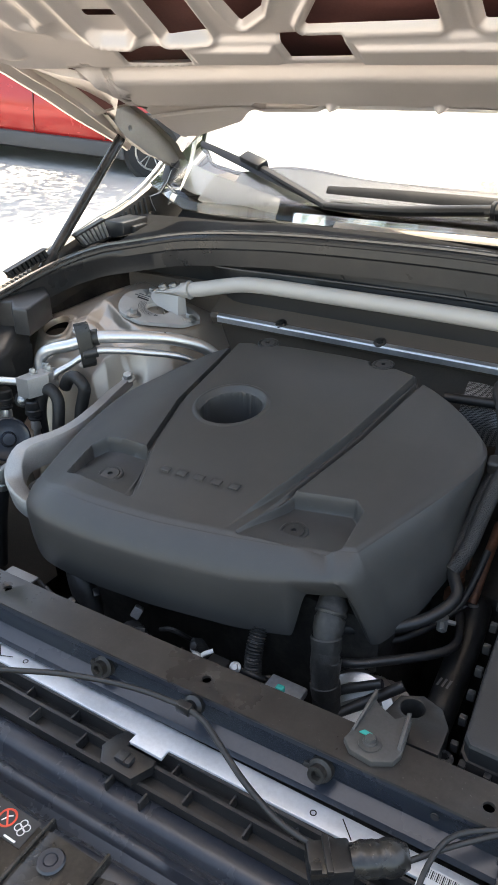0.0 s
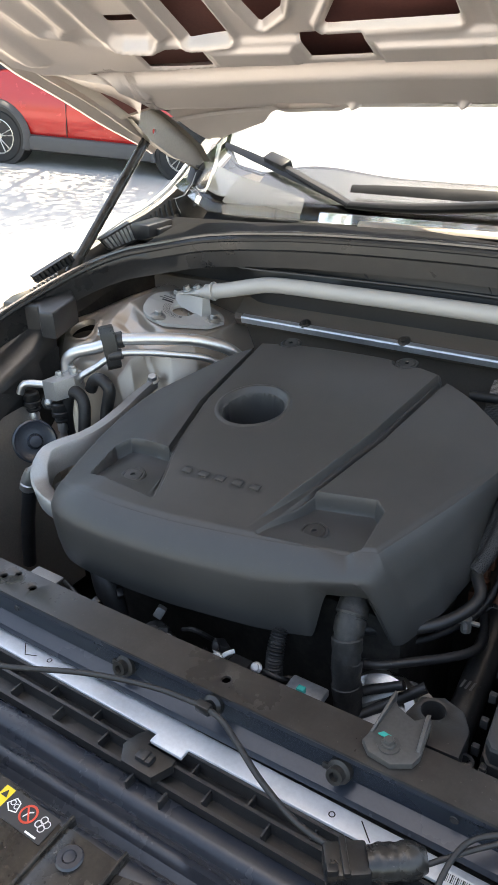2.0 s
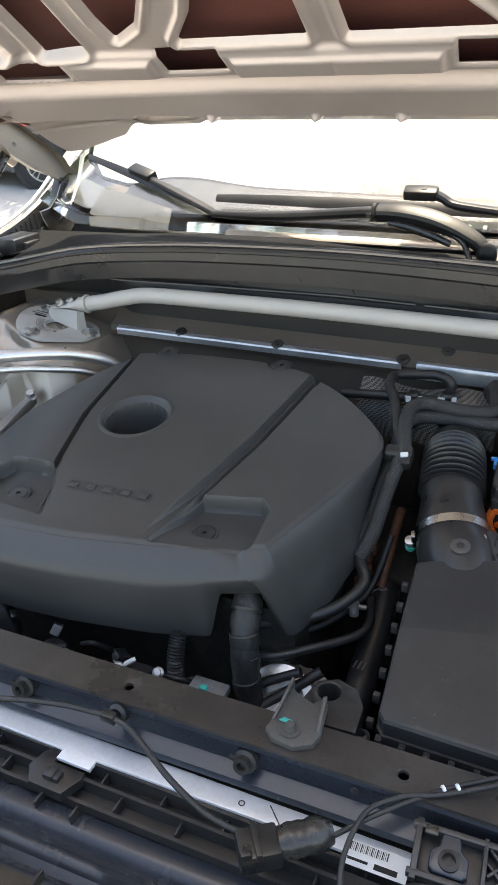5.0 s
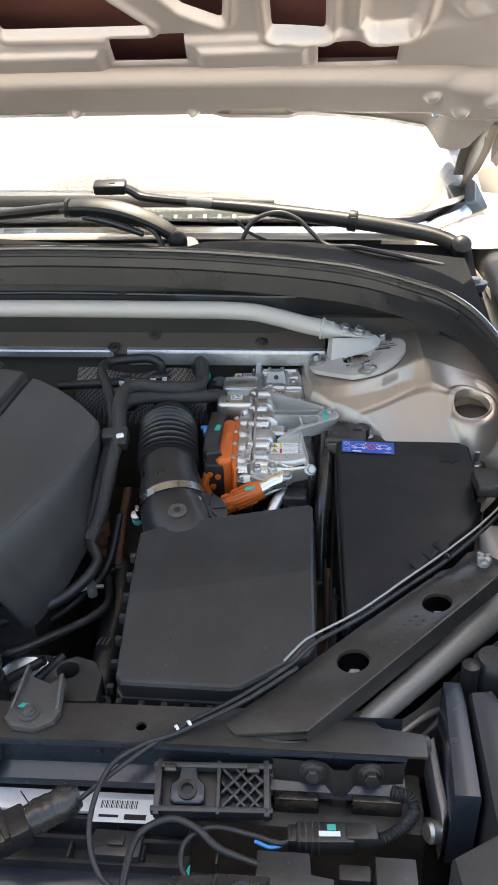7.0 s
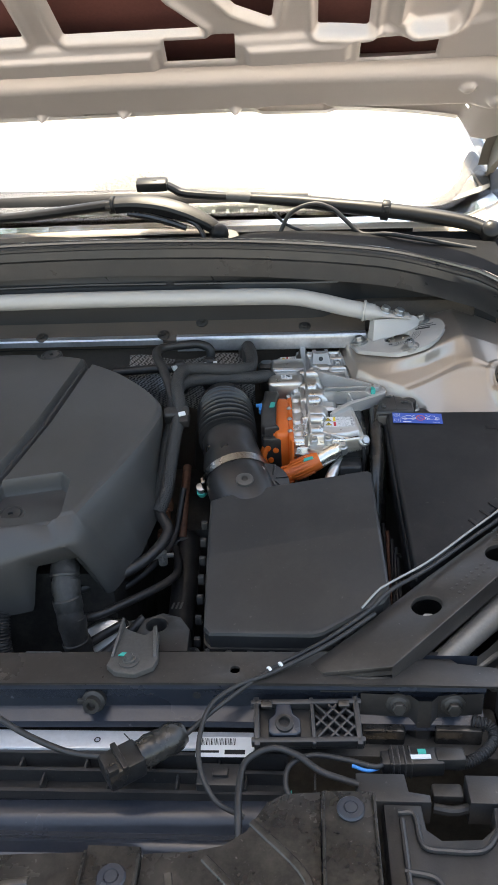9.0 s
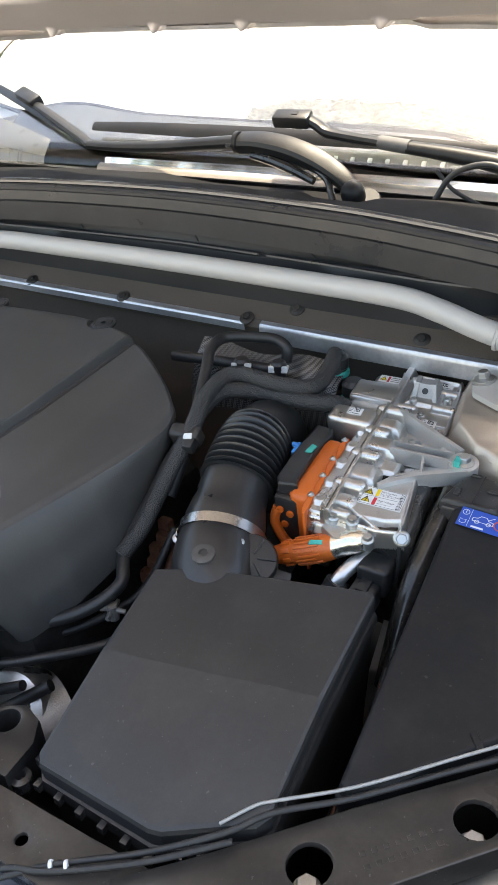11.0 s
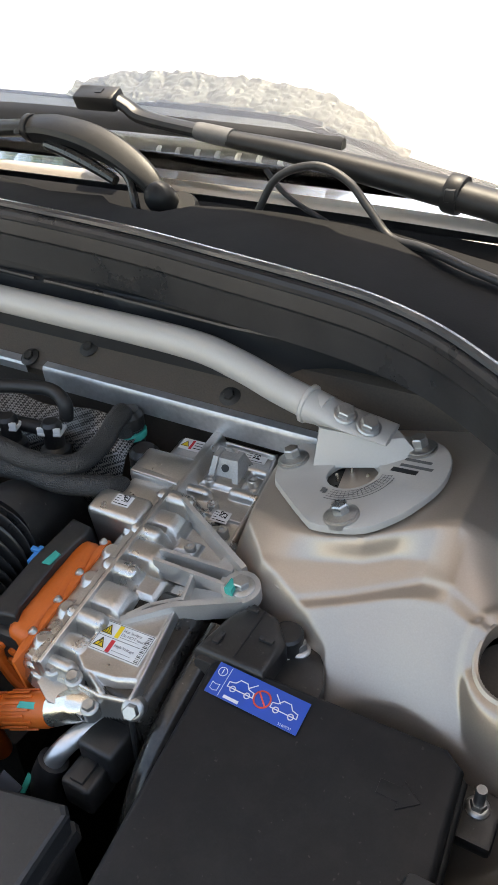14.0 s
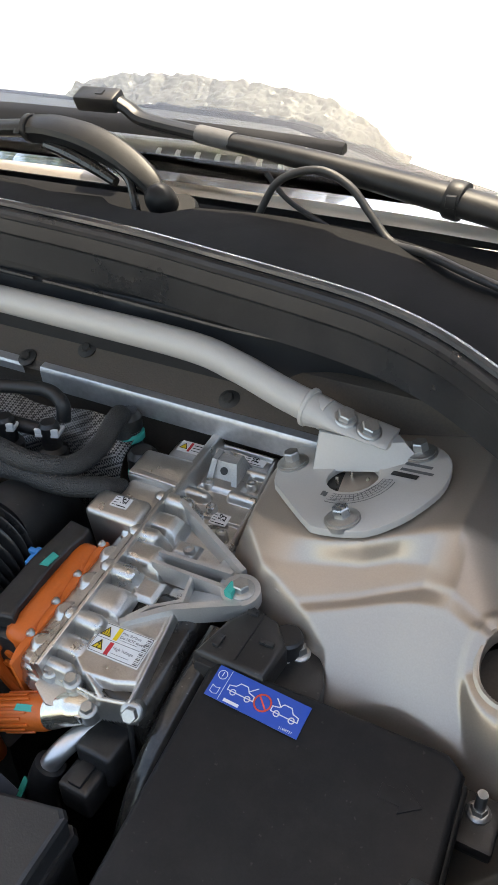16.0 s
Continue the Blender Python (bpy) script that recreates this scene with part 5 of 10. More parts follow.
for x, y, z in ((-0.125, 0.024, 0.836), (0.155, 0.028, 0.836), (-0.42, 0.022, 0.836)):
    bm = bmesh.new()
    lathe(bm, [(0.013, -0.004), (0.013, 0.004), (0.009, 0.006), (0.009, 0.014), (0.005, 0.014), (0.004, 0.008)], frame_at((x, y, z), (0, -1, 0.3)), 16)
    box(bm, (-0.012, 0, 0.003), (0.012, 0.006, 0.004), frame_at((x, y, z), (0, -1, 0.3)), 0.001)
    part("bolt", bm, DARK, beam, "dark threaded boss")
bm = bmesh.new()
for x, y, z in ((-0.31, 0.021, 0.843), (0.27, 0.031, 0.843)):
    lathe(bm, [(0.0045, 0.0), (0.0042, 0.0012)], frame_at((x, float(yf(x)) - 0.001, z), (0, -1, 0)), 14)
part("hole_plug", bm, INK, beam)

# ---- air filter box ----
ab = thing("air_filter_box", (0.37, 0.24, 0.55), "matte black plastic air filter box with a sloping lid", "air filter box")
LIDP = [(0.258, 0.318, 0.918), (0.30, 0.337, 0.922), (0.479, 0.374, 0.932), (0.484, 0.37, 0.931), (0.487, 0.25, 0.917), (0.490, 0.150, 0.894), (0.482, 0.138, 0.890), (0.410, 0.108, 0.866), (0.398, 0.106, 0.864), (0.275, 0.110, 0.862), (0.268, 0.118, 0.864), (0.262, 0.22, 0.894)]


cx, cy = 0.375, 0.23
rings = []
for inset, dz in ((0.002, -0.024), (0.001, -0.012), (0.0, -0.005), (0.0018, -0.0014), (0.005, 0.0)):
    ring = []
    for x, y, z in LIDP:
        d = Vector((x - cx, y - cy))
        d *= 1 - inset / d.length
        ring.append((cx + d.x, cy + d.y, z + dz))
    rings.append(ring)
bm = bmesh.new()
loft(bm, rings, caps=False)
# lid surface with its crease
nl = len(rings[-1])
top = [Vector(p) for p in rings[-1]]
mids = [bm.verts.new((0.266, 0.232, 0.8985)), bm.verts.new((0.375, 0.234, 0.905)), bm.verts.new((0.484, 0.235, 0.915))]
tv = [min(bm.verts, key=lambda v: (v.co - p).length) for p in top]
rear = [tv[0], tv[1], tv[2], tv[3], tv[4], mids[1], tv[11]]
front = [tv[4], tv[5], tv[6], tv[7], tv[8], tv[9], tv[10], tv[11], mids[1]]
bm.faces.new(rear)
bm.faces.new(front)
for v in (mids[0], mids[2]):
    bm.verts.remove(v)
part("lid", bm, LIDF, ab, smooth=7)
bm = bmesh.new()
rings = []
for grow, z in ((0.001, -0.024), (0.003, -0.030), (0.003, -0.036), (-0.004, -0.040), (-0.014, -0.30)):
    ring = []
    for x, y, zz in LIDP:
        d = Vector((x - cx, y - cy))
        d *= 1 + grow / d.length
        ring.append((cx + d.x, cy + d.y, (zz + z) if z > -0.1 else 0.56))
    rings.append(ring)
loft(bm, rings)
part("lower_box", bm, PLASTIC, ab)
for i in range(11):
    t = i / 10
    p = Vector((0.272, 0.107, 0.832)).lerp(Vector((0.40, 0.101, 0.833)), t * 2) if t <= 0.5 else Vector((0.408, 0.104, 0.834)).lerp(Vector((0.492, 0.140, 0.858)), t * 2 - 1)
    bm = bmesh.new()
    box(bm, (0, 0, 0), (0.007, 0.009, 0.010), Matrix.Translation(p), 0.001)
    part("rib", bm, PLASTIC2, ab)
for i in range(7):
    p = Vector((0.258, 0.125, 0.834)).lerp(Vector((0.249, 0.305, 0.884)), i / 6)
    bm = bmesh.new()
    box(bm, (0, 0, 0), (0.008, 0.007, 0.012), Matrix.Translation(p), 0.001)
    part("rib", bm, PLASTIC2, ab)
bm = bmesh.new()
lathe(bm, [(0.010, 0), (0.010, 0.012), (0.005, 0.014), (0.004, 0.006)], Matrix.Translation((0.254, 0.103, 0.825)), 14)
part("screw_boss", bm, PLASTIC2, ab)

# ---- intake duct ----
du = thing("intake_duct", (0.27, 0.45, 0.8), "black ribbed air intake duct with a steel hose clamp", "intake duct")
bm = bmesh.new()
tube(bm, [(0.320, 0.334, 0.868), (0.315, 0.342, 0.879), (0.309, 0.352, 0.887), (0.300, 0.368, 0.894), (0.288, 0.400, 0.904)], [0.042, 0.046, 0.048, 0.049, 0.0475], 32, 6)
part("neck", bm, SEAL, du)
bm = bmesh.new()
tube(bm, [(0.288, 0.400, 0.904), (0.281, 0.425, 0.916), (0.274, 0.452, 0.930), (0.271, 0.466, 0.936)], [0.0485, 0.0465, 0.0420, 0.0405], 32, 6)
part("sleeve", bm, SEAL, du)
bm = bmesh.new()
tube(bm, [(0.271, 0.466, 0.936), (0.267, 0.490, 0.946), (0.263, 0.515, 0.952), (0.259, 0.540, 0.952)], 0.0405, 40, 40, ripple=(0.0050, 122))
part("bellows", bm, SEAL, du, "ribbed rubber bellows")
bm = bmesh.new()
tube(bm, [(0.259, 0.540, 0.952), (0.254, 0.575, 0.944), (0.246, 0.610, 0.915), (0.236, 0.630, 0.87), (0.228, 0.64, 0.80)], [0.040, 0.041, 0.042, 0.043, 0.044], 28, 6)
part("elbow", bm, RUBBER, du)
bm = bmesh.new()
m = frame_at((0.287, 0.404, 0.9055), (-0.26, 0.88, 0.40))
lathe(bm, [(0.0490, -0.0055), (0.0504, -0.0060), (0.0504, 0.0060), (0.0490, 0.0055)], m, 44, caps=False)
box(bm, (-0.0510, 0.004, 0.0), (0.006, 0.028, 0.0115), m, 0.002)
cl = part("clamp", bm, CLAMPM, du, "steel band clamp")
bm = bmesh.new()
lathe(bm, [(0.0060, -0.012), (0.0060, 0.004), (0.0072, 0.005), (0.0072, 0.009), (0.004, 0.010)], m @ pose(-0.0555, 0.014, 0, 90, 0, 0), 12)
part("screw", bm, ALU, cl)
bm = bmesh.new()
lathe(bm, [(0.0075, -0.003), (0.0075, 0.003)], m @ pose(-0.0555, 0.020, 0, 90, 0, 0), 10)
part("screw_mark", bm, TEAL, cl, "green paint on the clamp screw")
for k in range(16):
    an = math.pi * (0.86 + 0.010 * k)
    bm = bmesh.new()
    box(bm, (0, 0, 0), (0.0006, 0.0008, 0.008), m @ Matrix.Rotation(an - 1.05, 4, "Z") @ Matrix.Translation((0.0505, 0, 0)), 0)
    part("worm_slot", bm, GREYINK, cl)
bm = bmesh.new()
lathe(bm, [(0.0125, -0.004), (0.0125, 0.0006), (0.0105, 0.0016), (0.0050, 0.0016), (0.0046, -0.001), (0.002, -0.001)], frame_at((0.305, 0.3430, 0.9360), (0.05, -0.25, 1)), 22)
part("screw", bm, BRACKETM, du, "grey sunk screw")
bm = bmesh.new()
m = frame_at((0.331, 0.395, 0.902), (0.75, 0.1, 0.55))
lathe(bm, [(0.020, -0.02), (0.020, 0.0), (0.016, 0.004), (0.016, 0.010), (0.009, 0.012)], m, 20)
box(bm, (0.0, 0.0, 0.014), (0.022, 0.016, 0.02), m, 0.002)
box(bm, (-0.03, -0.012, -0.008), (0.035, 0.012, 0.012), m, 0.002)
part("air_sensor", bm, PLASTIC, du, "black plug-in air flow sensor")

# ---- fuse box ----
fb = thing("fuse_box", (0.61, 0.37, 0.6), "black plastic fuse box lid with a blue sticker", "fuse box")
FBO = [(0.516, 0.502), (0.522, 0.510), (0.695, 0.515), (0.709, 0.506), (0.713, 0.435), (0.703, 0.428), (0.702, 0.400), (0.709, 0.392), (0.692, 0.345), (0.670, 0.328), (0.586, 0.242), (0.560, 0.215), (0.530, 0.196), (0.523, 0.200)]


def fb_z(x, y):
    return 0.957 + 0.22 * (y - 0.494) - 0.03 * max(0, x - 0.56)


bm = bmesh.new()
plate(bm, FBO, 0.055, zf=fb_z, bevel=0.006, segs=3)
lid = part("lid", bm, LID, fb)
bm = bmesh.new()
plate(bm, [(0.61 + (x - 0.61) * 1.035, 0.36 + (y - 0.36) * 1.012) for x, y in FBO], 0.014, zf=lambda x, y: fb_z(x, y) - 0.016, bevel=0.003, segs=3)
part("lid_lip", bm, LID, fb, "rounded lower lip of the lid")
bm = bmesh.new()
plate(bm, [(0.61 + (x - 0.61) * 0.985, 0.36 + (y - 0.36) * 0.985) for x, y in FBO], 0.25, zf=lambda x, y: fb_z(x, y) - 0.057, bevel=0.003)
part("base", bm, PLASTIC, fb)
m = frame_at((0.677, 0.473, fb_z(0.677, 0.473) + 0.0004), (0, -0.2, 1)) @ Matrix.Scale(0.62, 4)
bm = bmesh.new()
plate(bm, [(-0.024, -0.008), (0.0, -0.008), (0.0, -0.016), (0.022, 0.0), (0.0, 0.016), (0.0, 0.008), (-0.024, 0.008)], 0.002, m @ Matrix.Translation((0, 0, 0.0006)), bevel=0.0006)
part("arrow", bm, LID, fb, "raised arrow")
for k in range(3):
    x, y = 0.610 + 0.018 * k, 0.275 + 0.018 * k
    mm = frame_at((x, y, fb_z(x, y)), (0.03, -0.22, 1)) @ pose(0, 0, 0, 0, 0, 40)
    bm = bmesh.new()
    box(bm, (0, 0, 0), (0.006 + 0.01 * (k == 2), 0.016, 0.0010), mm, 0.0004)
    part("moulded_mark", bm, LID, fb)
# sticker
ms = frame_at((0.5625, 0.4910, fb_z(0.5625, 0.4910) + 0.0006), (0.03, -0.22, 1)) @ Matrix.Rotation(-0.025, 4, "Z")
bm = bmesh.new()
plate(bm, [(-0.0375, -0.0125), (0.0375, -0.0125), (0.0375, 0.0125), (-0.0375, 0.0125)], 0.0004, ms @ Matrix.Translation((0, 0, 0.0002)), bevel=0)
st = part("sticker", bm, BLUE, fb, "blue sticker with towing pictograms")
bm = bmesh.new()


def little_car(bm, ox, oy, s, lift):
    pts = [(-1.0, -0.35), (-1.0, 0.0), (-0.55, 0.1), (-0.3, 0.42), (0.25, 0.42), (0.5, 0.08), (0.95, -0.02), (1.0, -0.35)]
    stroke(bm, [(ox + x * s, oy + y * s) for x, y in pts], 0.0008, ms, 0.0005, closed=True)
    for wx in (-0.55, 0.58):
        stroke(bm, circle(ox + wx * s, oy - 0.38 * s, 0.2 * s, 12), 0.0008, ms, 0.0006, closed=True)
    stroke(bm, [(ox + 0.45 * s * lift, oy + 0.15 * s), (ox + 0.95 * s * lift, oy + 0.62 * s)], 0.0008, ms, 0.0005)


little_car(bm, -0.013, 0.0015, 0.0105, 1)
little_car(bm, 0.0225, 0.0015, 0.0105, -1)
stroke(bm, [(-0.0265, -0.0115), (-0.0265, 0.0115)], 0.0004, ms, 0.0005)
stroke(bm, circle(-0.032, 0.0062, 0.0034, 16), 0.0006, ms, 0.0005, closed=True)
stroke(bm, [(-0.032, 0.0082), (-0.032, 0.0052)], 0.0007, ms, 0.0005)
rect(bm, -0.0323, 0.0038, -0.0317, 0.0044, ms, 0.0005)
stroke(bm, [(-0.035, -0.0085), (-0.035, -0.0035), (-0.032, -0.0045), (-0.029, -0.0035), (-0.029, -0.0085), (-0.032, -0.0095)], 0.0005, ms, 0.0005, closed=True)
rect(bm, -0.0225, -0.0112, -0.010, -0.0088, ms, 0.0005)
part("pictogram", bm, WHITE, st, "white drawn cars and symbols")
bm = bmesh.new()
stroke(bm, circle(0.0045, 0.0, 0.0062, 24), 0.0013, ms, 0.0008, closed=True)
stroke(bm, [(0.0002, 0.0042), (0.0088, -0.0042)], 0.0012, ms, 0.0008)
part("prohibition_ring", bm, REDMARK, st, "red prohibition ring")
text_mesh("31409737", 0.0026, ms @ pose(0.0225, -0.0112, 0.0006), WHITE, st)
# terminal boot and fixing ear
bm = bmesh.new()
plate(bm, [(0.500, 0.505), (0.508, 0.545), (0.520, 0.566), (0.545, 0.560), (0.562, 0.540), (0.560, 0.505)], 0.05, zf=lambda x, y: 0.964 + 0.02 * (y - 0.52), bevel=0.006, segs=3)
tb = part("terminal_boot", bm, PLASTIC, fb)
bm = bmesh.new()
plate(bm, [(0.503, 0.500), (0.558, 0.500), (0.556, 0.522), (0.507, 0.524)], 0.05, zf=lambda x, y: 0.958, bevel=0.004)
part("boot_step", bm, PLASTIC2, tb)
bm = bmesh.new()
box(bm, (0.533, 0.535, 0.9648), (0.0012, 0.05, 0.001), None, 0)
part("boot_seam", bm, INK, tb)
bm = bmesh.new()
lathe(bm, [(0.013, -0.040), (0.013, -0.002), (0.011, 0.0), (0.002, 0.0)], Matrix.Translation((0.556, 0.553, 0.960)), 18)
part("boot_lobe", bm, PLASTIC, tb)
for x, y, w, d in ((0.514, 0.520, 0.006, 0.012), (0.548, 0.534, 0.012, 0.004), (0.524, 0.556, 0.010, 0.004)):
    bm = bmesh.new()
    box(bm, (x, y, 0.9655), (w, d, 0.003), None, 0.0008)
    part("boot_rib", bm, PLASTIC2, tb)
bm = bmesh.new()
plate(bm, [(0.548, 0.556), (0.560, 0.574), (0.580, 0.568), (0.596, 0.535), (0.600, 0.505), (0.575, 0.500), (0.55, 0.505)], 0.03, zf=lambda x, y: 0.943, bevel=0.003)
part("ear", bm, PLASTIC, fb)
bm = bmesh.new()
hexbolt(bm, (0.566, 0.554, 0.943), (0, 0, 1), 0.0062, 0.009, 1.45)
part("bolt", bm, ZINC, fb)
bm = bmesh.new()
poly(bm, circle(0.560, 0.543, 0.0036, 12), Matrix.Translation((0, 0, 0.9435)))
part("paint_mark", bm, PAINTDOT, fb)
bm = bmesh.new()
box(bm, (0.722, 0.498, 0.918), (0.03, 0.04, 0.012), None, 0.003)
part("ear", bm, PLASTIC, fb)
bm = bmesh.new()
hexbolt(bm, (0.722, 0.503, 0.924), (0, 0, 1), 0.0058, 0.007, 1.45)
tube(bm, [(0.722, 0.503, 0.928 + 0.001 * k) for k in range(19)], [0.0036 + 0.0003 * (k % 2) for k in range(19)], 12, 0)
part("stud", bm, ZINC, fb, "threaded steel stud with nut")


# ---- power inverter ----
inv = thing("power_inverter", (0.41, 0.58, 0.75), "cast aluminium high-voltage inverter with an orange cable plug", "inverter")
ey = Vector((-0.045, 0.988, 0.130)).normalized()
ex = Vector((1, 0.045, 0.0))
ex = (ex - ey * ex.dot(ey)).normalized()
ez = ex.cross(ey)
MI = Matrix((ex, ey, ez)).transposed().to_4x4()
MI.translation = (0.397, 0.447, 0.952)
rnd = random.Random(5)
bm = bmesh.new()
box(bm, (0.047, 0.052, -0.086), (0.090, 0.112, 0.148), MI, 0.014, 4)
box(bm, (0.016, 0.205, -0.092), (0.108, 0.158, 0.130), MI, 0.012, 3)
part("housing", bm, GLOSS, inv, "dark lower housing")
LIDO = [(-0.026, 0.000), (-0.012, -0.006), (0.002, -0.006), (0.036, -0.004), (0.056, -0.006), (0.082, 0.000), (0.080, 0.024), (0.072, 0.088), (0.080, 0.150), (0.079, 0.225), (0.071, 0.290), (-0.010, 0.292), (-0.008, 0.205), (-0.012, 0.196), (-0.020, 0.150), (-0.022, 0.128), (-0.028, 0.110), (-0.030, 0.040)]


def inv_top(U, V):
    """Cast top: floor, label platform, ribs' blocks, bolt bosses, rim walls and rear deck, with soft fillets."""
    top = np.full_like(U, -0.019) + 0.0006 * np.sin(U * 180) * np.sin(V * 150)
    top = np.where(V > 0.196, -0.0155, top)

    def lift(z, d, f=0.0022):
        nonlocal top
        add = z - 2.6 * np.clip(d, 0, 1) - 0.9 * np.clip(d + f, 0, f)
        top = np.maximum(top, add)

    # step towards the orange block, scalloped along its edge
    lift(-0.0065 + 0.10 * U, sdf(U, V, [(-0.026, 0.002), (0.0, 0.0), (0.0, 0.190), (-0.012, 0.186), (-0.020, 0.128), (-0.028, 0.110)]))
    for v in (0.020, 0.052, 0.086, 0.118, 0.150):
        lift(-0.0035, np.hypot(U + 0.016, V - v) - 0.0095, 0.004)
    # platform that carries the label
    lift(-0.0042, sdf(U, V, [(0.019, 0.016), (0.032, 0.007), (0.060, 0.010), (0.077, 0.016), (0.076, 0.026), (0.069, 0.084), (0.052, 0.070), (0.036, 0.058), (0.020, 0.058)]))
    # moulded blocks between the bosses
    for u1, v0, v1, z in ((0.026, 0.015, 0.035, 0.0), (0.031, 0.059, 0.088, 0.0015), (0.035, 0.114, 0.139, 0.0015), (0.028, 0.155, 0.178, 0.0)):
        d = np.maximum(np.maximum(-0.002 - U, U - u1), np.maximum(v0 - V, V - v1))
        q = np.clip((np.abs(V - (v0 + v1) / 2) / ((v1 - v0) / 2)), 0, 1)
        lift(z - 0.0035 * q ** 3 - 0.0045 * ss(u1 - 0.010, u1, U), d, 0.003)
    lift(-0.0075, np.maximum(np.maximum(0.024 - U, U - 0.047), np.maximum(0.086 - V, V - 0.110)), 0.004)
    lift(-0.0105, np.maximum(np.maximum(0.030 - U, U - 0.052), np.maximum(0.142 - V, V - 0.160)), 0.004)
    # round bolt bosses lying across the seam
    for u0, u1, v, r, z in ((0.000, 0.019, 0.006, 0.0060, -0.001), (-0.004, 0.019, 0.048, 0.0085, 0.0050), (-0.004, 0.017, 0.101, 0.0085, 0.0055), (-0.004, 0.014, 0.145, 0.0080, 0.0055), (-0.004, 0.022, 0.191, 0.0085, 0.0050)):
        uu = np.clip(U, u0, u1)
        q = np.hypot(U - uu, V - v)
        top = np.maximum(top, np.where(q < r, z - r + np.sqrt(np.clip(r * r - q * q, 0, 1)), -1))
        lift(z - r, q - r, 0.001)
    # rim walls
    for line, z, w in (([(0.080, 0.002), (0.078, 0.024), (0.070, 0.088)], -0.0030, 0.0016), ([(0.078, 0.160), (0.076, 0.225), (0.069, 0.287)], -0.0095, 0.0018), ([(0.069, 0.287), (-0.008, 0.290)], -0.0110, 0.0018), ([(0.036, -0.003), (0.055, -0.004), (0.080, 0.001)], -0.0060, 0.0018), ([(0.034, 0.010), (0.056, -0.002)], -0.0050, 0.0016), ([(0.0, 0.190), (0.002, 0.288)], -0.0005, 0.0045)):
        lift(z, line_dist(U, V, line) - w, 0.001)
    for u0, u1, v, r, z in ((0.052, 0.072, 0.226, 0.0065, -0.0070), (0.050, 0.068, 0.262, 0.0060, -0.0090), (0.010, 0.026, 0.215, 0.0060, -0.0060), (0.008, 0.020, 0.276, 0.0060, -0.0070)):
        q = np.hypot(U - np.clip(U, u0, u1), V - v)
        top = np.maximum(top, np.where(q < r, z - r + np.sqrt(np.clip(r * r - q * q, 0, 1)), -1))
        lift(z - r, q - r, 0.001)
    lift(-0.0110, np.maximum(np.maximum(0.012 - U, U - 0.058), np.maximum(0.228 - V, V - 0.268)), 0.003)
    for _ in range(2):
        top[1:-1, 1:-1] = 0.5 * top[1:-1, 1:-1] + 0.125 * (top[2:, 1:-1] + top[:-2, 1:-1] + top[1:-1, 2:] + top[1:-1, :-2])
    d = sdf(U, V, LIDO)
    return top - 2.4 * np.clip(d, 0, 0.012) - 0.8 * np.clip(d + 0.0015, 0, 0.0015)


U, V = np.meshgrid(np.linspace(-0.040, 0.092, 240), np.linspace(-0.018, 0.304, 560))
T = inv_top(U, V)
local = np.stack([U, V, T], -1)
RM = np.array(MI.to_3x3())
mid = lambda a: (a[:-1, :-1] + a[1:, 1:] + a[:-1, 1:] + a[1:, :-1]) / 4
under(net("top_casting", local @ RM.T + np.array(MI.translation), CAST, smooth=48, drop=sdf(mid(U), mid(V), LIDO) > 0.0038), inv, "sand-cast aluminium lid with bosses and ribs")
# seam flange with its two bright lips
bm = bmesh.new()
pts = [(-0.0075 - 0.0022 * abs(math.sin(i * 0.78)), -0.004 + 0.200 * i / 40) for i in range(41)]
plate(bm, pts + [(-0.0030, v) for _, v in reversed(pts)], 0.075, MI @ Matrix.Translation((0, 0, 0.0022)), bevel=0.0010)
part("seam_flange", bm, CAST, inv, "raised bolted seam flange")
bm = bmesh.new()
plate(bm, [(-0.0006, -0.004), (0.0030, -0.004), (0.0034, 0.150), (0.0030, 0.198), (-0.0006, 0.198)], 0.030, MI @ Matrix.Translation((0, 0, 0.0056)), bevel=0.0008)
part("seam_flange", bm, CAST, inv)
bm = bmesh.new()
box(bm, (-0.014, 0.072, -0.052), (0.024, 0.150, 0.080), MI, 0.005, 3)
part("side_casting", bm, CAST, inv)
for u, v in ((0.028, 0.096), (0.046, 0.150), (0.064, 0.178), (0.040, 0.204), (0.062, 0.245), (0.022, 0.232)):
    bm = bmesh.new()
    lathe(bm, [(0.0060, -0.012), (0.0054, 0.002), (0.0044, 0.0034), (0.0026, 0.0034), (0.0024, 0.001)], MI @ Matrix.Translation((u, v, -0.011)), 14)
    part("screw_post", bm, CAST, inv)
# chambers on the side towards the engine
for u0, u1, v0, v1, z0, z1 in ((-0.061, -0.004, 0.144, 0.176, -0.10, 0.0085), (-0.052, 0.002, 0.176, 0.210, -0.10, -0.006), (-0.056, 0.004, 0.206, 0.247, -0.10, 0.0005), (-0.046, -0.006, 0.246, 0.291, -0.10, -0.020)):
    bm = bmesh.new()
    box(bm, ((u0 + u1) / 2, (v0 + v1) / 2, (z0 + z1) / 2), (u1 - u0, v1 - v0, z1 - z0), MI, 0.006, 3)
    part("side_chamber", bm, CAST, inv)
bm = bmesh.new()
plate(bm, [(-0.053, 0.2085), (-0.030, 0.2075), (0.001, 0.2065), (0.001, 0.2120), (-0.030, 0.2135), (-0.053, 0.2150)], 0.004, MI @ Matrix.Translation((0, 0, 0.0016)), bevel=0.0012)
part("chamber_lip", bm, CAST, inv)
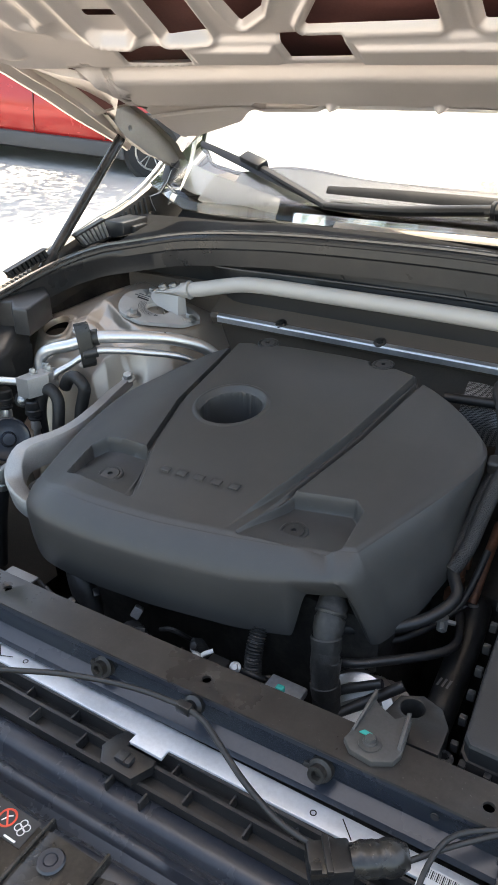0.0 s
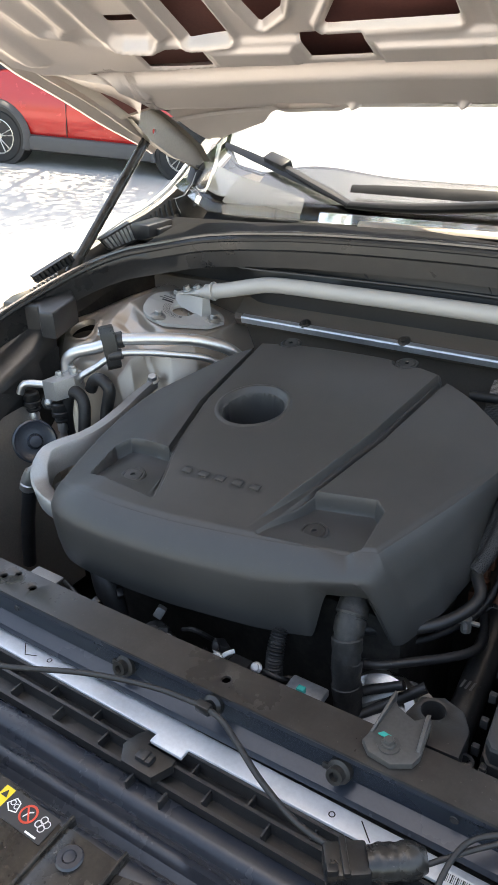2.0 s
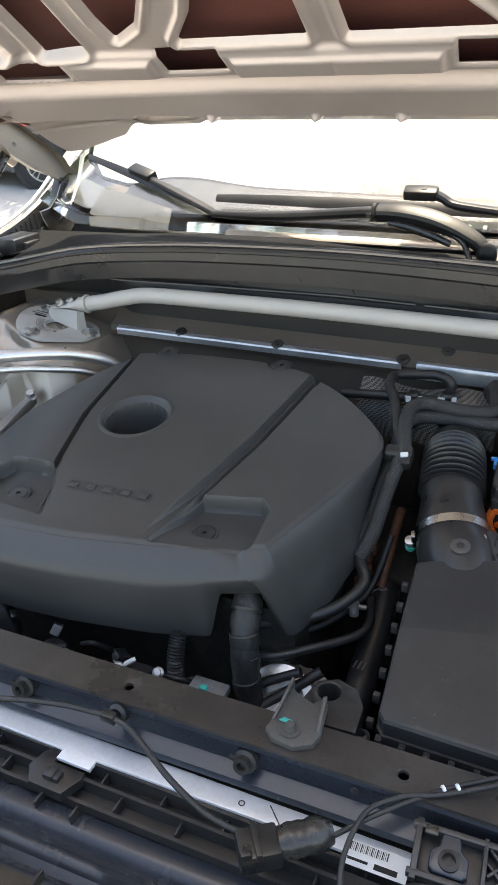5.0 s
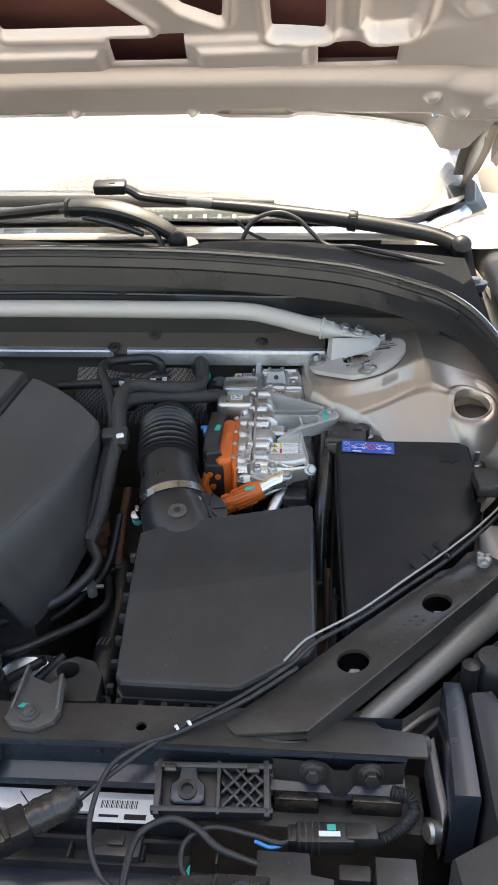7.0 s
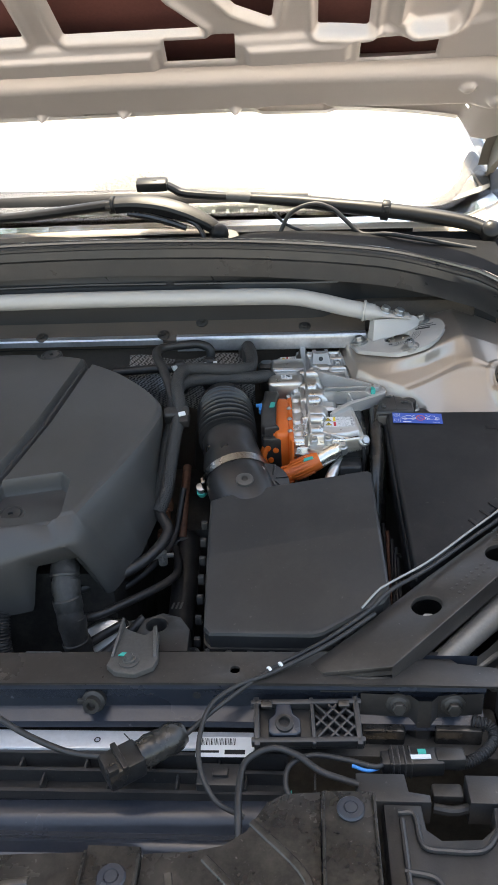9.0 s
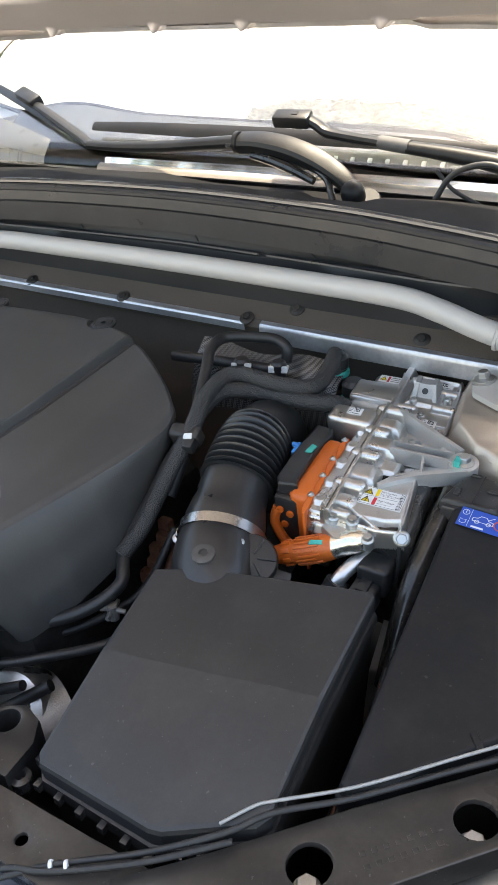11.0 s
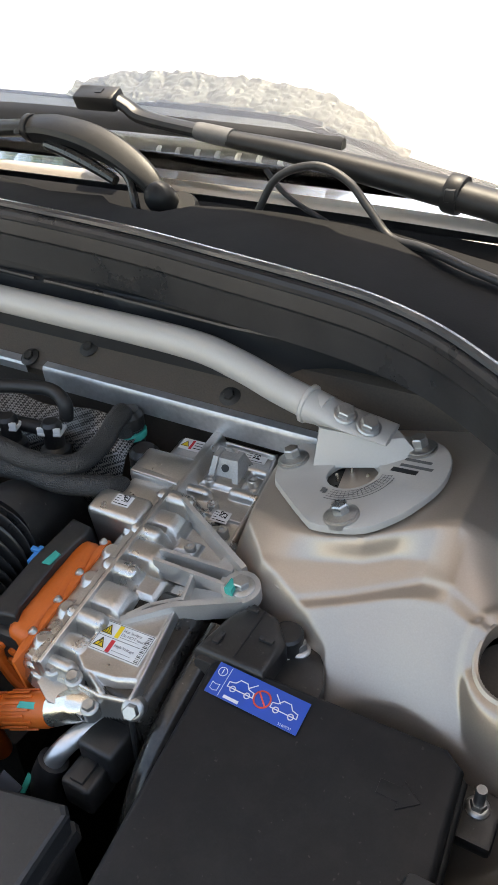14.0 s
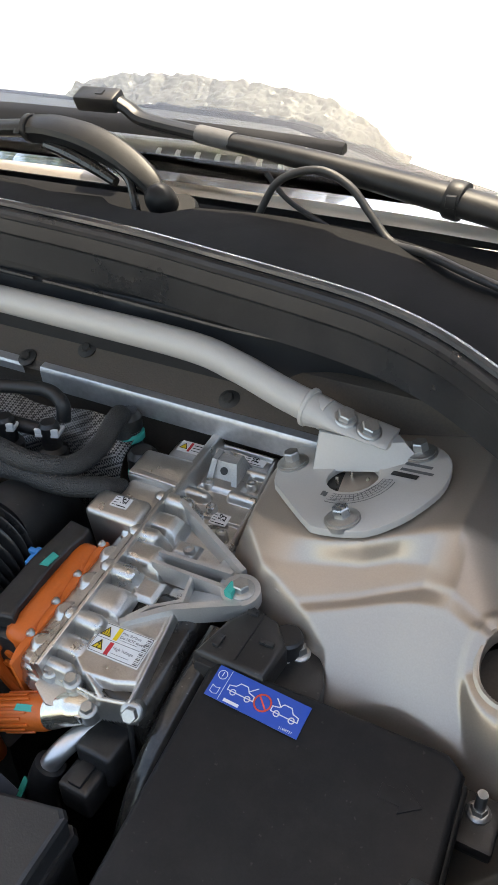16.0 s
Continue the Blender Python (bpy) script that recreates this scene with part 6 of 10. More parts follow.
# lifting lug: two cheeks, a bridge and the eye
for s in (-1, 1):
    bm = bmesh.new()
    loft(bm, [[MI @ Vector((0.034 + s * 0.0145 + a, v, w)) for a, v, w in ((-0.003, 0.232, -0.016), (0.003, 0.232, -0.016), (0.003, 0.270, -0.016), (-0.003, 0.270, -0.016))], [MI @ Vector((0.032 + s * 0.0105 + a, v, w)) for a, v, w in ((-0.0028, 0.250, 0.006), (0.0028, 0.250, 0.006), (0.0028, 0.264, 0.006), (-0.0028, 0.264, 0.006))]])
    bevel_sharp(bm, bm.faces[:], 0.0015)
    part("lug", bm, CASTG, inv, "cast lifting lug with a hole")
bm = bmesh.new()
loft(bm, [[MI @ Vector((0.034 + u, v, -0.016)) for u, v in ((-0.014, 0.238), (0.014, 0.238), (0.014, 0.262), (-0.014, 0.262))], [MI @ Vector((0.032 + u, v, 0.0042)) for u, v in ((-0.010, 0.251), (0.010, 0.251), (0.010, 0.262), (-0.010, 0.262))]])
bevel_sharp(bm, bm.faces[:], 0.002)
part("lug", bm, CASTG, inv)
bm = bmesh.new()
lathe(bm, [(0.0040, 0.0), (0.0040, 0.0008), (0.001, 0.0008)], frame_at(MI @ Vector((0.0325, 0.2462, -0.0035)), MI.to_3x3() @ Vector((0, -0.86, 0.50))), 16)
part("lug_hole", bm, INK, inv)


# triangular support bracket
def bar(bm, a, b, w0, w1, z0, z1, h=0.012):
    a, b = Vector(a), Vector(b)
    d = (b - a).normalized()
    s = Vector((-d.y, d.x))
    ring = lambda p, w, z: [MI @ Vector((*(p + s * w * 1.35), z - h)), MI @ Vector((*(p - s * w * 1.35), z - h)), MI @ Vector((*(p - s * w * 0.9), z)), MI @ Vector((*(p + s * w * 0.9), z))]
    loft(bm, [ring(a, w0, z0), ring(b, w1, z1)])
    bevel_sharp(bm, bm.faces[:], 0.0005)


for a_, b_, w0, w1, z0, z1, hh in (
    ((0.019, 0.189), (0.108, 0.137), 0.0022, 0.0028, 0.0065, 0.0045, 0.026),
    ((0.036, 0.056), (0.069, 0.083), 0.0026, 0.0030, 0.0010, 0.0025, 0.012),
    ((0.069, 0.083), (0.120, 0.108), 0.0030, 0.0034, 0.0025, 0.0035, 0.018),
    ((0.038, 0.062), (0.050, 0.078), 0.0020, 0.0020, -0.0010, -0.0005, 0.012),
    ((0.050, 0.078), (0.072, 0.092), 0.0016, 0.0018, -0.0005, 0.0010, 0.014),
    ((0.030, 0.1295), (0.100, 0.1315), 0.0016, 0.0020, 0.0045, 0.0040, 0.022),
    ((0.030, 0.1180), (0.100, 0.1165), 0.0016, 0.0020, 0.0045, 0.0040, 0.022),
    ((0.069, 0.1165), (0.074, 0.0900), 0.0016, 0.0016, 0.0020, 0.0020, 0.016),
):
    bm = bmesh.new()
    bar(bm, a_, b_, w0, w1, z0, z1, hh)
    part("bracket_rib", bm, CASTB, inv)
for web, z in (([(0.090, 0.1295), (0.099, 0.131), (0.099, 0.117), (0.090, 0.1175)], -0.006), ([(0.082, 0.151), (0.107, 0.137), (0.099, 0.1315), (0.078, 0.131)], -0.006), ([(0.072, 0.087), (0.116, 0.108), (0.100, 0.117), (0.072, 0.112)], -0.009)):
    bm = bmesh.new()
    plate(bm, web, 0.005, MI @ Matrix.Translation((0, 0, z)), bevel=0.001)
    part("bracket_web", bm, CASTB, inv)
bm = bmesh.new()
plate(bm, [(0.1135 + 0.0165 * math.cos(k * math.tau / 24), 0.1195 + 0.0165 * math.sin(k * math.tau / 24)) for k in range(24)], 0.014, MI @ Matrix.Translation((0, 0, 0.0030)), bevel=0.0018)
part("bracket_eye", bm, CASTB, inv)
bm = bmesh.new()
hexbolt(bm, MI @ Vector((0.1145, 0.1195, 0.0030)), ez, 0.0072, 0.009, 1.55)
part("bolt", bm, ZINC, inv)
bm = bmesh.new()
plate(bm, [(-0.004, -0.006), (0.003, -0.007), (0.004, 0.004), (-0.003, 0.005)], 0.008, MI @ pose(0.1085, 0.1145, 0.0110), bevel=0.001)
part("paint_mark", bm, TEAL, inv, "teal paint dab")
bm = bmesh.new()
lathe(bm, [(0.016, -0.07), (0.016, 0.004), (0.013, 0.008), (0.004, 0.009)], Matrix.Translation((0.536, 0.598, 0.966)), 20)
part("mount_post", bm, TOWERP, inv, "champagne painted mounting post")
# orange high-voltage block
bm = bmesh.new()
box(bm, (-0.041, 0.068, -0.050), (0.026, 0.110, 0.090), MI, 0.008, 3)
ob_ = part("junction_block", bm, ORANGE, inv, "orange high-voltage junction block")
for v in (0.032, 0.064, 0.097):
    bm = bmesh.new()
    lathe(bm, [(0.0140, -0.014), (0.0140, 0.009), (0.0120, 0.0125)], MI @ pose(-0.041, v, -0.0200, 0, 90, 0), 22)
    part("dome", bm, ORANGE, ob_)
bm = bmesh.new()
plate(bm, [(-0.0270 - 0.0042 * abs(math.sin(i * 0.62)), -0.008 + i * 0.0068) for i in range(21)] + [(-0.0240, 0.128), (-0.0240, -0.008)], 0.090, MI @ Matrix.Translation((0, 0, -0.006)), bevel=0.001)
part("gasket_flange", bm, ORANGE, ob_)
for v in (0.022, 0.056, 0.087, 0.124):
    bm = bmesh.new()
    lathe(bm, [(0.0036, -0.003), (0.0038, 0.0012), (0.0026, 0.0024)], MI @ pose(-0.0295, v, -0.0060, 0, -40, 0), 12)
    part("screw", bm, ZINC, inv)
bm = bmesh.new()
plate(bm, [(-0.068, 0.134), (-0.046, 0.131), (-0.044, 0.120), (-0.048, 0.108), (-0.049, 0.085), (-0.051, 0.036), (-0.046, 0.024), (-0.068, 0.020), (-0.074, 0.030), (-0.074, 0.080)], 0.026, MI @ Matrix.Translation((0, 0, 0.0025)), bevel=0.004, segs=3)
part("edge_cover", bm, PLASTIC, inv, "black plastic edge cover")
bm = bmesh.new()
box(bm, (-0.069, 0.076, -0.052), (0.010, 0.108, 0.080), MI, 0.004)
box(bm, (-0.057, 0.018, -0.050), (0.030, 0.012, 0.074), MI, 0.004)
part("edge_cover", bm, PLASTIC, inv)
bm = bmesh.new()
box(bm, (-0.0745, 0.086, -0.004), (0.006, 0.020, 0.010), MI, 0.0015)
box(bm, (-0.0770, 0.090, 0.000), (0.010, 0.005, 0.005), MI, 0.001)
part("clip", bm, CLIPBLUE, inv, "small blue clip")
bm = bmesh.new()
plate(bm, [(-0.005, -0.008), (0.003, -0.007), (0.005, 0.006), (-0.002, 0.008)], 0.0012, MI @ pose(-0.0555, 0.086, 0.0036), bevel=0)
part("paint_mark", bm, TEAL, inv, "teal paint dab")
for u, w in ((-0.064, -0.030), (-0.052, -0.034), (-0.060, -0.052)):
    bm = bmesh.new()
    lathe(bm, [(0.0045, -0.003), (0.0045, 0.0025), (0.002, 0.003)], MI @ pose(u, 0.012, w, 90, 0, 0), 12)
    part("rivet", bm, ORANGE, inv)
bm = bmesh.new()
tube(bm, [MI @ Vector(p) for p in ((-0.068, 0.014, -0.030), (-0.072, 0.010, -0.050), (-0.060, 0.006, -0.072), (-0.040, 0.004, -0.085))], 0.006, 10, 6)
part("cable", bm, ORANGE, inv, "orange high-voltage lead")
# cable plug: flange, elbow, orange sleeve
bm = bmesh.new()
plate(bm, [(-0.004, -0.010), (0.014, -0.020), (0.046, -0.020), (0.056, -0.010), (0.050, 0.002), (0.036, 0.012), (0.000, 0.012)], 0.008, MI @ Matrix.Translation((0, 0, -0.0165)), bevel=0.0015)
part("plug_flange", bm, CAST, inv, "plated plug flange")
bm = bmesh.new()
tube(bm, [(0.440, 0.456, 0.918), (0.4385, 0.449, 0.926), (0.434, 0.4425, 0.9275), (0.425, 0.4390, 0.9235), (0.4105, 0.4345, 0.916)], [0.0108, 0.0126, 0.0134, 0.0132, 0.0134], 24, 8)
part("plug_elbow", bm, BRASSY, inv, "shiny plated plug elbow")
for a_, b_, w_, h_ in (((0.408, 0.452, 0.938), (0.437, 0.447, 0.943), 0.0036, 0.010), ((0.437, 0.462, 0.940), (0.442, 0.440, 0.938), 0.0030, 0.012), ((0.418, 0.462, 0.938), (0.428, 0.443, 0.942), 0.0024, 0.010)):
    a, b = Vector(a_), Vector(b_)
    bm = bmesh.new()
    box(bm, (0, 0, -h_ / 2), ((b - a).length, w_ * 2, h_), frame_at((a + b) / 2, (0.05, -0.1, 1), b - a), 0.0012)
    part("plug_rib", bm, BRASSY, inv)
for u, v, w in ((0.006, 0.002, -0.010), (0.028, 0.000, -0.008), (0.049, -0.012, -0.016)):
    bm = bmesh.new()
    lathe(bm, [(0.0072, -0.010), (0.0072, 0.0), (0.0062, 0.001)], MI @ Matrix.Translation((u, v, w)), 16)
    hexbolt(bm, MI @ Vector((u, v, w)), (0.05, -0.2, 1), 0.0052, 0.007, 1.4)
    part("bolt", bm, ZINC, inv)
a, b = Vector((0.4115, 0.4350, 0.9165)), Vector((0.347, 0.4215, 0.8905))
bm = bmesh.new()
tube(bm, [a, a.lerp(b, 0.05), a.lerp(b, 0.10), a.lerp(b, 0.62), a.lerp(b, 0.66), a.lerp(b, 0.90), b], [0.0136, 0.0156, 0.0150, 0.0147, 0.0134, 0.0126, 0.0104], 28, 0)
sl = part("plug_sleeve", bm, ORANGE, inv, "ribbed orange plug sleeve")
mz = frame_at(a.lerp(b, 0.40), (b - a), (0, 0, 1))
for k in range(18):
    ang = k * math.tau / 18
    bm = bmesh.new()
    box(bm, (0, 0, 0.003 * (k % 2)), (0.0016, 0.0026, 0.030 - 0.006 * (k % 2)), mz @ Matrix.Rotation(ang, 4, "Z") @ Matrix.Translation((0.0153, 0, 0)), 0.0005)
    part("rib", bm, ORANGE, sl)
for k in range(8):
    bm = bmesh.new()
    box(bm, (0, 0, 0), (0.0018, 0.0050, 0.010), mz @ Matrix.Translation((0, 0, 0.026)) @ Matrix.Rotation(k * math.tau / 8, 4, "Z") @ Matrix.Translation((0.0136, 0, 0)), 0.0006)
    part("latch_tooth", bm, ORANGE, sl)
bm = bmesh.new()
plate(bm, [(-0.010, -0.002), (0.008, -0.003), (0.010, 0.002), (-0.008, 0.003)], 0.0030, frame_at(a.lerp(b, 0.24) + Vector((0, -0.0078, 0.0143)), (0, -0.5, 0.87), (-1, -0.2, -0.4)), bevel=0)
part("paint_mark", bm, TEAL, sl, "teal paint dab")
bm = bmesh.new()
tube(bm, [b, b + Vector((-0.012, -0.003, -0.006)), b + Vector((-0.022, 0.004, -0.030)), b + Vector((-0.026, 0.012, -0.09))], 0.0095, 14, 6)
part("cable", bm, ORANGE, inv, "orange high-voltage cable")
bm = bmesh.new()
tube(bm, [(0.448, 0.456, 0.902), (0.441, 0.444, 0.904), (0.433, 0.427, 0.902), (0.426, 0.412, 0.893), (0.420, 0.404, 0.875), (0.417, 0.402, 0.84)], 0.0082, 16, 6)
part("coolant_stub", bm, ALU, inv, "bent steel coolant stub")
bm = bmesh.new()
tube(bm, [(0.4255, 0.411, 0.892), (0.420, 0.405, 0.876), (0.416, 0.402, 0.85), (0.415, 0.40, 0.80)], 0.0125, 14, 6)
part("coolant_hose_end", bm, RUBBER, inv, "black hose on the coolant stub")
bm = bmesh.new()
plate(bm, [(-0.003, -0.008), (0.003, -0.006), (0.004, 0.007), (-0.002, 0.008)], 0.0012, frame_at((0.4085, 0.392, 0.874), (-0.3, -0.6, 0.75)), bevel=0)
part("paint_mark", bm, TEAL, inv, "teal paint dab")
bm = bmesh.new()
box(bm, (0.458, 0.440, 0.893), (0.034, 0.036, 0.036), pose(0, 0, 0), 0.005, 3)
box(bm, (0.455, 0.414, 0.880), (0.028, 0.030, 0.030), pose(0, 0, 0), 0.004, 3)
box(bm, (0.455, 0.414, 0.8965), (0.012, 0.022, 0.004), None, 0.001)
part("low_plug", bm, PLASTIC, inv, "black connector plug")
bm = bmesh.new()
tube(bm, [(0.4775, 0.449, 0.938), (0.4790, 0.446, 0.91), (0.4770, 0.447, 0.88), (0.4790, 0.450, 0.85)], 0.0022, 8, 4)
part("earth_wire", bm, RUBBER, inv)
bm = bmesh.new()
lathe(bm, [(0.0090, -0.008), (0.0090, 0.0), (0.0080, 0.001)], frame_at((0.4795, 0.4500, 0.940), (0.25, -0.75, 0.55)), 18)
hexbolt(bm, (0.4795, 0.4500, 0.940), (0.25, -0.75, 0.55), 0.0062, 0.008, 1.4)
part("bolt", bm, ZINC, inv)
for u, v in ((0.0815, 0.206), (0.0745, 0.268)):
    bm = bmesh.new()
    lathe(bm, [(0.0075, -0.006), (0.0075, 0.004), (0.005, 0.006)], MI @ pose(u, v, -0.020, 0, 90, 0), 14)
    part("bolt", bm, ZINC, inv)


def sticker(parent, m, w, h, name="label_sticker", lab="white printed warning label", material=None):
    bm = bmesh.new()
    plate(bm, [(-w / 2, -h / 2), (w / 2, -h / 2), (w / 2, h / 2), (-w / 2, h / 2)], 0.0005, m @ Matrix.Translation((0, 0, 0.0002)), bevel=0)
    return part(name, bm, material or WHITE, parent, lab)


def triangle_sign(bm, bk, x, y, s, m, z=0.0005):
    poly(bm, [(x - s, y - s * 0.8), (x + s, y - s * 0.8), (x, y + s * 0.95)], m, z)
    stroke(bk, [(x - s * 0.85, y - s * 0.72), (x + s * 0.85, y - s * 0.72), (x, y + s * 0.78)], s * 0.14, m, z + 0.0003, closed=True)


mh = MI @ Matrix.Translation((0.0475, 0.0400, -0.0036))
ws = sticker(inv, mh, 0.047, 0.028)
by, bk, br = bmesh.new(), bmesh.new(), bmesh.new()
triangle_sign(by, bk, -0.0165, 0.0062, 0.0052, mh)
triangle_sign(by, bk, -0.0165, -0.0062, 0.0052, mh)
rect(by, -0.0090, 0.0012, -0.0052, 0.0125, mh, 0.0005)
rect(br, -0.0090, -0.0125, -0.0052, -0.0012, mh, 0.0005)
stroke(bk, [(-0.0225, -0.0130), (0.0225, -0.0130), (0.0225, 0.0130), (-0.0225, 0.0130)], 0.0004, mh, 0.0006, closed=True)
stroke(bk, [(-0.0225, 0.0), (0.017, 0.0)], 0.0004, mh, 0.0006)
for k in range(3):
    stroke(bk, [(-0.0185 + 0.002 * k, 0.0035), (-0.0182 + 0.002 * k, 0.0055), (-0.0188 + 0.002 * k, 0.0075)], 0.0006, mh, 0.0009)
stroke(bk, [(-0.0160, -0.0028), (-0.0175, -0.0060), (-0.0155, -0.0060), (-0.0170, -0.0092)], 0.0007, mh, 0.0009)
for k in range(16):
    rect(bk, 0.0178, -0.0120 + k * 0.0015, 0.0215, -0.0120 + k * 0.0015 + 0.0004 + 0.0005 * (k % 3 == 0), mh, 0.0006)
for k in range(2):
    rect(bk, -0.004, 0.0028 - 0.0127 * k, 0.013, 0.0031 - 0.0127 * k, mh, 0.0006)
part("sign_field", by, YELLOW, ws, "yellow warning signs")
part("sign_field", br, RED, ws, "red signal word field")
part("sign_ink", bk, INK, ws, "black printed signs")
text_mesh("Hot Surface", 0.0036, mh @ pose(-0.0042, 0.0082, 0.0006), INK, ws)
text_mesh("Do NOT touch", 0.0036, mh @ pose(-0.0042, 0.0044, 0.0006), INK, ws)
text_mesh("High Voltage", 0.0036, mh @ pose(-0.0042, -0.0062, 0.0006), INK, ws)
for loc, w, h, rot in (((-0.030, 0.1635, 0.0090), 0.018, 0.013, 0), ((0.052, 0.1965, -0.0148), 0.017, 0.014, 0), ((-0.0245, 0.2800, -0.0195), 0.030, 0.016, 0), ((0.048, 0.2790, -0.0148), 0.024, 0.010, 0)):
    m = MI @ pose(*loc, 0, 0, rot)
    s2 = sticker(inv, m, w, h, lab="small white code label")
    bk = bmesh.new()
    if w > 0.028:
        by = bmesh.new()
        triangle_sign(by, bk, -w * 0.3, 0, 0.005, m)
        part("sign_field", by, YELLOW, s2)
        br = bmesh.new()
        rect(br, -w * 0.12, -h * 0.42, -w * 0.02, h * 0.42, m, 0.0005)
        part("sign_field", br, RED, s2)
        for k in range(3):
            rect(bk, w * 0.04, -h * 0.3 + k * h * 0.25, w * 0.42, -h * 0.3 + k * h * 0.25 + 0.001, m, 0.0006)
    else:
        for i in range(7):
            for j in range(7):
                if rnd.random() < 0.5:
                    rect(bk, -w * 0.12 + i * 0.0011, -h * 0.1 + j * 0.0011, -w * 0.12 + (i + 1) * 0.0011, -h * 0.1 + (j + 1) * 0.0011, m, 0.0006)
        for j in range(4):
            rect(bk, -w * 0.42, -h * 0.4 + j * 0.003, -w * 0.2, -h * 0.4 + j * 0.003 + 0.0008, m, 0.0006)
        rect(bk, -w * 0.15, -h * 0.42, w * 0.4, -h * 0.34, m, 0.0006)
    part("sign_ink", bk, INK, s2)

# ---- hoses behind the engine and beside the duct ----
def hose(name, pts, r, material, label, cat="hose", **kw):
    bm = bmesh.new()
    tube(bm, pts, r, kw.pop("n", 14), kw.pop("smooth", 8), **kw)
    return solo(name, bm, material, label, cat)


hose("coolant_hose", [(0.221, 0.690, 0.985), (0.221, 0.692, 1.004), (0.203, 0.697, 1.011), (0.180, 0.694, 1.012), (0.138, 0.672, 1.014), (0.136, 0.635, 1.014), (0.155, 0.590, 1.004), (0.172, 0.545, 0.985), (0.182, 0.50, 0.95), (0.182, 0.45, 0.90)], 0.0078, RUBBER, "thin black rubber coolant hose behind the engine")
hose("braided_hose", [(0.287, 0.706, 0.975), (0.287, 0.706, 1.000), (0.292, 0.690, 1.004), (0.298, 0.655, 0.996), (0.294, 0.618, 0.995), (0.257, 0.600, 1.000), (0.200, 0.602, 1.002), (0.183, 0.580, 1.000), (0.185, 0.535, 0.992), (0.195, 0.492, 0.976), (0.190, 0.462, 0.952), (0.186, 0.43, 0.925), (0.182, 0.39, 0.892), (0.172, 0.36, 0.87)], 0.0104, BRAID, "black braided coolant hose arching over the duct", n=20)
hose("braided_hose", [(0.332, 0.640, 0.965), (0.326, 0.618, 0.980), (0.293, 0.600, 0.984), (0.231, 0.595, 0.986), (0.188, 0.578, 0.985), (0.179, 0.536, 0.976), (0.182, 0.500, 0.960), (0.176, 0.465, 0.935), (0.172, 0.42, 0.900), (0.163, 0.37, 0.868)], 0.0104, BRAID, "black braided coolant hose arching over the duct", n=20)
jn = thing("hose_junction", (0.190, 0.485, 0.95), "black hose junction clip with teal and white marks", "clip")
bm = bmesh.new()
box(bm, (0, 0, 0), (0.040, 0.020, 0.024), frame_at((0.190, 0.487, 0.970), (0, -0.4, 0.9), (1, 0.1, 0)), 0.005, 3)
box(bm, (0.012, -0.014, 0.002), (0.014, 0.018, 0.016), frame_at((0.190, 0.487, 0.970), (0, -0.4, 0.9), (1, 0.1, 0)), 0.003)
part("body", bm, PLASTIC, jn)
for mm, p in ((TEAL, (0.194, 0.493, 0.9845)), (PAINTDOT, (0.200, 0.476, 0.9770))):
    bm = bmesh.new()
    box(bm, (0, 0, 0), (0.011, 0.008, 0.003), frame_at(p, (0, -0.4, 0.9), (1, 0.3, 0)), 0.001)
    part("paint_mark", bm, mm, jn, "teal paint dab" if mm is TEAL else "white paint dab")
hose("rubber_hose", [(0.120, 0.560, 0.93), (0.150, 0.47, 0.885), (0.155, 0.41, 0.87), (0.175, 0.36, 0.868), (0.190, 0.33, 0.855), (0.165, 0.29, 0.838), (0.12, 0.26, 0.826), (0.075, 0.24, 0.822)], 0.008, RUBBER, "black rubber hose along the engine cover")
hose("rubber_hose", [(0.05, 0.66, 0.975), (0.10, 0.662, 0.978), (0.15, 0.665, 0.980), (0.205, 0.672, 0.978)], 0.008, RUBBER, "short black hose with quick couplings")
hose("rubber_hose", [(0.19, 0.37, 0.80), (0.20, 0.30, 0.80), (0.13, 0.23, 0.80), (0.10, 0.21, 0.80), (0.06, 0.21, 0.79)], 0.006, RUBBER, "thin black hose under the engine cover")
hose("rubber_hose", [(0.20, 0.43, 0.87), (0.19, 0.38, 0.82), (0.17, 0.34, 0.80), (0.12, 0.28, 0.79), (0.05, 0.25, 0.80)], 0.005, RUBBER, "thin black vacuum hose")
# couplings
for x, y, z, col in ((0.221, 0.667, 0.990, PAINTDOT), (0.170, 0.655, 0.990, PAINTDOT)):
    cp = thing("hose_coupling", (x, y, z - 0.03), "black quick coupling with a pale spring clip", "hose coupling", "hose couplings")
    bm = bmesh.new()
    lathe(bm, [(0.010, -0.05), (0.013, -0.045), (0.016, -0.03), (0.016, -0.024), (0.011, -0.02), (0.011, 0.006), (0.008, 0.010)], Matrix.Translation((x, y, z - 0.004)), 16)
    part("body", bm, PLASTIC, cp)
    bm = bmesh.new()
    box(bm, (0, 0, -0.006), (0.026, 0.020, 0.004), Matrix.Translation((x, y, z)) @ pose(0, 0, 0, 0, 0, 20), 0.001)
    box(bm, (0, -0.008, -0.002), (0.026, 0.003, 0.008), Matrix.Translation((x, y, z)) @ pose(0, 0, 0, 0, 0, 20), 0.001)
    part("spring_clip", bm, PAINTDOT, cp, "pale spring clip")
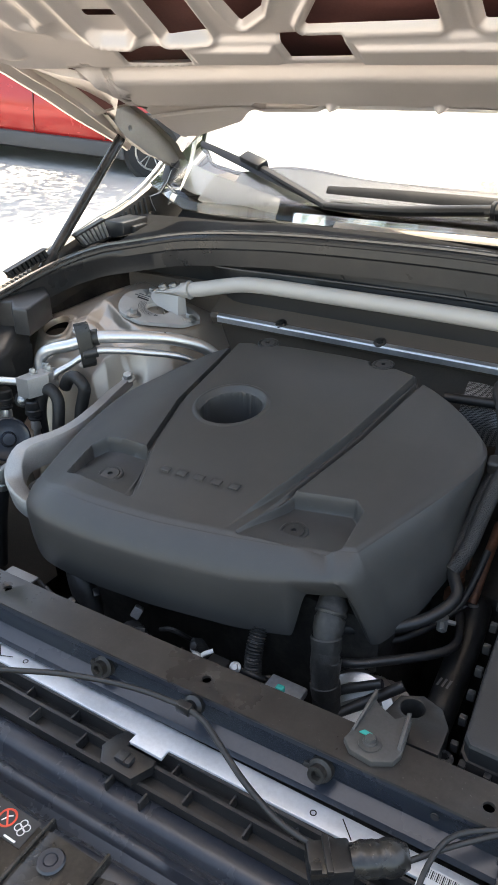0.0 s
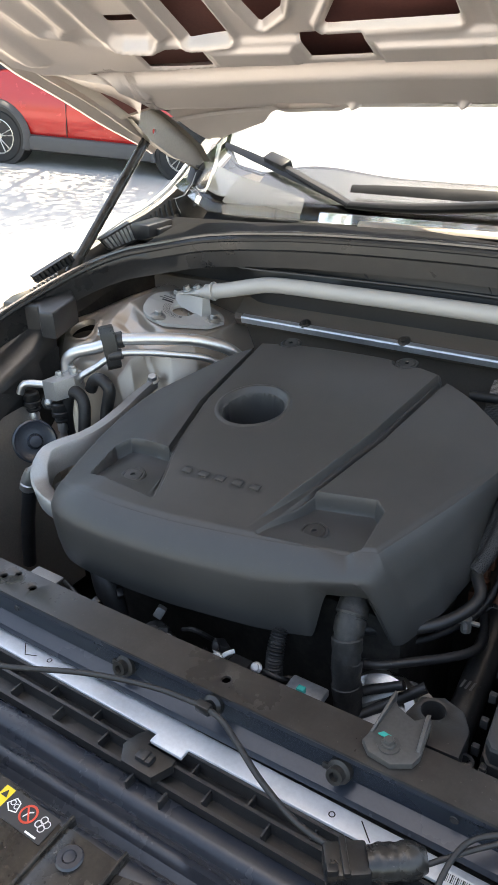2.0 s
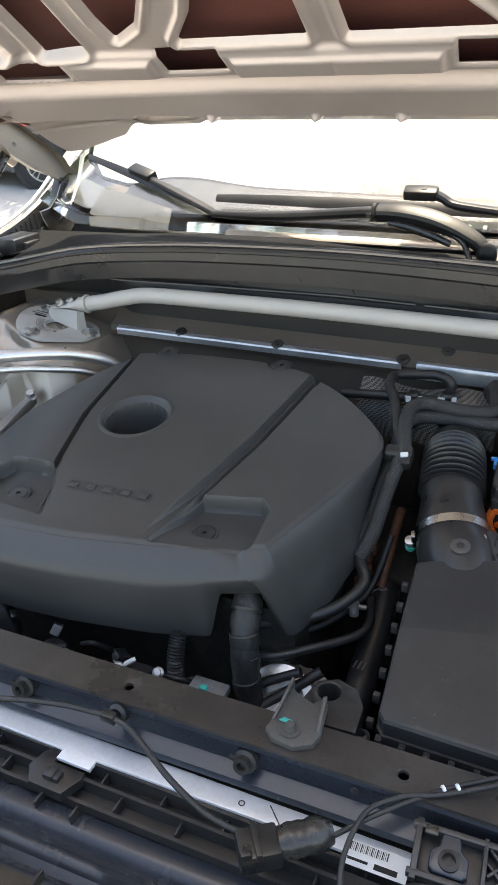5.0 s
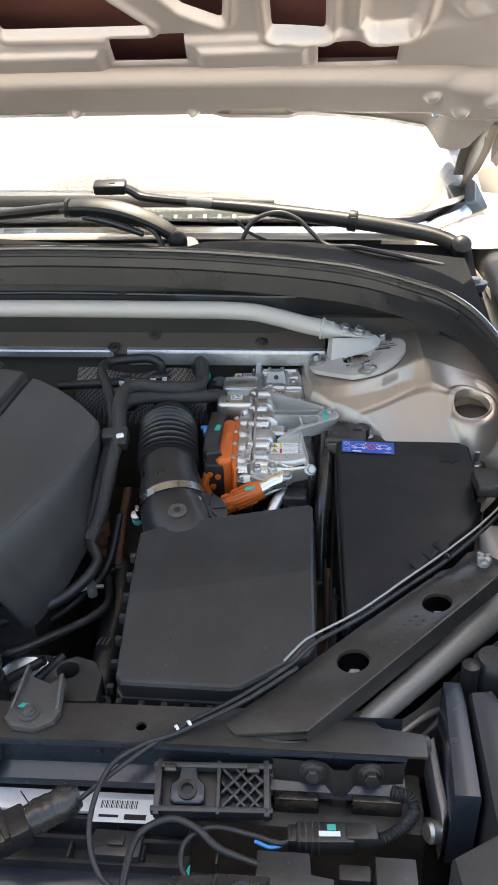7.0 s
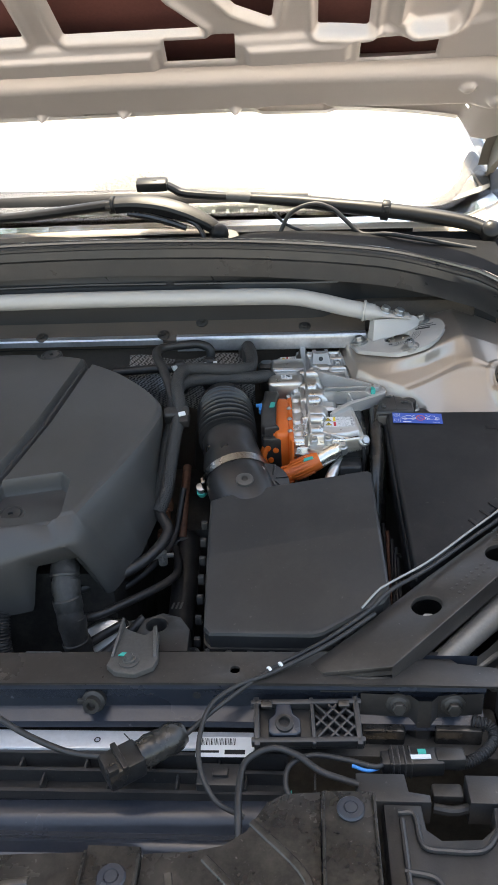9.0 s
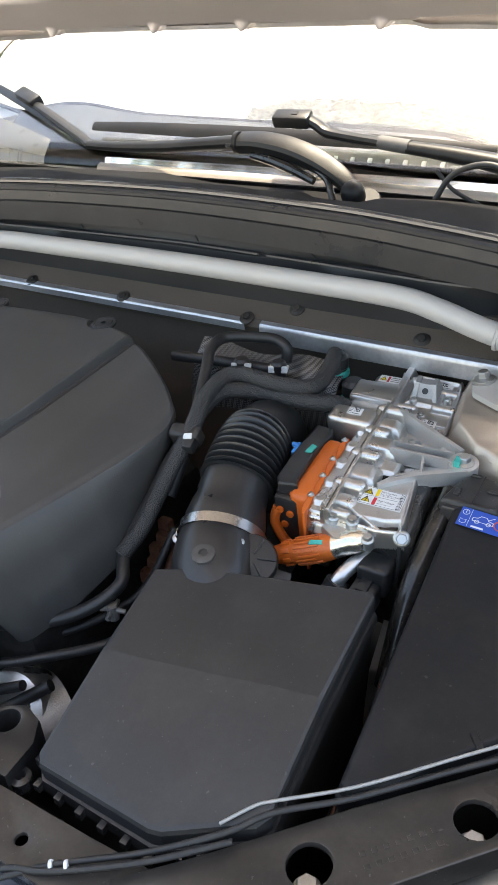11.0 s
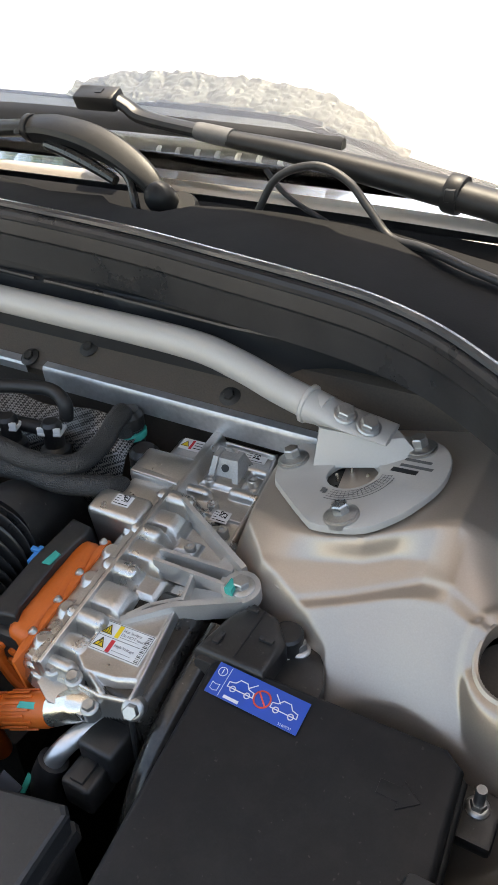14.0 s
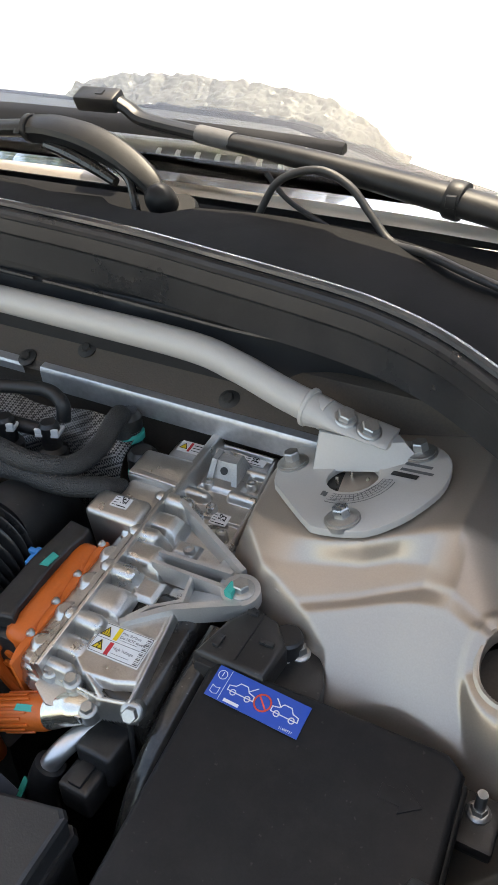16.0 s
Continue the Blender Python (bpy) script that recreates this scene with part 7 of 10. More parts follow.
for x, y, z in ((0.286, 0.716, 0.990), (0.322, 0.690, 0.968)):
    cp = thing("hose_coupling", (x, y, z - 0.04), "black elbow coupling with a green lock ring", "hose coupling", "hose couplings")
    bm = bmesh.new()
    lathe(bm, [(0.014, -0.04), (0.014, -0.012), (0.016, -0.010), (0.016, 0.004), (0.011, 0.010)], Matrix.Translation((x, y, z)), 16)
    part("body", bm, PLASTIC, cp)
    bm = bmesh.new()
    lathe(bm, [(0.0172, -0.022), (0.0172, -0.016), (0.0165, -0.014)], Matrix.Translation((x, y, z)), 16)
    part("lock_ring", bm, TEAL, cp, "green lock ring")
for x, y, z, lab in ((0.180, 0.322, 0.818, 0), (0.199, 0.399, 0.792, 1)):
    cp = thing("harness_clip", (x, y, z - 0.02), "pale plastic wiring clip", "clip", "wiring clips")
    bm = bmesh.new()
    for k in range(4):
        box(bm, (0.008, 0, 0.003), (0.016, 0.005, 0.006), Matrix.Translation((x, y, z)) @ pose(0, 0, 0, 20, 10, 90 * k + 20), 0.001)
    lathe(bm, [(0.007, -0.012), (0.007, 0.008), (0.004, 0.009)], Matrix.Translation((x, y, z)), 10)
    part("body", bm, GREYINK if lab else CASTG, cp)
hose("charge_pipe", [(0.200, 0.42, 0.78), (0.206, 0.37, 0.777), (0.208, 0.31, 0.757), (0.210, 0.25, 0.742), (0.208, 0.20, 0.72)], 0.020, PLASTIC, "black plastic pipe with faded lettering", "pipe", n=20)
bm = bmesh.new()
mt = frame_at((0.2075, 0.275, 0.770), (0, 0.3, 1), (0, 1, 0))
for k in range(3):
    rect(bm, -0.02, -0.006 + k * 0.006, 0.018 - 0.008 * k, -0.003 + k * 0.006, mt, 0.0006)
solo("faded_print", bm, GREYINK, "faded grey print bars on the pipe", "print")
bm = bmesh.new()
for k in range(5):
    box(bm, (0.165 + 0.004 * (k % 2), 0.455 - 0.012 * k, 0.845 - 0.012 * k), (0.018, 0.014, 0.02), None, 0.003)
solo("exhaust_flange", bm, COPPERY, "rusty steel bracket beside the engine cover", "bracket")
hose("copper_pipe", [(0.196, 0.50, 0.87), (0.198, 0.44, 0.845), (0.196, 0.40, 0.80)], 0.007, COPPERY, "rust-brown pipe in the gap beside the cover", "pipe")
hose("cable_duct", [(0.505, 0.54, 0.945), (0.502, 0.50, 0.930), (0.500, 0.45, 0.905), (0.498, 0.42, 0.87), (0.497, 0.38, 0.80)], 0.013, GLOSS, "black cable sleeve beside the fuse box", "cable", flat=1.3)
for k in range(5):
    hose("wire", [(0.502 + 0.004 * k, 0.36 - 0.02 * k, 0.85), (0.503 + 0.003 * k, 0.28, 0.80 + 0.01 * k), (0.500 + 0.004 * k, 0.20, 0.78)], 0.0028, (RUBBER, COPPERY, RUBBER, PLASTIC2, RUBBER)[k], "thin wire in the gap between the boxes", "wire")

# vacuum valve and tagged bits in front of the duct
vv = thing("vacuum_valve", (0.345, 0.35, 0.80), "black round vacuum valve with a pale label and green marks", "valve")
mv = frame_at((0.340, 0.378, 0.914), (0.40, -0.35, 0.85), (1, 0.2, 0))
bm = bmesh.new()
lathe(bm, [(0.026, -0.03), (0.030, -0.026), (0.031, -0.008), (0.029, -0.004), (0.030, 0.0), (0.027, 0.004), (0.010, 0.005)], mv, 28)
part("housing", bm, PLASTIC, vv)
for a in (0.2, 1.25, 2.3, 3.35, 4.4, 5.45):
    bm = bmesh.new()
    box(bm, (0.016, 0, 0.005), (0.020, 0.0022, 0.004), mv @ Matrix.Rotation(a, 4, "Z"), 0.0008)
    part("rib", bm, PLASTIC, vv)
bm = bmesh.new()
lathe(bm, [(0.0045, 0.004), (0.0045, 0.010), (0.003, 0.011)], mv @ Matrix.Translation((-0.016, 0.012, 0)), 12)
part("screw", bm, ZINC, vv)
bm = bmesh.new()
box(bm, (0.036, -0.008, -0.012), (0.022, 0.018, 0.014), mv, 0.002)
part("socket", bm, PLASTIC2, vv)
bm = bmesh.new()
box(bm, (0.028, -0.018, -0.002), (0.010, 0.008, 0.003), mv, 0.001)
part("paint_mark", bm, TEAL, vv, "teal paint dab")
bm = bmesh.new()
plate(bm, [(-0.012, -0.014), (0.010, -0.016), (0.014, 0.010), (-0.006, 0.016)], 0.0008, frame_at((0.402, 0.375, 0.880), (0.1, -0.5, 0.8), (1, 0.1, 0)), bevel=0)
part("tag", bm, DEFLECT, vv, "pale blue paper tag")
bm = bmesh.new()
tube(bm, [(0.350, 0.36, 0.88), (0.385, 0.352, 0.872), (0.425, 0.352, 0.868), (0.455, 0.36, 0.87)], 0.009, 12, 6)
part("pipe", bm, RUBBER, vv)

# ---- engine block under the cover ----
eng = thing("engine_block", (-0.1, 0.4, 0.45), "dark grimy engine block under the cover", "engine")
bm = bmesh.new()
box(bm, (-0.13, 0.42, 0.66), (0.52, 0.36, 0.38), None, 0.02)
part("block", bm, DARK, eng)
bm = bmesh.new()
box(bm, (0.20, 0.55, 0.62), (0.25, 0.22, 0.34), None, 0.03)
part("gearbox", bm, DARK, eng)
bm = bmesh.new()
tube(bm, [(0.10, 0.16, 0.70), (0.14, 0.20, 0.72), (0.16, 0.24, 0.72)], 0.045, 20, 4)
part("alternator", bm, CASTG, eng, "grey alternator housing")
for x, y, z, r, l in ((-0.20, 0.15, 0.75, 0.018, 0.05), (-0.10, 0.14, 0.72, 0.025, 0.07), (-0.045, 0.13, 0.735, 0.020, 0.05), (0.02, 0.15, 0.74, 0.03, 0.06), (-0.30, 0.14, 0.70, 0.03, 0.08), (-0.15, 0.13, 0.70, 0.012, 0.09)):
    bm = bmesh.new()
    lathe(bm, [(r, -l), (r, -0.01), (r * 1.2, -0.008), (r * 1.2, 0.0), (r * 0.7, 0.004), (r * 0.7, 0.014), (r * 0.4, 0.016)], frame_at((x, y, z), (0.2, -0.6, 0.8)), 16)
    part("sensor", bm, PLASTIC if r < 0.026 else DARK, eng)
for x, y, z, sx, sy, sz, mm in ((-0.125, 0.125, 0.765, 0.05, 0.02, 0.006, ALU), (-0.17, 0.13, 0.755, 0.03, 0.03, 0.02, PLASTIC), (0.045, 0.15, 0.775, 0.05, 0.03, 0.012, SHEET), (0.085, 0.14, 0.752, 0.02, 0.02, 0.025, PLASTIC), (-0.39, 0.125, 0.79, 0.055, 0.035, 0.004, CASTG), (-0.06, 0.15, 0.75, 0.03, 0.04, 0.03, PLASTIC2)):
    bm = bmesh.new()
    box(bm, (x, y, z), (sx, sy, sz), pose(0, 0, 0, 0, 0, 0), 0.003)
    part("bracket", bm, mm, eng)
bm = bmesh.new()
box(bm, (0.043, 0.142, 0.782), (0.010, 0.008, 0.014), None, 0.001)
part("connector_lock", bm, TEAL, eng, "green connector lock")
for k, (a, b, mm) in enumerate((((-0.14, 0.12, 0.775), (-0.10, 0.14, 0.76), ALU), ((-0.08, 0.13, 0.77), (-0.06, 0.15, 0.79), PAINTDOT), ((-0.155, 0.12, 0.76), (-0.20, 0.16, 0.74), SHEET), ((-0.09, 0.115, 0.74), (-0.085, 0.13, 0.78), ALU))):
    bm = bmesh.new()
    a, b = Vector(a), Vector(b)
    tube(bm, [a, a.lerp(b, 0.5) + Vector((0, 0, 0.006)), b], 0.003, 8, 4)
    part("lever", bm, mm, eng)
random.seed(5)
for k in range(26):
    x = -0.34 + 0.40 * random.random()
    y, z = 0.125 + 0.05 * random.random(), 0.715 + 0.075 * random.random()
    mm = random.choice((PLASTIC, PLASTIC, PLASTIC2, GLOSS, DARK, CASTG, RUBBER))
    bm = bmesh.new()
    w = random.uniform(0.008, 0.02)
    box(bm, (0, 0, 0), (w, w * random.uniform(0.7, 1.4), random.uniform(0.01, 0.03)), pose(x, y, z, random.uniform(-30, 30), random.uniform(-30, 30), random.uniform(0, 90)), 0.002, 2)
    if k % 3 == 0:
        lathe(bm, [(0.004, 0.0), (0.004, 0.012), (0.0055, 0.013), (0.0055, 0.016), (0.003, 0.017)], pose(x, y, z, random.uniform(10, 60), 0, 0), 10)
    part("connector", bm, mm, eng)
for k in range(9):
    x = -0.36 + 0.42 * random.random()
    y, z = 0.13 + 0.03 * random.random(), 0.76 + 0.03 * random.random()
    a = Vector((x, y, z))
    bm = bmesh.new()
    tube(bm, [a, a + Vector((random.uniform(-0.03, 0.03), 0.0, random.uniform(-0.02, 0.012))), a + Vector((random.uniform(-0.05, 0.05), 0.03, -0.03))], 0.0035, 8, 6)
    part("wire_lead", bm, RUBBER, eng)
for x, y, z in ((-0.155, 0.128, 0.783), (-0.075, 0.132, 0.786), (-0.02, 0.14, 0.79), (0.055, 0.14, 0.772), (-0.30, 0.13, 0.775), (0.03, 0.145, 0.765)):
    bm = bmesh.new()
    hexbolt(bm, (x, y, z), (0.2, -0.6, 0.7), 0.005, 0.006, 1.5)
    part("bolt", bm, ZINC, eng)
bm = bmesh.new()
lathe(bm, [(0.048, -0.05), (0.050, -0.02), (0.046, -0.004), (0.034, 0.0), (0.032, -0.01), (0.012, -0.01), (0.010, 0.002), (0.003, 0.002)], frame_at((0.125, 0.185, 0.755), (0.1, -0.75, 0.65)), 30)
part("belt_tensioner", bm, CAST, eng, "bright cast housing behind the harness")
hose("corrugated_hose", [(-0.010, 0.185, 0.83), (-0.008, 0.165, 0.80), (-0.004, 0.155, 0.76), (0.005, 0.15, 0.70)], 0.0105, RUBBER, "black corrugated hose under the engine cover", ripple=(0.0012, 260))
hn = thing("wrapped_harness", (0.09, 0.165, 0.70), "wiring harness wrapped in black cloth tape", "harness")
hp = [(0.066, 0.262, 0.895), (0.070, 0.236, 0.888), (0.075, 0.208, 0.872), (0.080, 0.188, 0.845), (0.086, 0.176, 0.80), (0.094, 0.170, 0.74)]
bm = bmesh.new()
tube(bm, hp, [0.016, 0.0175, 0.0165, 0.018, 0.017, 0.018], 18, 8)
part("sleeve", bm, TAPE, hn)
for f in (1.35, 1.9, 2.5, 3.1, 3.7, 4.3):
    a, c = Vector(hp[int(f)]), Vector(hp[int(f) + 1])
    bm = bmesh.new()
    lathe(bm, [(0.0176, -0.010), (0.0190, -0.008), (0.0186, 0.006), (0.0174, 0.010)], frame_at(a.lerp(c, f % 1), (c - a) + Vector((0.008 * math.sin(f * 5), 0, 0.006))), 18, caps=False)
    part("tape_wrap", bm, TAPE, hn)
bm = bmesh.new()
lathe(bm, [(0.0188, -0.003), (0.0198, 0.0), (0.0188, 0.003)], frame_at((0.0755, 0.207, 0.871), (0.1, -0.7, -0.7)), 18)
solo("cable_tie", bm, PLASTIC, "black cable tie round the harness", "cable tie")
hose("rubber_hose", [(-0.33, 0.19, 0.82), (-0.30, 0.165, 0.80), (-0.285, 0.16, 0.76), (-0.28, 0.16, 0.68)], 0.019, RUBBER, "thick black hose at the front of the engine")
hose("rubber_hose", [(0.15, 0.20, 0.80), (0.10, 0.185, 0.775), (0.085, 0.17, 0.76), (0.11, 0.15, 0.73)], 0.006, RUBBER, "thin black hose beside the harness")
hose("rubber_hose", [(0.17, 0.22, 0.79), (0.13, 0.19, 0.765), (0.10, 0.165, 0.745), (0.09, 0.15, 0.72)], 0.007, RUBBER, "thin black hose beside the harness")

# ---- wipers ----
def blade(bm, a, b, w=0.016):
    rings = []
    for k in range(13):
        t = k / 12
        p = a.lerp(b, t)
        s = w * (0.45 + 0.55 * math.sin(math.pi * min(1, max(0, t * 0.9 + 0.05))) ** 0.5)
        rings.append([p + Vector(q) * s / 0.016 for q in ((0, -0.010, 0.0), (0, -0.005, 0.010), (0, 0.003, 0.016), (0, 0.009, 0.012), (0, 0.010, 0.002))])
    loft(bm, rings)


w1 = thing("wiper", (0.232, 0.889, 1.13), "black windscreen wiper resting on the glass", "wiper", "wipers")


def arm_bar(bm, pts, widths, heights, n=24):
    """Moulded wiper arm with flat flanks and a ridged top."""
    path = spline(pts, n)
    up = Vector((0, -0.55, 0.84))
    rings = []
    for i, p in enumerate(path):
        t = i / (n - 1) * (len(widths) - 1)
        k = min(int(t), len(widths) - 2)
        w = widths[k] + (widths[k + 1] - widths[k]) * (t - k)
        h = heights[k] + (heights[k + 1] - heights[k]) * (t - k)
        d = Vector(path[min(i + 1, n - 1)] - path[max(i - 1, 0)]).normalized()
        side = d.cross(up).normalized()
        u = side.cross(d)
        rings.append([Vector(p) + side * (w * a) + u * (h * b) for a, b in ((-1, -0.9), (-1, 0.45), (-0.72, 0.85), (0.1, 1.0), (0.78, 0.72), (1, 0.3), (1, -0.9))])
    loft(bm, rings)


bm = bmesh.new()
arm_bar(bm, [(0.232, 0.888, 1.165), (0.212, 0.896, 1.184), (0.17, 0.906, 1.204), (0.12, 0.914, 1.218), (0.065, 0.920, 1.224), (0.020, 0.923, 1.222)], [0.010, 0.0145, 0.0165, 0.0170, 0.0165, 0.0145], [0.010, 0.010, 0.011, 0.012, 0.012, 0.012])
part("arm_root", bm, WIPER, w1)
bm = bmesh.new()
lathe(bm, [(0.0155, -0.004), (0.0168, -0.003), (0.0168, 0.003), (0.0155, 0.004)], frame_at((0.022, 0.922, 1.221), (-1, 0.08, -0.05)), 18)
for k in (-1, 1):
    box(bm, (0.012 * k, 0.010, 0.008), (0.006, 0.006, 0.010), frame_at((0.022, 0.922, 1.221), (-1, 0.08, -0.05)), 0.001)
part("knuckle", bm, WIPER, w1)
bm = bmesh.new()
tube(bm, [(0.025, 0.922, 1.221), (-0.01, 0.926, 1.218), (-0.15, 0.948, 1.202), (-0.25, 0.958, 1.196), (-0.335, 0.972, 1.193)], [0.0145, 0.0140, 0.0140, 0.012, 0.010], 12, 6, flat=0.75)
part("arm", bm, WIPER, w1)
bm = bmesh.new()
tube(bm, [(-0.325, 0.968, 1.193), (-0.352, 0.985, 1.198), (-0.44, 1.022, 1.220), (-0.53, 1.058, 1.243)], [0.010, 0.012, 0.012, 0.011], 10, 4, flat=0.7)
part("arm_tip", bm, WIPER, w1)
bm = bmesh.new()
lathe(bm, [(0.0170, -0.016), (0.0178, -0.006), (0.0172, 0.002), (0.0150, 0.009), (0.0105, 0.0140), (0.004, 0.0165)], frame_at((0.229, 0.889, 1.168), (0.1, -0.75, 0.65)), 28)
part("pivot_cap", bm, WIPER, w1)
bm = bmesh.new()
lathe(bm, [(0.0215, -0.020), (0.0220, -0.010), (0.0195, -0.004), (0.012, -0.004)], frame_at((0.246, 0.899, 1.160), (0.1, -0.55, 0.8)), 24)
part("pivot_collar", bm, WIPER, w1)
bm = bmesh.new()
tube(bm, [(0.160, 0.902, 1.196), (0.184, 0.894, 1.184), (0.196, 0.885, 1.170), (0.205, 0.876, 1.150), (0.210, 0.870, 1.130)], 0.0050, 10, 6)
part("washer_hose", bm, GLOSS, w1)
bm = bmesh.new()
tube(bm, [(0.050, 0.914, 1.205), (0.090, 0.906, 1.200), (0.130, 0.900, 1.190), (0.165, 0.895, 1.178)], [0.006, 0.0075, 0.0075, 0.006], 10, 6)
part("spring", bm, GLOSS, w1)
bm = bmesh.new()
blade(bm, Vector((-0.742, 1.128, 1.275)), Vector((-0.345, 0.987, 1.190)))
part("blade", bm, WIPER, w1)
bm = bmesh.new()
box(bm, (0, 0, 0), (0.075, 0.028, 0.022), frame_at((-0.560, 1.070, 1.254), (0, -0.45, 0.9), (-0.90, 0.35, 0.2)), 0.004)
part("blade_holder", bm, WIPER, w1)

w2 = thing("wiper", (0.73, 0.866, 1.13), "black windscreen wiper resting on the glass", "wiper", "wipers")
bm = bmesh.new()
tube(bm, [(0.745, 0.888, 1.150), (0.70, 0.912, 1.166), (0.62, 0.930, 1.180), (0.545, 0.940, 1.190), (0.45, 0.950, 1.201), (0.36, 0.955, 1.212), (0.285, 0.957, 1.219)], [0.0165, 0.0175, 0.0180, 0.0180, 0.0165, 0.0140, 0.0115], 14, 6, flat=0.8)
part("arm", bm, WIPER, w2)
bm = bmesh.new()
tube(bm, [(0.288, 0.957, 1.2195), (0.262, 0.960, 1.2215), (0.240, 0.962, 1.2235)], [0.0120, 0.0122, 0.0118], 12, 4, flat=0.85)
part("joint", bm, CLAD, w2, "worn grey joint of the wiper arm")
bm = bmesh.new()
tube(bm, [(0.242, 0.962, 1.2230), (0.190, 0.970, 1.2265), (0.150, 0.976, 1.2310), (0.132, 0.978, 1.2400), (0.118, 0.977, 1.2470)], [0.0110, 0.0110, 0.0110, 0.0115, 0.011], 10, 4, flat=0.75)
part("arm_tip", bm, WIPER, w2)
bm = bmesh.new()
box(bm, (0, 0, 0), (0.062, 0.026, 0.020), frame_at((0.091, 0.974, 1.2490), (0, -0.4, 0.9)), 0.004)
box(bm, (0.006, 0, 0.0105), (0.010, 0.008, 0.001), frame_at((0.091, 0.974, 1.2490), (0, -0.4, 0.9)), 0.0)
part("blade_holder", bm, WIPER, w2)
bm = bmesh.new()
blade(bm, Vector((-0.345, 1.010, 1.212)), Vector((0.400, 1.008, 1.204)), 0.020)
part("blade", bm, WIPER, w2)
bm = bmesh.new()
lathe(bm, [(0.017, -0.014), (0.0185, 0.0), (0.017, 0.008), (0.012, 0.0125), (0.004, 0.014)], frame_at((0.738, 0.884, 1.156), (0.0, -0.75, 0.65)), 20)
part("pivot_cap", bm, WIPER, w2)
bm = bmesh.new()
lathe(bm, [(0.0188, -0.008), (0.0196, -0.006), (0.0196, 0.006), (0.0188, 0.008)], frame_at((0.548, 0.940, 1.190), (1, -0.14, -0.14)), 18)
box(bm, (0, -0.021, 0.004), (0.010, 0.006, 0.012), frame_at((0.548, 0.940, 1.190), (0, 0, 1)), 0.001)
part("knuckle", bm, WIPER, w2)
hose("washer_hose", [(0.330, 0.905, 1.12), (0.346, 0.910, 1.163), (0.368, 0.914, 1.197), (0.410, 0.915, 1.211), (0.446, 0.912, 1.200), (0.472, 0.905, 1.178), (0.502, 0.892, 1.156), (0.545, 0.865, 1.160), (0.60, 0.84, 1.155), (0.70, 0.82, 1.138)], 0.0042, RUBBER, "thin black washer hose in a loop over the cowl")
hose("washer_hose", [(0.33, 0.955, 1.19), (0.36, 0.95, 1.165), (0.42, 0.935, 1.145), (0.48, 0.91, 1.135)], 0.003, RUBBER, "thin black washer hose on the cowl")


# ---- refrigerant lines and fittings by the other tower ----
ac = thing("refrigerant_lines", (-0.55, 0.48, 0.85), "bright aluminium air-conditioning lines with a bolted block", "pipework")
bm = bmesh.new()
tube(bm, [(-0.642, 0.450, 0.955), (-0.640, 0.452, 0.978), (-0.622, 0.458, 0.994), (-0.584, 0.480, 1.004), (-0.557, 0.500, 1.015), (-0.520, 0.520, 1.018), (-0.464, 0.550, 1.018), (-0.423, 0.580, 1.011), (-0.385, 0.615, 0.990), (-0.36, 0.64, 0.95)], 0.0112, 18, 8)
part("wide_pipe", bm, ALU, ac)
bm = bmesh.new()
tube(bm, [(-0.600, 0.436, 0.950), (-0.591, 0.440, 0.962), (-0.575, 0.462, 0.974), (-0.560, 0.475, 0.986), (-0.543, 0.490, 0.996), (-0.500, 0.518, 0.996), (-0.466, 0.540, 0.992), (-0.418, 0.580, 0.980), (-0.38, 0.62, 0.95)], 0.0062, 14, 8)
part("thin_pipe", bm, ALU, ac)
bm = bmesh.new()
tube(bm, [(-0.700, 0.380, 0.925), (-0.694, 0.384, 0.940), (-0.680, 0.392, 0.945), (-0.62, 0.415, 0.943)], 0.0072, 14, 6)
part("stub_pipe", bm, ALU, ac)
bm = bmesh.new()
plate(bm, [(-0.642, 0.388), (-0.604, 0.381), (-0.588, 0.416), (-0.600, 0.450), (-0.634, 0.458)], 0.036, zf=lambda x, y: 0.962 + 0.14 * (x + 0.63), bevel=0.002)
part("valve_block", bm, CASTG, ac, "machined aluminium valve block")
for x, y in ((-0.622, 0.412), (-0.624, 0.446), (-0.604, 0.432)):
    bm = bmesh.new()
    hexbolt(bm, (x, y, 0.962 + 0.14 * (x + 0.63)), (0, 0, 1), 0.0064, 0.010, 1.25)
    part("bolt", bm, ZINC, ac)
bm = bmesh.new()
m = frame_at((-0.560, 0.488, 1.008), (0.60, 0.72, 0.1), (0, 0, 1))
plate(bm, [(-0.036, -0.016), (0.030, -0.017), (0.042, -0.006), (0.042, 0.008), (0.026, 0.015), (-0.030, 0.016), (-0.040, 0.004)], 0.026, m @ Matrix.Translation((-0.004, 0, 0.012)), bevel=0.003)
cl2 = part("clamp", bm, PLASTIC, ac, "black plastic pipe clamp")
for p, r in (((-0.556, 0.5005, 1.0150), 0.0150), ((-0.548, 0.486, 0.993), 0.0100)):
    bm = bmesh.new()
    lathe(bm, [(r * 0.75, -0.013), (r, -0.012), (r, 0.012), (r * 0.75, 0.013)], frame_at(p, (0.75, 0.62, 0.15)), 18, caps=False)
    part("collar", bm, PLASTIC2, cl2)
bm = bmesh.new()
hexbolt(bm, (-0.567, 0.478, 1.034), (0.1, -0.5, 0.9), 0.0062, 0.008, 1.3)
part("bolt", bm, ZINC, ac)
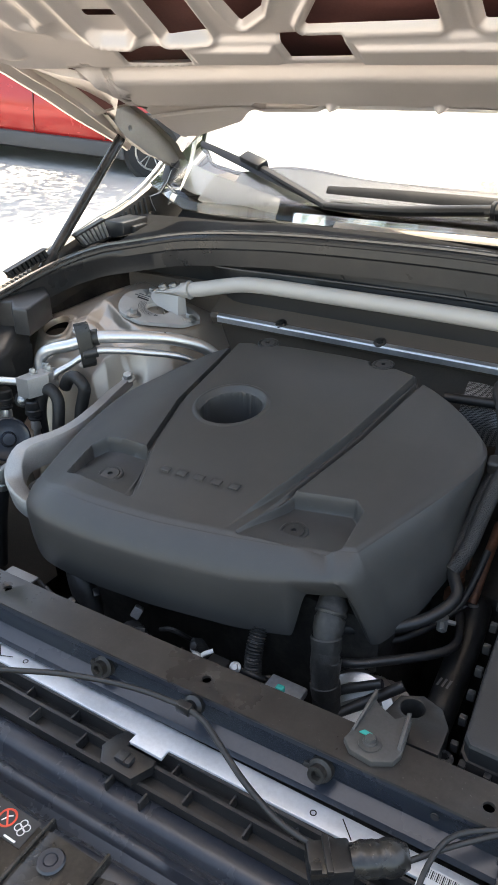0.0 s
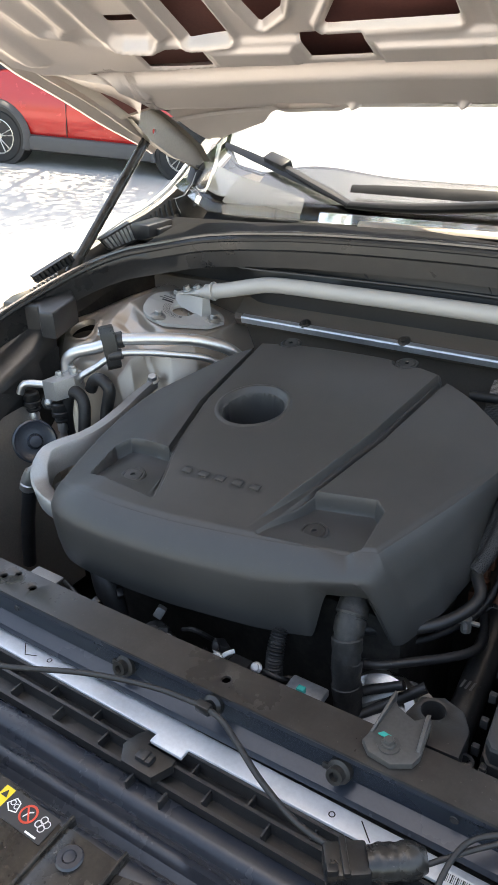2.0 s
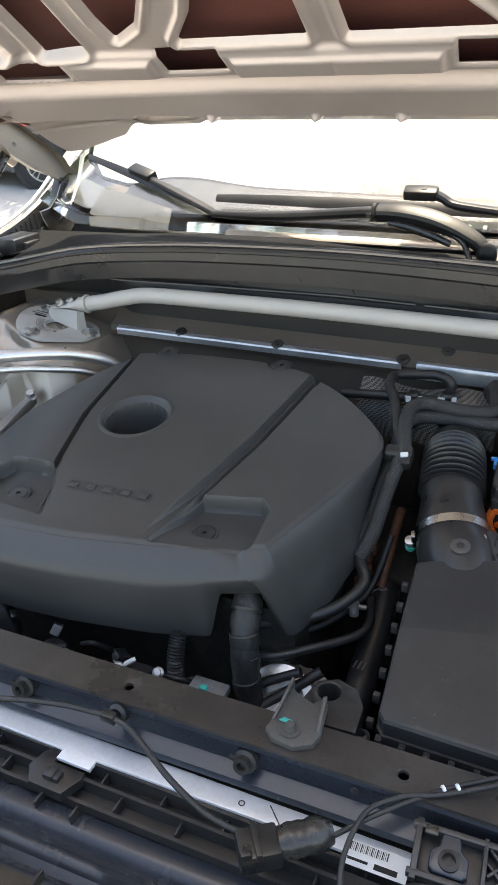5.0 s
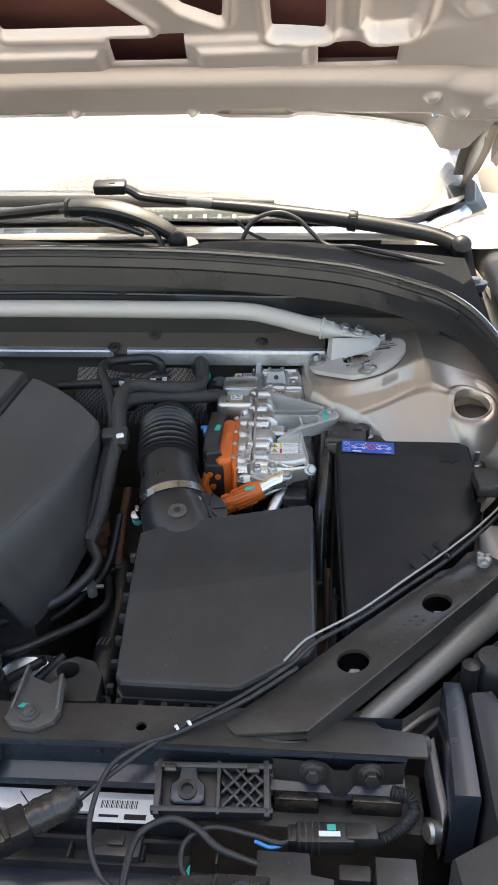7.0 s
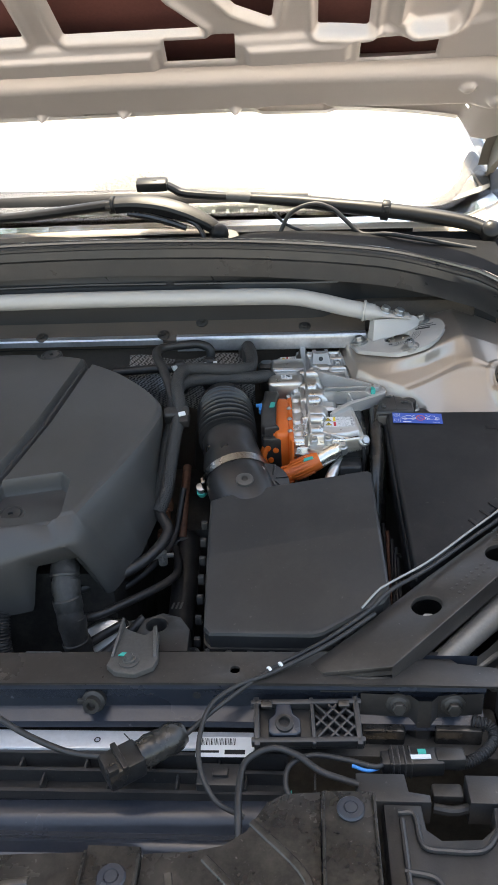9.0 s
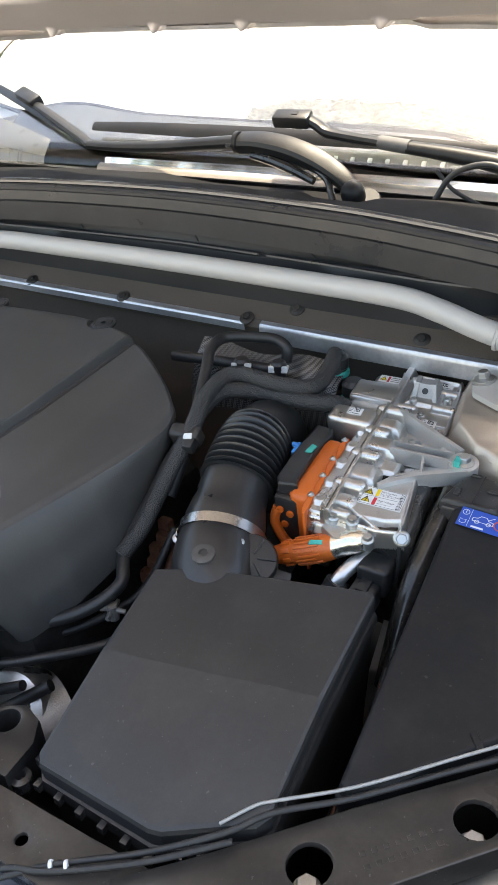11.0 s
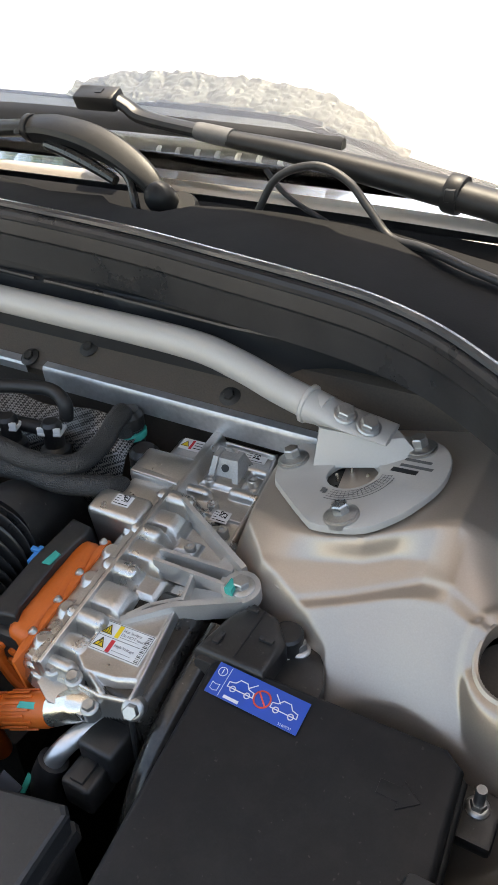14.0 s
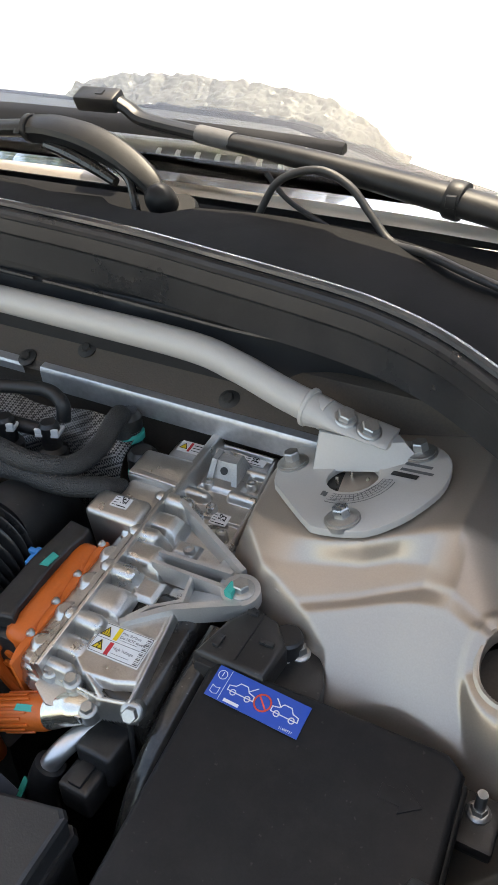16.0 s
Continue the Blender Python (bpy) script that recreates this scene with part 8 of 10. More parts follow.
for x, y, z in ((-0.706, 0.408, 0.902), (-0.622, 0.402, 0.902)):
    cp = thing("service_valve", (x, y, z - 0.06), "service valve with a black screw cap", "valve", "service valves")
    bm = bmesh.new()
    lathe(bm, [(0.0125, -0.014), (0.0165, -0.012), (0.0165, -0.004), (0.0145, -0.002), (0.0155, 0.000), (0.0150, 0.012), (0.0125, 0.015), (0.004, 0.016)], Matrix.Translation((x, y, z)), 14)
    part("cap", bm, PLASTIC, cp)
    bm = bmesh.new()
    lathe(bm, [(0.012, -0.024), (0.0135, -0.020), (0.011, -0.018), (0.0108, -0.014)], Matrix.Translation((x, y, z)), 14)
    part("collar", bm, RUBBER, cp)
    bm = bmesh.new()
    lathe(bm, [(0.007, -0.075), (0.007, -0.045), (0.010, -0.042), (0.010, -0.030), (0.008, -0.026), (0.008, -0.022)], Matrix.Translation((x, y, z)), 14)
    part("stem", bm, ALU, cp)
sw = thing("pressure_switch", (-0.655, 0.41, 0.87), "round black pressure switch with a plated face", "pressure switch")
bm = bmesh.new()
lathe(bm, [(0.014, -0.020), (0.0155, -0.016), (0.0155, 0.0), (0.013, 0.003), (0.0105, 0.001)], frame_at((-0.652, 0.405, 0.908), (0.55, -0.75, 0.35)), 20)
part("housing", bm, PLASTIC, sw)
bm = bmesh.new()
lathe(bm, [(0.0100, 0.001), (0.0085, 0.006), (0.004, 0.009)], frame_at((-0.652, 0.405, 0.908), (0.55, -0.75, 0.35)), 20)
part("plated_face", bm, ZINC, sw, "bright plated face")
hose("rubber_hose", [(-0.622, 0.415, 0.84), (-0.618, 0.412, 0.885), (-0.606, 0.412, 0.925), (-0.588, 0.414, 0.940), (-0.570, 0.414, 0.922), (-0.566, 0.404, 0.88), (-0.575, 0.400, 0.83)], 0.0112, RUBBER, "black rubber hose bent in a bow")
hose("rubber_hose", [(-0.580, 0.445, 0.935), (-0.566, 0.443, 0.955), (-0.545, 0.440, 0.962), (-0.528, 0.440, 0.947), (-0.535, 0.440, 0.920), (-0.540, 0.436, 0.895), (-0.545, 0.43, 0.84)], 0.0112, RUBBER, "black rubber hose bent in a bow")
pump = thing("damper_disc", (-0.63, 0.34, 0.8), "round grey steel disc on a bracket", "disc")
bm = bmesh.new()
m = frame_at((-0.585, 0.305, 0.888), (0.80, -0.45, 0.38))
lathe(bm, [(0.024, -0.014), (0.034, -0.012), (0.038, -0.004), (0.038, 0.003), (0.035, 0.006), (0.030, 0.003), (0.014, 0.003), (0.012, 0.007), (0.010, 0.012), (0.004, 0.012)], m, 36)
part("disc", bm, DEFLECT, pump)
bm = bmesh.new()
lathe(bm, [(0.026, -0.05), (0.026, -0.012)], m, 20)
part("motor", bm, CASTG, pump)
am = thing("engine_mount_arm", (-0.47, 0.3, 0.8), "cast grey aluminium engine mount arm beside the cover", "engine mount")
bm = bmesh.new()
ap = spline([(-0.516, 0.545, 0.931), (-0.497, 0.475, 0.932), (-0.479, 0.415, 0.932), (-0.463, 0.350, 0.933), (-0.464, 0.305, 0.932), (-0.476, 0.272, 0.931), (-0.482, 0.245, 0.927), (-0.478, 0.224, 0.912), (-0.468, 0.212, 0.893), (-0.450, 0.209, 0.876), (-0.425, 0.214, 0.862)], 40)
rings = []
for i, p in enumerate(ap):
    d = ap[min(i + 1, 39)] - ap[max(i - 1, 0)]
    d /= np.linalg.norm(d)
    nrm = np.array((d[1], -d[0], 0.0))
    nrm /= np.linalg.norm(nrm)
    w = 0.008 + 0.003 * float(ss(0, 14, np.array(i))) + 0.003 * float(ss(18, 28, np.array(i)))
    h = 0.016 + 0.026 * float(ss(14, 26, np.array(i))) - 0.008 * float(ss(30, 39, np.array(i)))
    dn = np.array((0, 0, -1.0))
    rings.append([tuple(p - nrm * w * 0.8), tuple(p - nrm * w + dn * 0.004), tuple(p - nrm * w + dn * h), tuple(p + nrm * w * 0.6 + dn * h), tuple(p + nrm * w + dn * 0.004), tuple(p + nrm * w * 0.8)])
loft(bm, rings)
part("arm", bm, CASTG, am, smooth=50)
bm = bmesh.new()
box(bm, (-0.43, 0.30, 0.855), (0.05, 0.16, 0.06), None, 0.01)
part("rubber_core", bm, DARK, am)
bm = bmesh.new()
hexbolt(bm, (-0.512, 0.540, 0.931), (0.1, -0.3, 1), 0.009, 0.012, 1.4)
part("bolt", bm, ZINC, am)
hose("rubber_hose", [(-0.576, 0.27, 0.822), (-0.583, 0.27, 0.795), (-0.602, 0.27, 0.73), (-0.62, 0.27, 0.64)], 0.0125, RUBBER, "black rubber hose beside the wing")
bm = bmesh.new()
lathe(bm, [(0.013, -0.012), (0.0148, -0.010), (0.0148, 0.002), (0.013, 0.004), (0.013, 0.012), (0.008, 0.03)], frame_at((-0.577, 0.27, 0.824), (0.3, 0.05, 1)), 18)
solo("hose_ferrule", bm, ZINC, "crimped aluminium hose ferrule", "ferrule")
hose("aluminium_pipe", [(-0.570, 0.27, 0.842), (-0.565, 0.272, 0.853), (-0.550, 0.28, 0.862), (-0.53, 0.30, 0.860)], 0.0065, CASTG, "thin aluminium pipe beside the engine mount", "pipe")
bm = bmesh.new()
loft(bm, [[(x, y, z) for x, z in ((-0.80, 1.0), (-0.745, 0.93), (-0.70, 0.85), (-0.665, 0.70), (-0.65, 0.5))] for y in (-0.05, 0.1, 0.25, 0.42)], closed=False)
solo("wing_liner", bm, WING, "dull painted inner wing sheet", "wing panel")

# plastic edge trim along the wing, with vents and a stepped block
et = thing("wing_edge_trim", (-0.76, 0.45, 0.95), "black plastic wing edge trim with a stepped block and vents", "trim")
bm = bmesh.new()
plate(bm, [(-0.835, 0.505), (-0.832, 0.632), (-0.800, 0.622), (-0.700, 0.548), (-0.672, 0.462), (-0.705, 0.458), (-0.738, 0.484), (-0.765, 0.474), (-0.82, 0.47)], 0.05, zf=lambda x, y: 1.062 + 0.05 * (y - 0.5), bevel=0.006, segs=3)
part("stepped_block", bm, PLASTIC2, et)
bm = bmesh.new()
plate(bm, [(-0.80, 0.53), (-0.745, 0.523), (-0.712, 0.44), (-0.716, 0.374), (-0.712, 0.33), (-0.71, 0.10), (-0.82, 0.10), (-0.83, 0.50)], 0.06, zf=lambda x, y: 0.995 + 0.40 * (y - 0.46) + 0.35 * max(0, -0.74 - x), bevel=0.012, segs=3)
part("shelf", bm, PLASTIC2, et)
bm = bmesh.new()
loft(bm, [[(x, y, z + 0.3 * (y - 0.46)) for x, z in ((-0.714, 0.965), (-0.718, 0.93), (-0.728, 0.86), (-0.73, 0.75))] for y in (0.10, 0.2, 0.35, 0.50)], closed=False)
part("side_wall", bm, PLASTIC, et)
bm = bmesh.new()
loft(bm, [[(x, y, zt(y) + dz) for x, dz in ((-0.775, -0.050), (-0.785, -0.016), (-0.815, -0.010), (-0.83, -0.018))] for y in (0.35, 0.5, 0.65, 0.8, 0.92)], closed=False)
part("strip", bm, PLASTIC, et)


def vent(x, corners, count, slat_mat, solid):
    """Louvred panel on the plane x, with corners low-front, high-front, high-back and low-back as (y, z)."""
    a, b, c, d = (np.array(p) for p in corners)
    side = lambda t, u: tuple((a + (d - a) * t) * (1 - u) + (b + (c - b) * t) * u)
    mx = Matrix(((0, 0, 1, x), (1, 0, 0, 0), (0, 1, 0, 0), (0, 0, 0, 1)))
    bm = bmesh.new()
    plate(bm, [side(0, 0), side(1, 0), side(1, 1), side(0, 1)], 0.004, mx @ Matrix.Translation((0, 0, -0.010)), bevel=0)
    part("vent_back", bm, DARK, et)
    for k in range(count):
        t0, t1 = (k + 0.5 * (1 - solid)) / count, (k + 0.5 * (1 + solid)) / count
        bm = bmesh.new()
        plate(bm, [side(t0, 0), side(t1, 0), side(t1, 1), side(t0, 1)], 0.012, mx, bevel=0.0008)
        part("vent_slat", bm, slat_mat, et)
    for u0, u1 in ((-0.10, 0.04), (0.96, 1.10)):
        bm = bmesh.new()
        plate(bm, [side(-0.03, u0), side(1.03, u0), side(1.03, u1), side(-0.03, u1)], 0.013, mx @ Matrix.Translation((0, 0, 0.001)), bevel=0.001)
        part("vent_frame", bm, PLASTIC2, et)


# first vent: pale grey slats carry the sky's reflection in their colour
vent(-0.757, [(0.719, 1.115), (0.697, 1.139), (0.782, 1.156), (0.796, 1.119)], 7, CASTG, 0.68)
vent(-0.770, [(0.525, 1.091), (0.517, 1.104), (0.619, 1.126), (0.628, 1.110)], 9, PLASTIC2, 0.66)
bm = bmesh.new()
box(bm, (-0.755, 0.850, 1.132), (0.055, 0.085, 0.036), None, 0.005)
box(bm, (-0.724, 0.855, 1.126), (0.014, 0.045, 0.026), None, 0.003)
part("latch_box", bm, PLASTIC2, et)
# upright inner wall of the wing end with its bright edge, a fin with a bent edge and the trim beside the glass
WL = [(0.60, 1.098), (0.66, 1.108), (0.752, 1.129), (0.832, 1.150), (0.887, 1.160), (0.940, 1.174), (0.993, 1.193), (1.040, 1.218), (1.075, 1.240), (1.12, 1.268)]
bm = bmesh.new()
loft(bm, [[(-0.80 + dx, y, z + dz) for y, z in WL] for dx, dz in ((-0.018, -0.003), (-0.010, 0.0), (-0.002, -0.004), (0.004, -0.020), (0.012, -0.05), (0.020, -0.10))], closed=False)
part("wing_wall", bm, PLASTIC, et, "dark upright trim of the wing end")
for k in range(7):
    y = 0.865 + 0.017 * k
    z = float(np.interp(y, [p[0] for p in WL], [p[1] for p in WL]))
    bm = bmesh.new()
    tube(bm, [(-0.797, y, z - 0.010), (-0.792, y, z - 0.035), (-0.784, y, z - 0.07)], 0.0032, 6, 2)
    part("wall_rib", bm, PLASTIC, et)
bm = bmesh.new()
tube(bm, [(-0.822, y, z + 0.002) for y, z in WL], 0.0042, 8, 4)
part("edge_bead", bm, STRIP, et, "bright edge of the wing")
bm = bmesh.new()
fin = [(1.055, 1.248), (1.019, 1.231), (1.001, 1.208), (0.971, 1.187), (0.935, 1.184), (0.941, 1.167), (0.952, 1.150), (0.97, 1.12), (1.06, 1.12)]
mx = Matrix(((0, 0, 1, -0.755), (1, 0, 0, 0), (0, 1, 0, 0), (0, 0, 0, 1)))
plate(bm, fin, 0.004, mx, bevel=0.001)
part("corner_fin", bm, PLASTIC, et)
bm = bmesh.new()
tube(bm, [(-0.753, y, z) for y, z in fin[1:7]], 0.0010, 6, 0)
part("fin_edge", bm, CASTG, et, "pale edge of the fin")
bm = bmesh.new()
loft(bm, [[(-0.806, 1.150, 1.272), (-0.783, 1.072, 1.228), (-0.742, 0.985, 1.176), (-0.728, 0.965, 1.160)], [(-0.795, 1.143, 1.280), (-0.765, 1.068, 1.238), (-0.728, 0.988, 1.186), (-0.716, 0.970, 1.172)], [(-0.770, 1.150, 1.276), (-0.738, 1.078, 1.236), (-0.712, 1.000, 1.190), (-0.704, 0.980, 1.176)]], closed=False)
part("screen_trim", bm, LIPSEAL, et, "glossy trim beside the windscreen")
# edge of the pillar trim, white in place of the highlight along it
bm = bmesh.new()
tube(bm, [(-0.772, 1.203, 1.312), (-0.766, 1.150, 1.279), (-0.735, 1.076, 1.237), (-0.719, 1.022, 1.206), (-0.708, 0.993, 1.189)], [0.006, 0.006, 0.0055, 0.0045, 0.003], 8, 6)
part("lip_highlight", bm, WHITE, et, "lip of the pillar trim, its highlight coloured white")

# cover at the lower corner of the glass; its grey stands in for sky sheen
bm = bmesh.new()
loft(bm, [[(-0.722, 0.975, 1.165), (-0.639, 0.955, 1.158), (-0.525, 0.962, 1.160), (-0.44, 0.958, 1.156)], [(-0.712, 0.997, 1.192), (-0.639, 0.971, 1.177), (-0.525, 0.981, 1.183), (-0.44, 0.972, 1.176)], [(-0.733, 1.076, 1.238), (-0.643, 1.046, 1.221), (-0.554, 1.026, 1.209), (-0.45, 0.998, 1.193)]], closed=False)
part("screen_corner", bm, CORNERP, body, "cover at the lower corner of the windscreen, sky sheen coloured grey")

# ---- diagonal brace, rail and crash structure at the wing with the fuse box ----
db = thing("diagonal_brace", (0.56, 0.16, 0.8), "black steel diagonal brace with two round holes", "brace")
DBO = [(0.395, 0.062), (0.408, 0.046), (0.482, 0.042), (0.60, 0.150), (0.712, 0.254), (0.715, 0.268), (0.690, 0.300), (0.676, 0.298), (0.655, 0.272), (0.640, 0.268), (0.54, 0.185), (0.452, 0.108)]
dz_ = lambda x, y: 0.862 + 0.19 * (x - 0.40)
bm = bmesh.new()
plate(bm, DBO, 0.006, zf=dz_, holes=[(0.530, 0.132, 0.0175), (0.628, 0.211, 0.0165)], bevel=0.0015)
part("plate", bm, BEAM, db)
bm = bmesh.new()
n_ = 10
loft(bm, [[(0.482 + (0.712 - 0.482) * k / n_, 0.042 + (0.254 - 0.042) * k / n_, dz_(0.482 + (0.712 - 0.482) * k / n_, 0) - d) for k in range(n_ + 1)] for d in (0.001, 0.028)], closed=False)
loft(bm, [[(0.408 + 0.074 * k / 4, 0.046 - 0.004 * k / 4, dz_(0.408 + 0.074 * k / 4, 0) - d) for k in range(5)] for d in (0.001, 0.012)], closed=False)
part("edge_flange", bm, BEAM, db)
for k in range(7):
    m = frame_at((0.566 + 0.0068 * k, 0.150 + 0.0062 * k, dz_(0.566 + 0.0068 * k, 0) - 0.0001), (-0.19, 0, 1), (0.74, 0.67, 0.13))
    for dy in (0.006, -0.005):
        bm = bmesh.new()
        box(bm, (0, dy, 0), (0.0045, 0.0045, 0.0009), m, 0.0003)
        part("stamped_mark", bm, BEAM, db)
bm = bmesh.new()
m = Matrix.Translation((0.690, 0.270, dz_(0.69, 0)))
lathe(bm, [(0.008, 0), (0.008, 0.006), (0.006, 0.008)], m, 14)
for r in (35, 125):
    box(bm, (0, 0, 0.010), (0.020, 0.006, 0.006), m @ pose(0, 0, 0, 0, 0, r), 0.001)
part("push_clip", bm, CASTG, db, "pale push-in clip")
for x, y in ((0.532, 0.130), (0.630, 0.208)):
    bm = bmesh.new()
    hexbolt(bm, (x, y - 0.006, dz_(x, y) - 0.022), (0, 0, 1), 0.009, 0.010, 1.3)
    part("bolt", bm, ZINC, db)
rail = thing("wing_rail", (0.62, 0.16, 0.75), "champagne painted tubular wing rail under the brace", "rail")
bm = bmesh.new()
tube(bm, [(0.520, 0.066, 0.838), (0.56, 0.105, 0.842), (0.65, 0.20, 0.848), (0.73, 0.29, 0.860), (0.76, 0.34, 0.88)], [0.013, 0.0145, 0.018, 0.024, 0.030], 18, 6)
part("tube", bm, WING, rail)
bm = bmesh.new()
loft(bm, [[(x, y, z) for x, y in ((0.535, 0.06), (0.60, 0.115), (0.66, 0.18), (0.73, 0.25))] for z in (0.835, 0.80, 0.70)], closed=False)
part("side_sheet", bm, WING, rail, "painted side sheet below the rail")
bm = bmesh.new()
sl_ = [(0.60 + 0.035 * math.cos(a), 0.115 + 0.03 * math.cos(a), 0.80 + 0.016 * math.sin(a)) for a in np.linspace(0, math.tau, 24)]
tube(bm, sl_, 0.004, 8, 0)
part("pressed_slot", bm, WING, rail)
bm = bmesh.new()
box(bm, (0.735, 0.315, 0.895), (0.07, 0.09, 0.05), pose(0, 0, 0), 0.014, 3)
part("end_block", bm, PRIMER, rail)
bm = bmesh.new()
box(bm, (0.735, 0.40, 0.955), (0.075, 0.05, 0.02), None, 0.005)
wb = thing("wing_bracket", (0.745, 0.37, 0.93), "black plastic bracket on the wing rail", "bracket")
part("foot", bm, PLASTIC, wb)
bm = bmesh.new()
box(bm, (0.76, 0.345, 0.94), (0.06, 0.10, 0.02), None, 0.006)
part("arm", bm, PLASTIC, wb)
bm = bmesh.new()
tube(bm, [(0.72, 0.26, 0.965), (0.735, 0.24, 0.965), (0.75, 0.25, 0.965), (0.752, 0.30, 0.968), (0.745, 0.34, 0.97), (0.725, 0.33, 0.968), (0.718, 0.28, 0.965), (0.72, 0.26, 0.965)], 0.004, 10, 6)
solo("striker_loop", bm, PLASTIC2, "dark looped handle on the wing", "loop")

cb = thing("beam_end_bracket", (0.50, 0.04, 0.7), "black welded bracket at the end of the support beam", "bracket")
bm = bmesh.new()
plate(bm, [(0.402, 0.076), (0.405, 0.034), (0.578, 0.036), (0.580, 0.050), (0.540, 0.092), (0.47, 0.10)], 0.006, Matrix.Translation((0, 0, 0.853)), bevel=0.0015)
part("top_plate", bm, BEAM, cb)
bm = bmesh.new()
tube(bm, [(0.415, 0.050, 0.855), (0.45, 0.043, 0.856), (0.49, 0.046, 0.855), (0.515, 0.062, 0.855)], 0.005, 8, 6)
part("weld_bead", bm, DARK, cb)
bm = bmesh.new()
loft(bm, [[(x, y, z) for x, y in ((0.448, 0.030), (0.500, 0.028), (0.508, 0.020), (0.522, 0.020), (0.530, 0.028), (0.578, 0.032))] for z in (0.850, 0.82, 0.74)], closed=False)
part("face_plate", bm, BEAM, cb)
bm = bmesh.new()
box(bm, (0.472, 0.018, 0.775), (0.046, 0.014, 0.080), None, 0.003)
box(bm, (0.552, 0.020, 0.775), (0.05, 0.014, 0.080), None, 0.003)
part("stiffener", bm, GLOSS, cb)
for x in (0.488, 0.546):
    bm = bmesh.new()
    lathe(bm, [(0.0135, 0), (0.0135, 0.002), (0.011, 0.003)], frame_at((x, 0.029, 0.836), (0, -1, 0.2)), 20)
    hexbolt(bm, (x, 0.027, 0.836), (0, -1, 0.2), 0.0075, 0.009, 1.4)
    part("bolt", bm, DARK, cb, "dark flange bolt")
# catch plate with lattice
cpl = thing("catch_plate", (0.39, 0.0, 0.80), "black plastic bumper catch plate with a lattice", "catch plate")
A = Vector((0.333, 0.022, 0.846))
cxv, cyv = Vector((0.112, 0.006, -0.002)), Vector((0.003, -0.046, -0.013))
mc = Matrix((cxv.normalized(), -cyv.normalized(), cxv.normalized().cross(-cyv.normalized()))).transposed().to_4x4()
mc.translation = A
W_, H_ = 0.112, 0.048
bm = bmesh.new()
plate(bm, [(0, 0), (W_, 0), (W_ + 0.002, -H_), (0.002, -H_)][::-1], 0.004, mc @ Matrix.Translation((0, 0, -0.010)), bevel=0.001)
part("base", bm, PLASTIC, cpl)
for a, b, w, h in (((0, -0.003), (W_, -0.003), 0.003, 0.004), ((0, -H_ + 0.003), (W_, -H_ + 0.003), 0.003, 0.004), ((0.003, 0), (0.003, -H_), 0.003, 0.004), ((W_ - 0.003, 0), (W_ - 0.003, -H_), 0.003, 0.004), ((0.062, 0), (0.062, -H_), 0.002, 0.0035)):
    bm = bmesh.new()
    a, b = Vector((*a, 0)), Vector((*b, 0))
    d = (b - a).normalized()
    box(bm, ((a + b) / 2)[:], (abs(b.x - a.x) + 2 * w, abs(b.y - a.y) + 2 * w, 0.012), mc @ Matrix.Translation((0, 0, -0.004)), 0.0012)
    part("frame_bar", bm, PLASTIC2, cpl)
for s in (1, -1):
    for k in range(-1, 4):
        p0 = Vector((0.066 + 0.0135 * k, -0.006 if s > 0 else -H_ + 0.006, 0))
        p1 = p0 + Vector((0.036, -s * (H_ - 0.012), 0))
        q0, q1 = p0, p1
        lo, hi = 0.065, W_ - 0.006
        t0 = max(0, (lo - p0.x) / 0.036)
        t1 = min(1, (hi - p0.x) / 0.036)
        if t1 - t0 < 0.15:
            continue
        q0, q1 = p0.lerp(p1, t0), p0.lerp(p1, t1)
        bm = bmesh.new()
        d = q1 - q0
        box(bm, (0, 0, 0), (d.length, 0.0026, 0.010), mc @ Matrix.Translation((q0 + q1) / 2 + Vector((0, 0, -0.004))) @ Matrix.Rotation(math.atan2(d.y, d.x), 4, "Z"), 0.0006)
        part("lattice_bar", bm, PLASTIC2, cpl)
bm = bmesh.new()
hs = [(0.015, -0.036), (0.020, -0.040), (0.044, -0.040), (0.049, -0.036), (0.049, -0.022), (0.042, -0.016), (0.040, -0.004), (0.024, -0.004), (0.022, -0.016), (0.015, -0.022)]
plate(bm, hs, 0.012, mc @ Matrix.Translation((0, 0, 0.001)), bevel=0.0025, segs=3)
part("socket", bm, DEFLECT, cpl, "bluish plastic socket")
bm = bmesh.new()
lathe(bm, [(0.0095, 0), (0.0095, 0.004), (0.006, 0.005), (0.005, -0.004)], mc @ Matrix.Translation((0.032, -0.028, 0.001)), 18)
part("bush", bm, DARK, cpl)
for x in (0.008, W_ - 0.022):
    bm = bmesh.new()
    box(bm, (x + 0.006, -0.007, 0.003), (0.012, 0.008, 0.004), mc, 0.001)
    part("tab", bm, GLOSS, cpl)

# ---- bracket that bolts to the beam ----
eb = thing("mount_bracket", (0.195, 0.07, 0.86), "dark folded steel bracket bolted to the support beam", "bracket")
bm = bmesh.new()
bo = [(0.165, 0.060), (0.163, 0.048), (0.176, 0.036), (0.204, 0.033), (0.226, 0.046), (0.230, 0.060), (0.224, 0.105), (0.219, 0.112), (0.205, 0.100), (0.182, 0.108), (0.170, 0.118)]
def eb_z(x, y):
    return 0.868 + 0.20 * max(0, y - 0.072)
slim = lambda p: (0.193 + (p[0] - 0.193) * 0.84, 0.055 + (p[1] - 0.055) * 0.86)
plate(bm, [slim(p) for p in bo], 0.007, zf=eb_z, bevel=0.0018)
part("plate", bm, BRACKETM, eb)
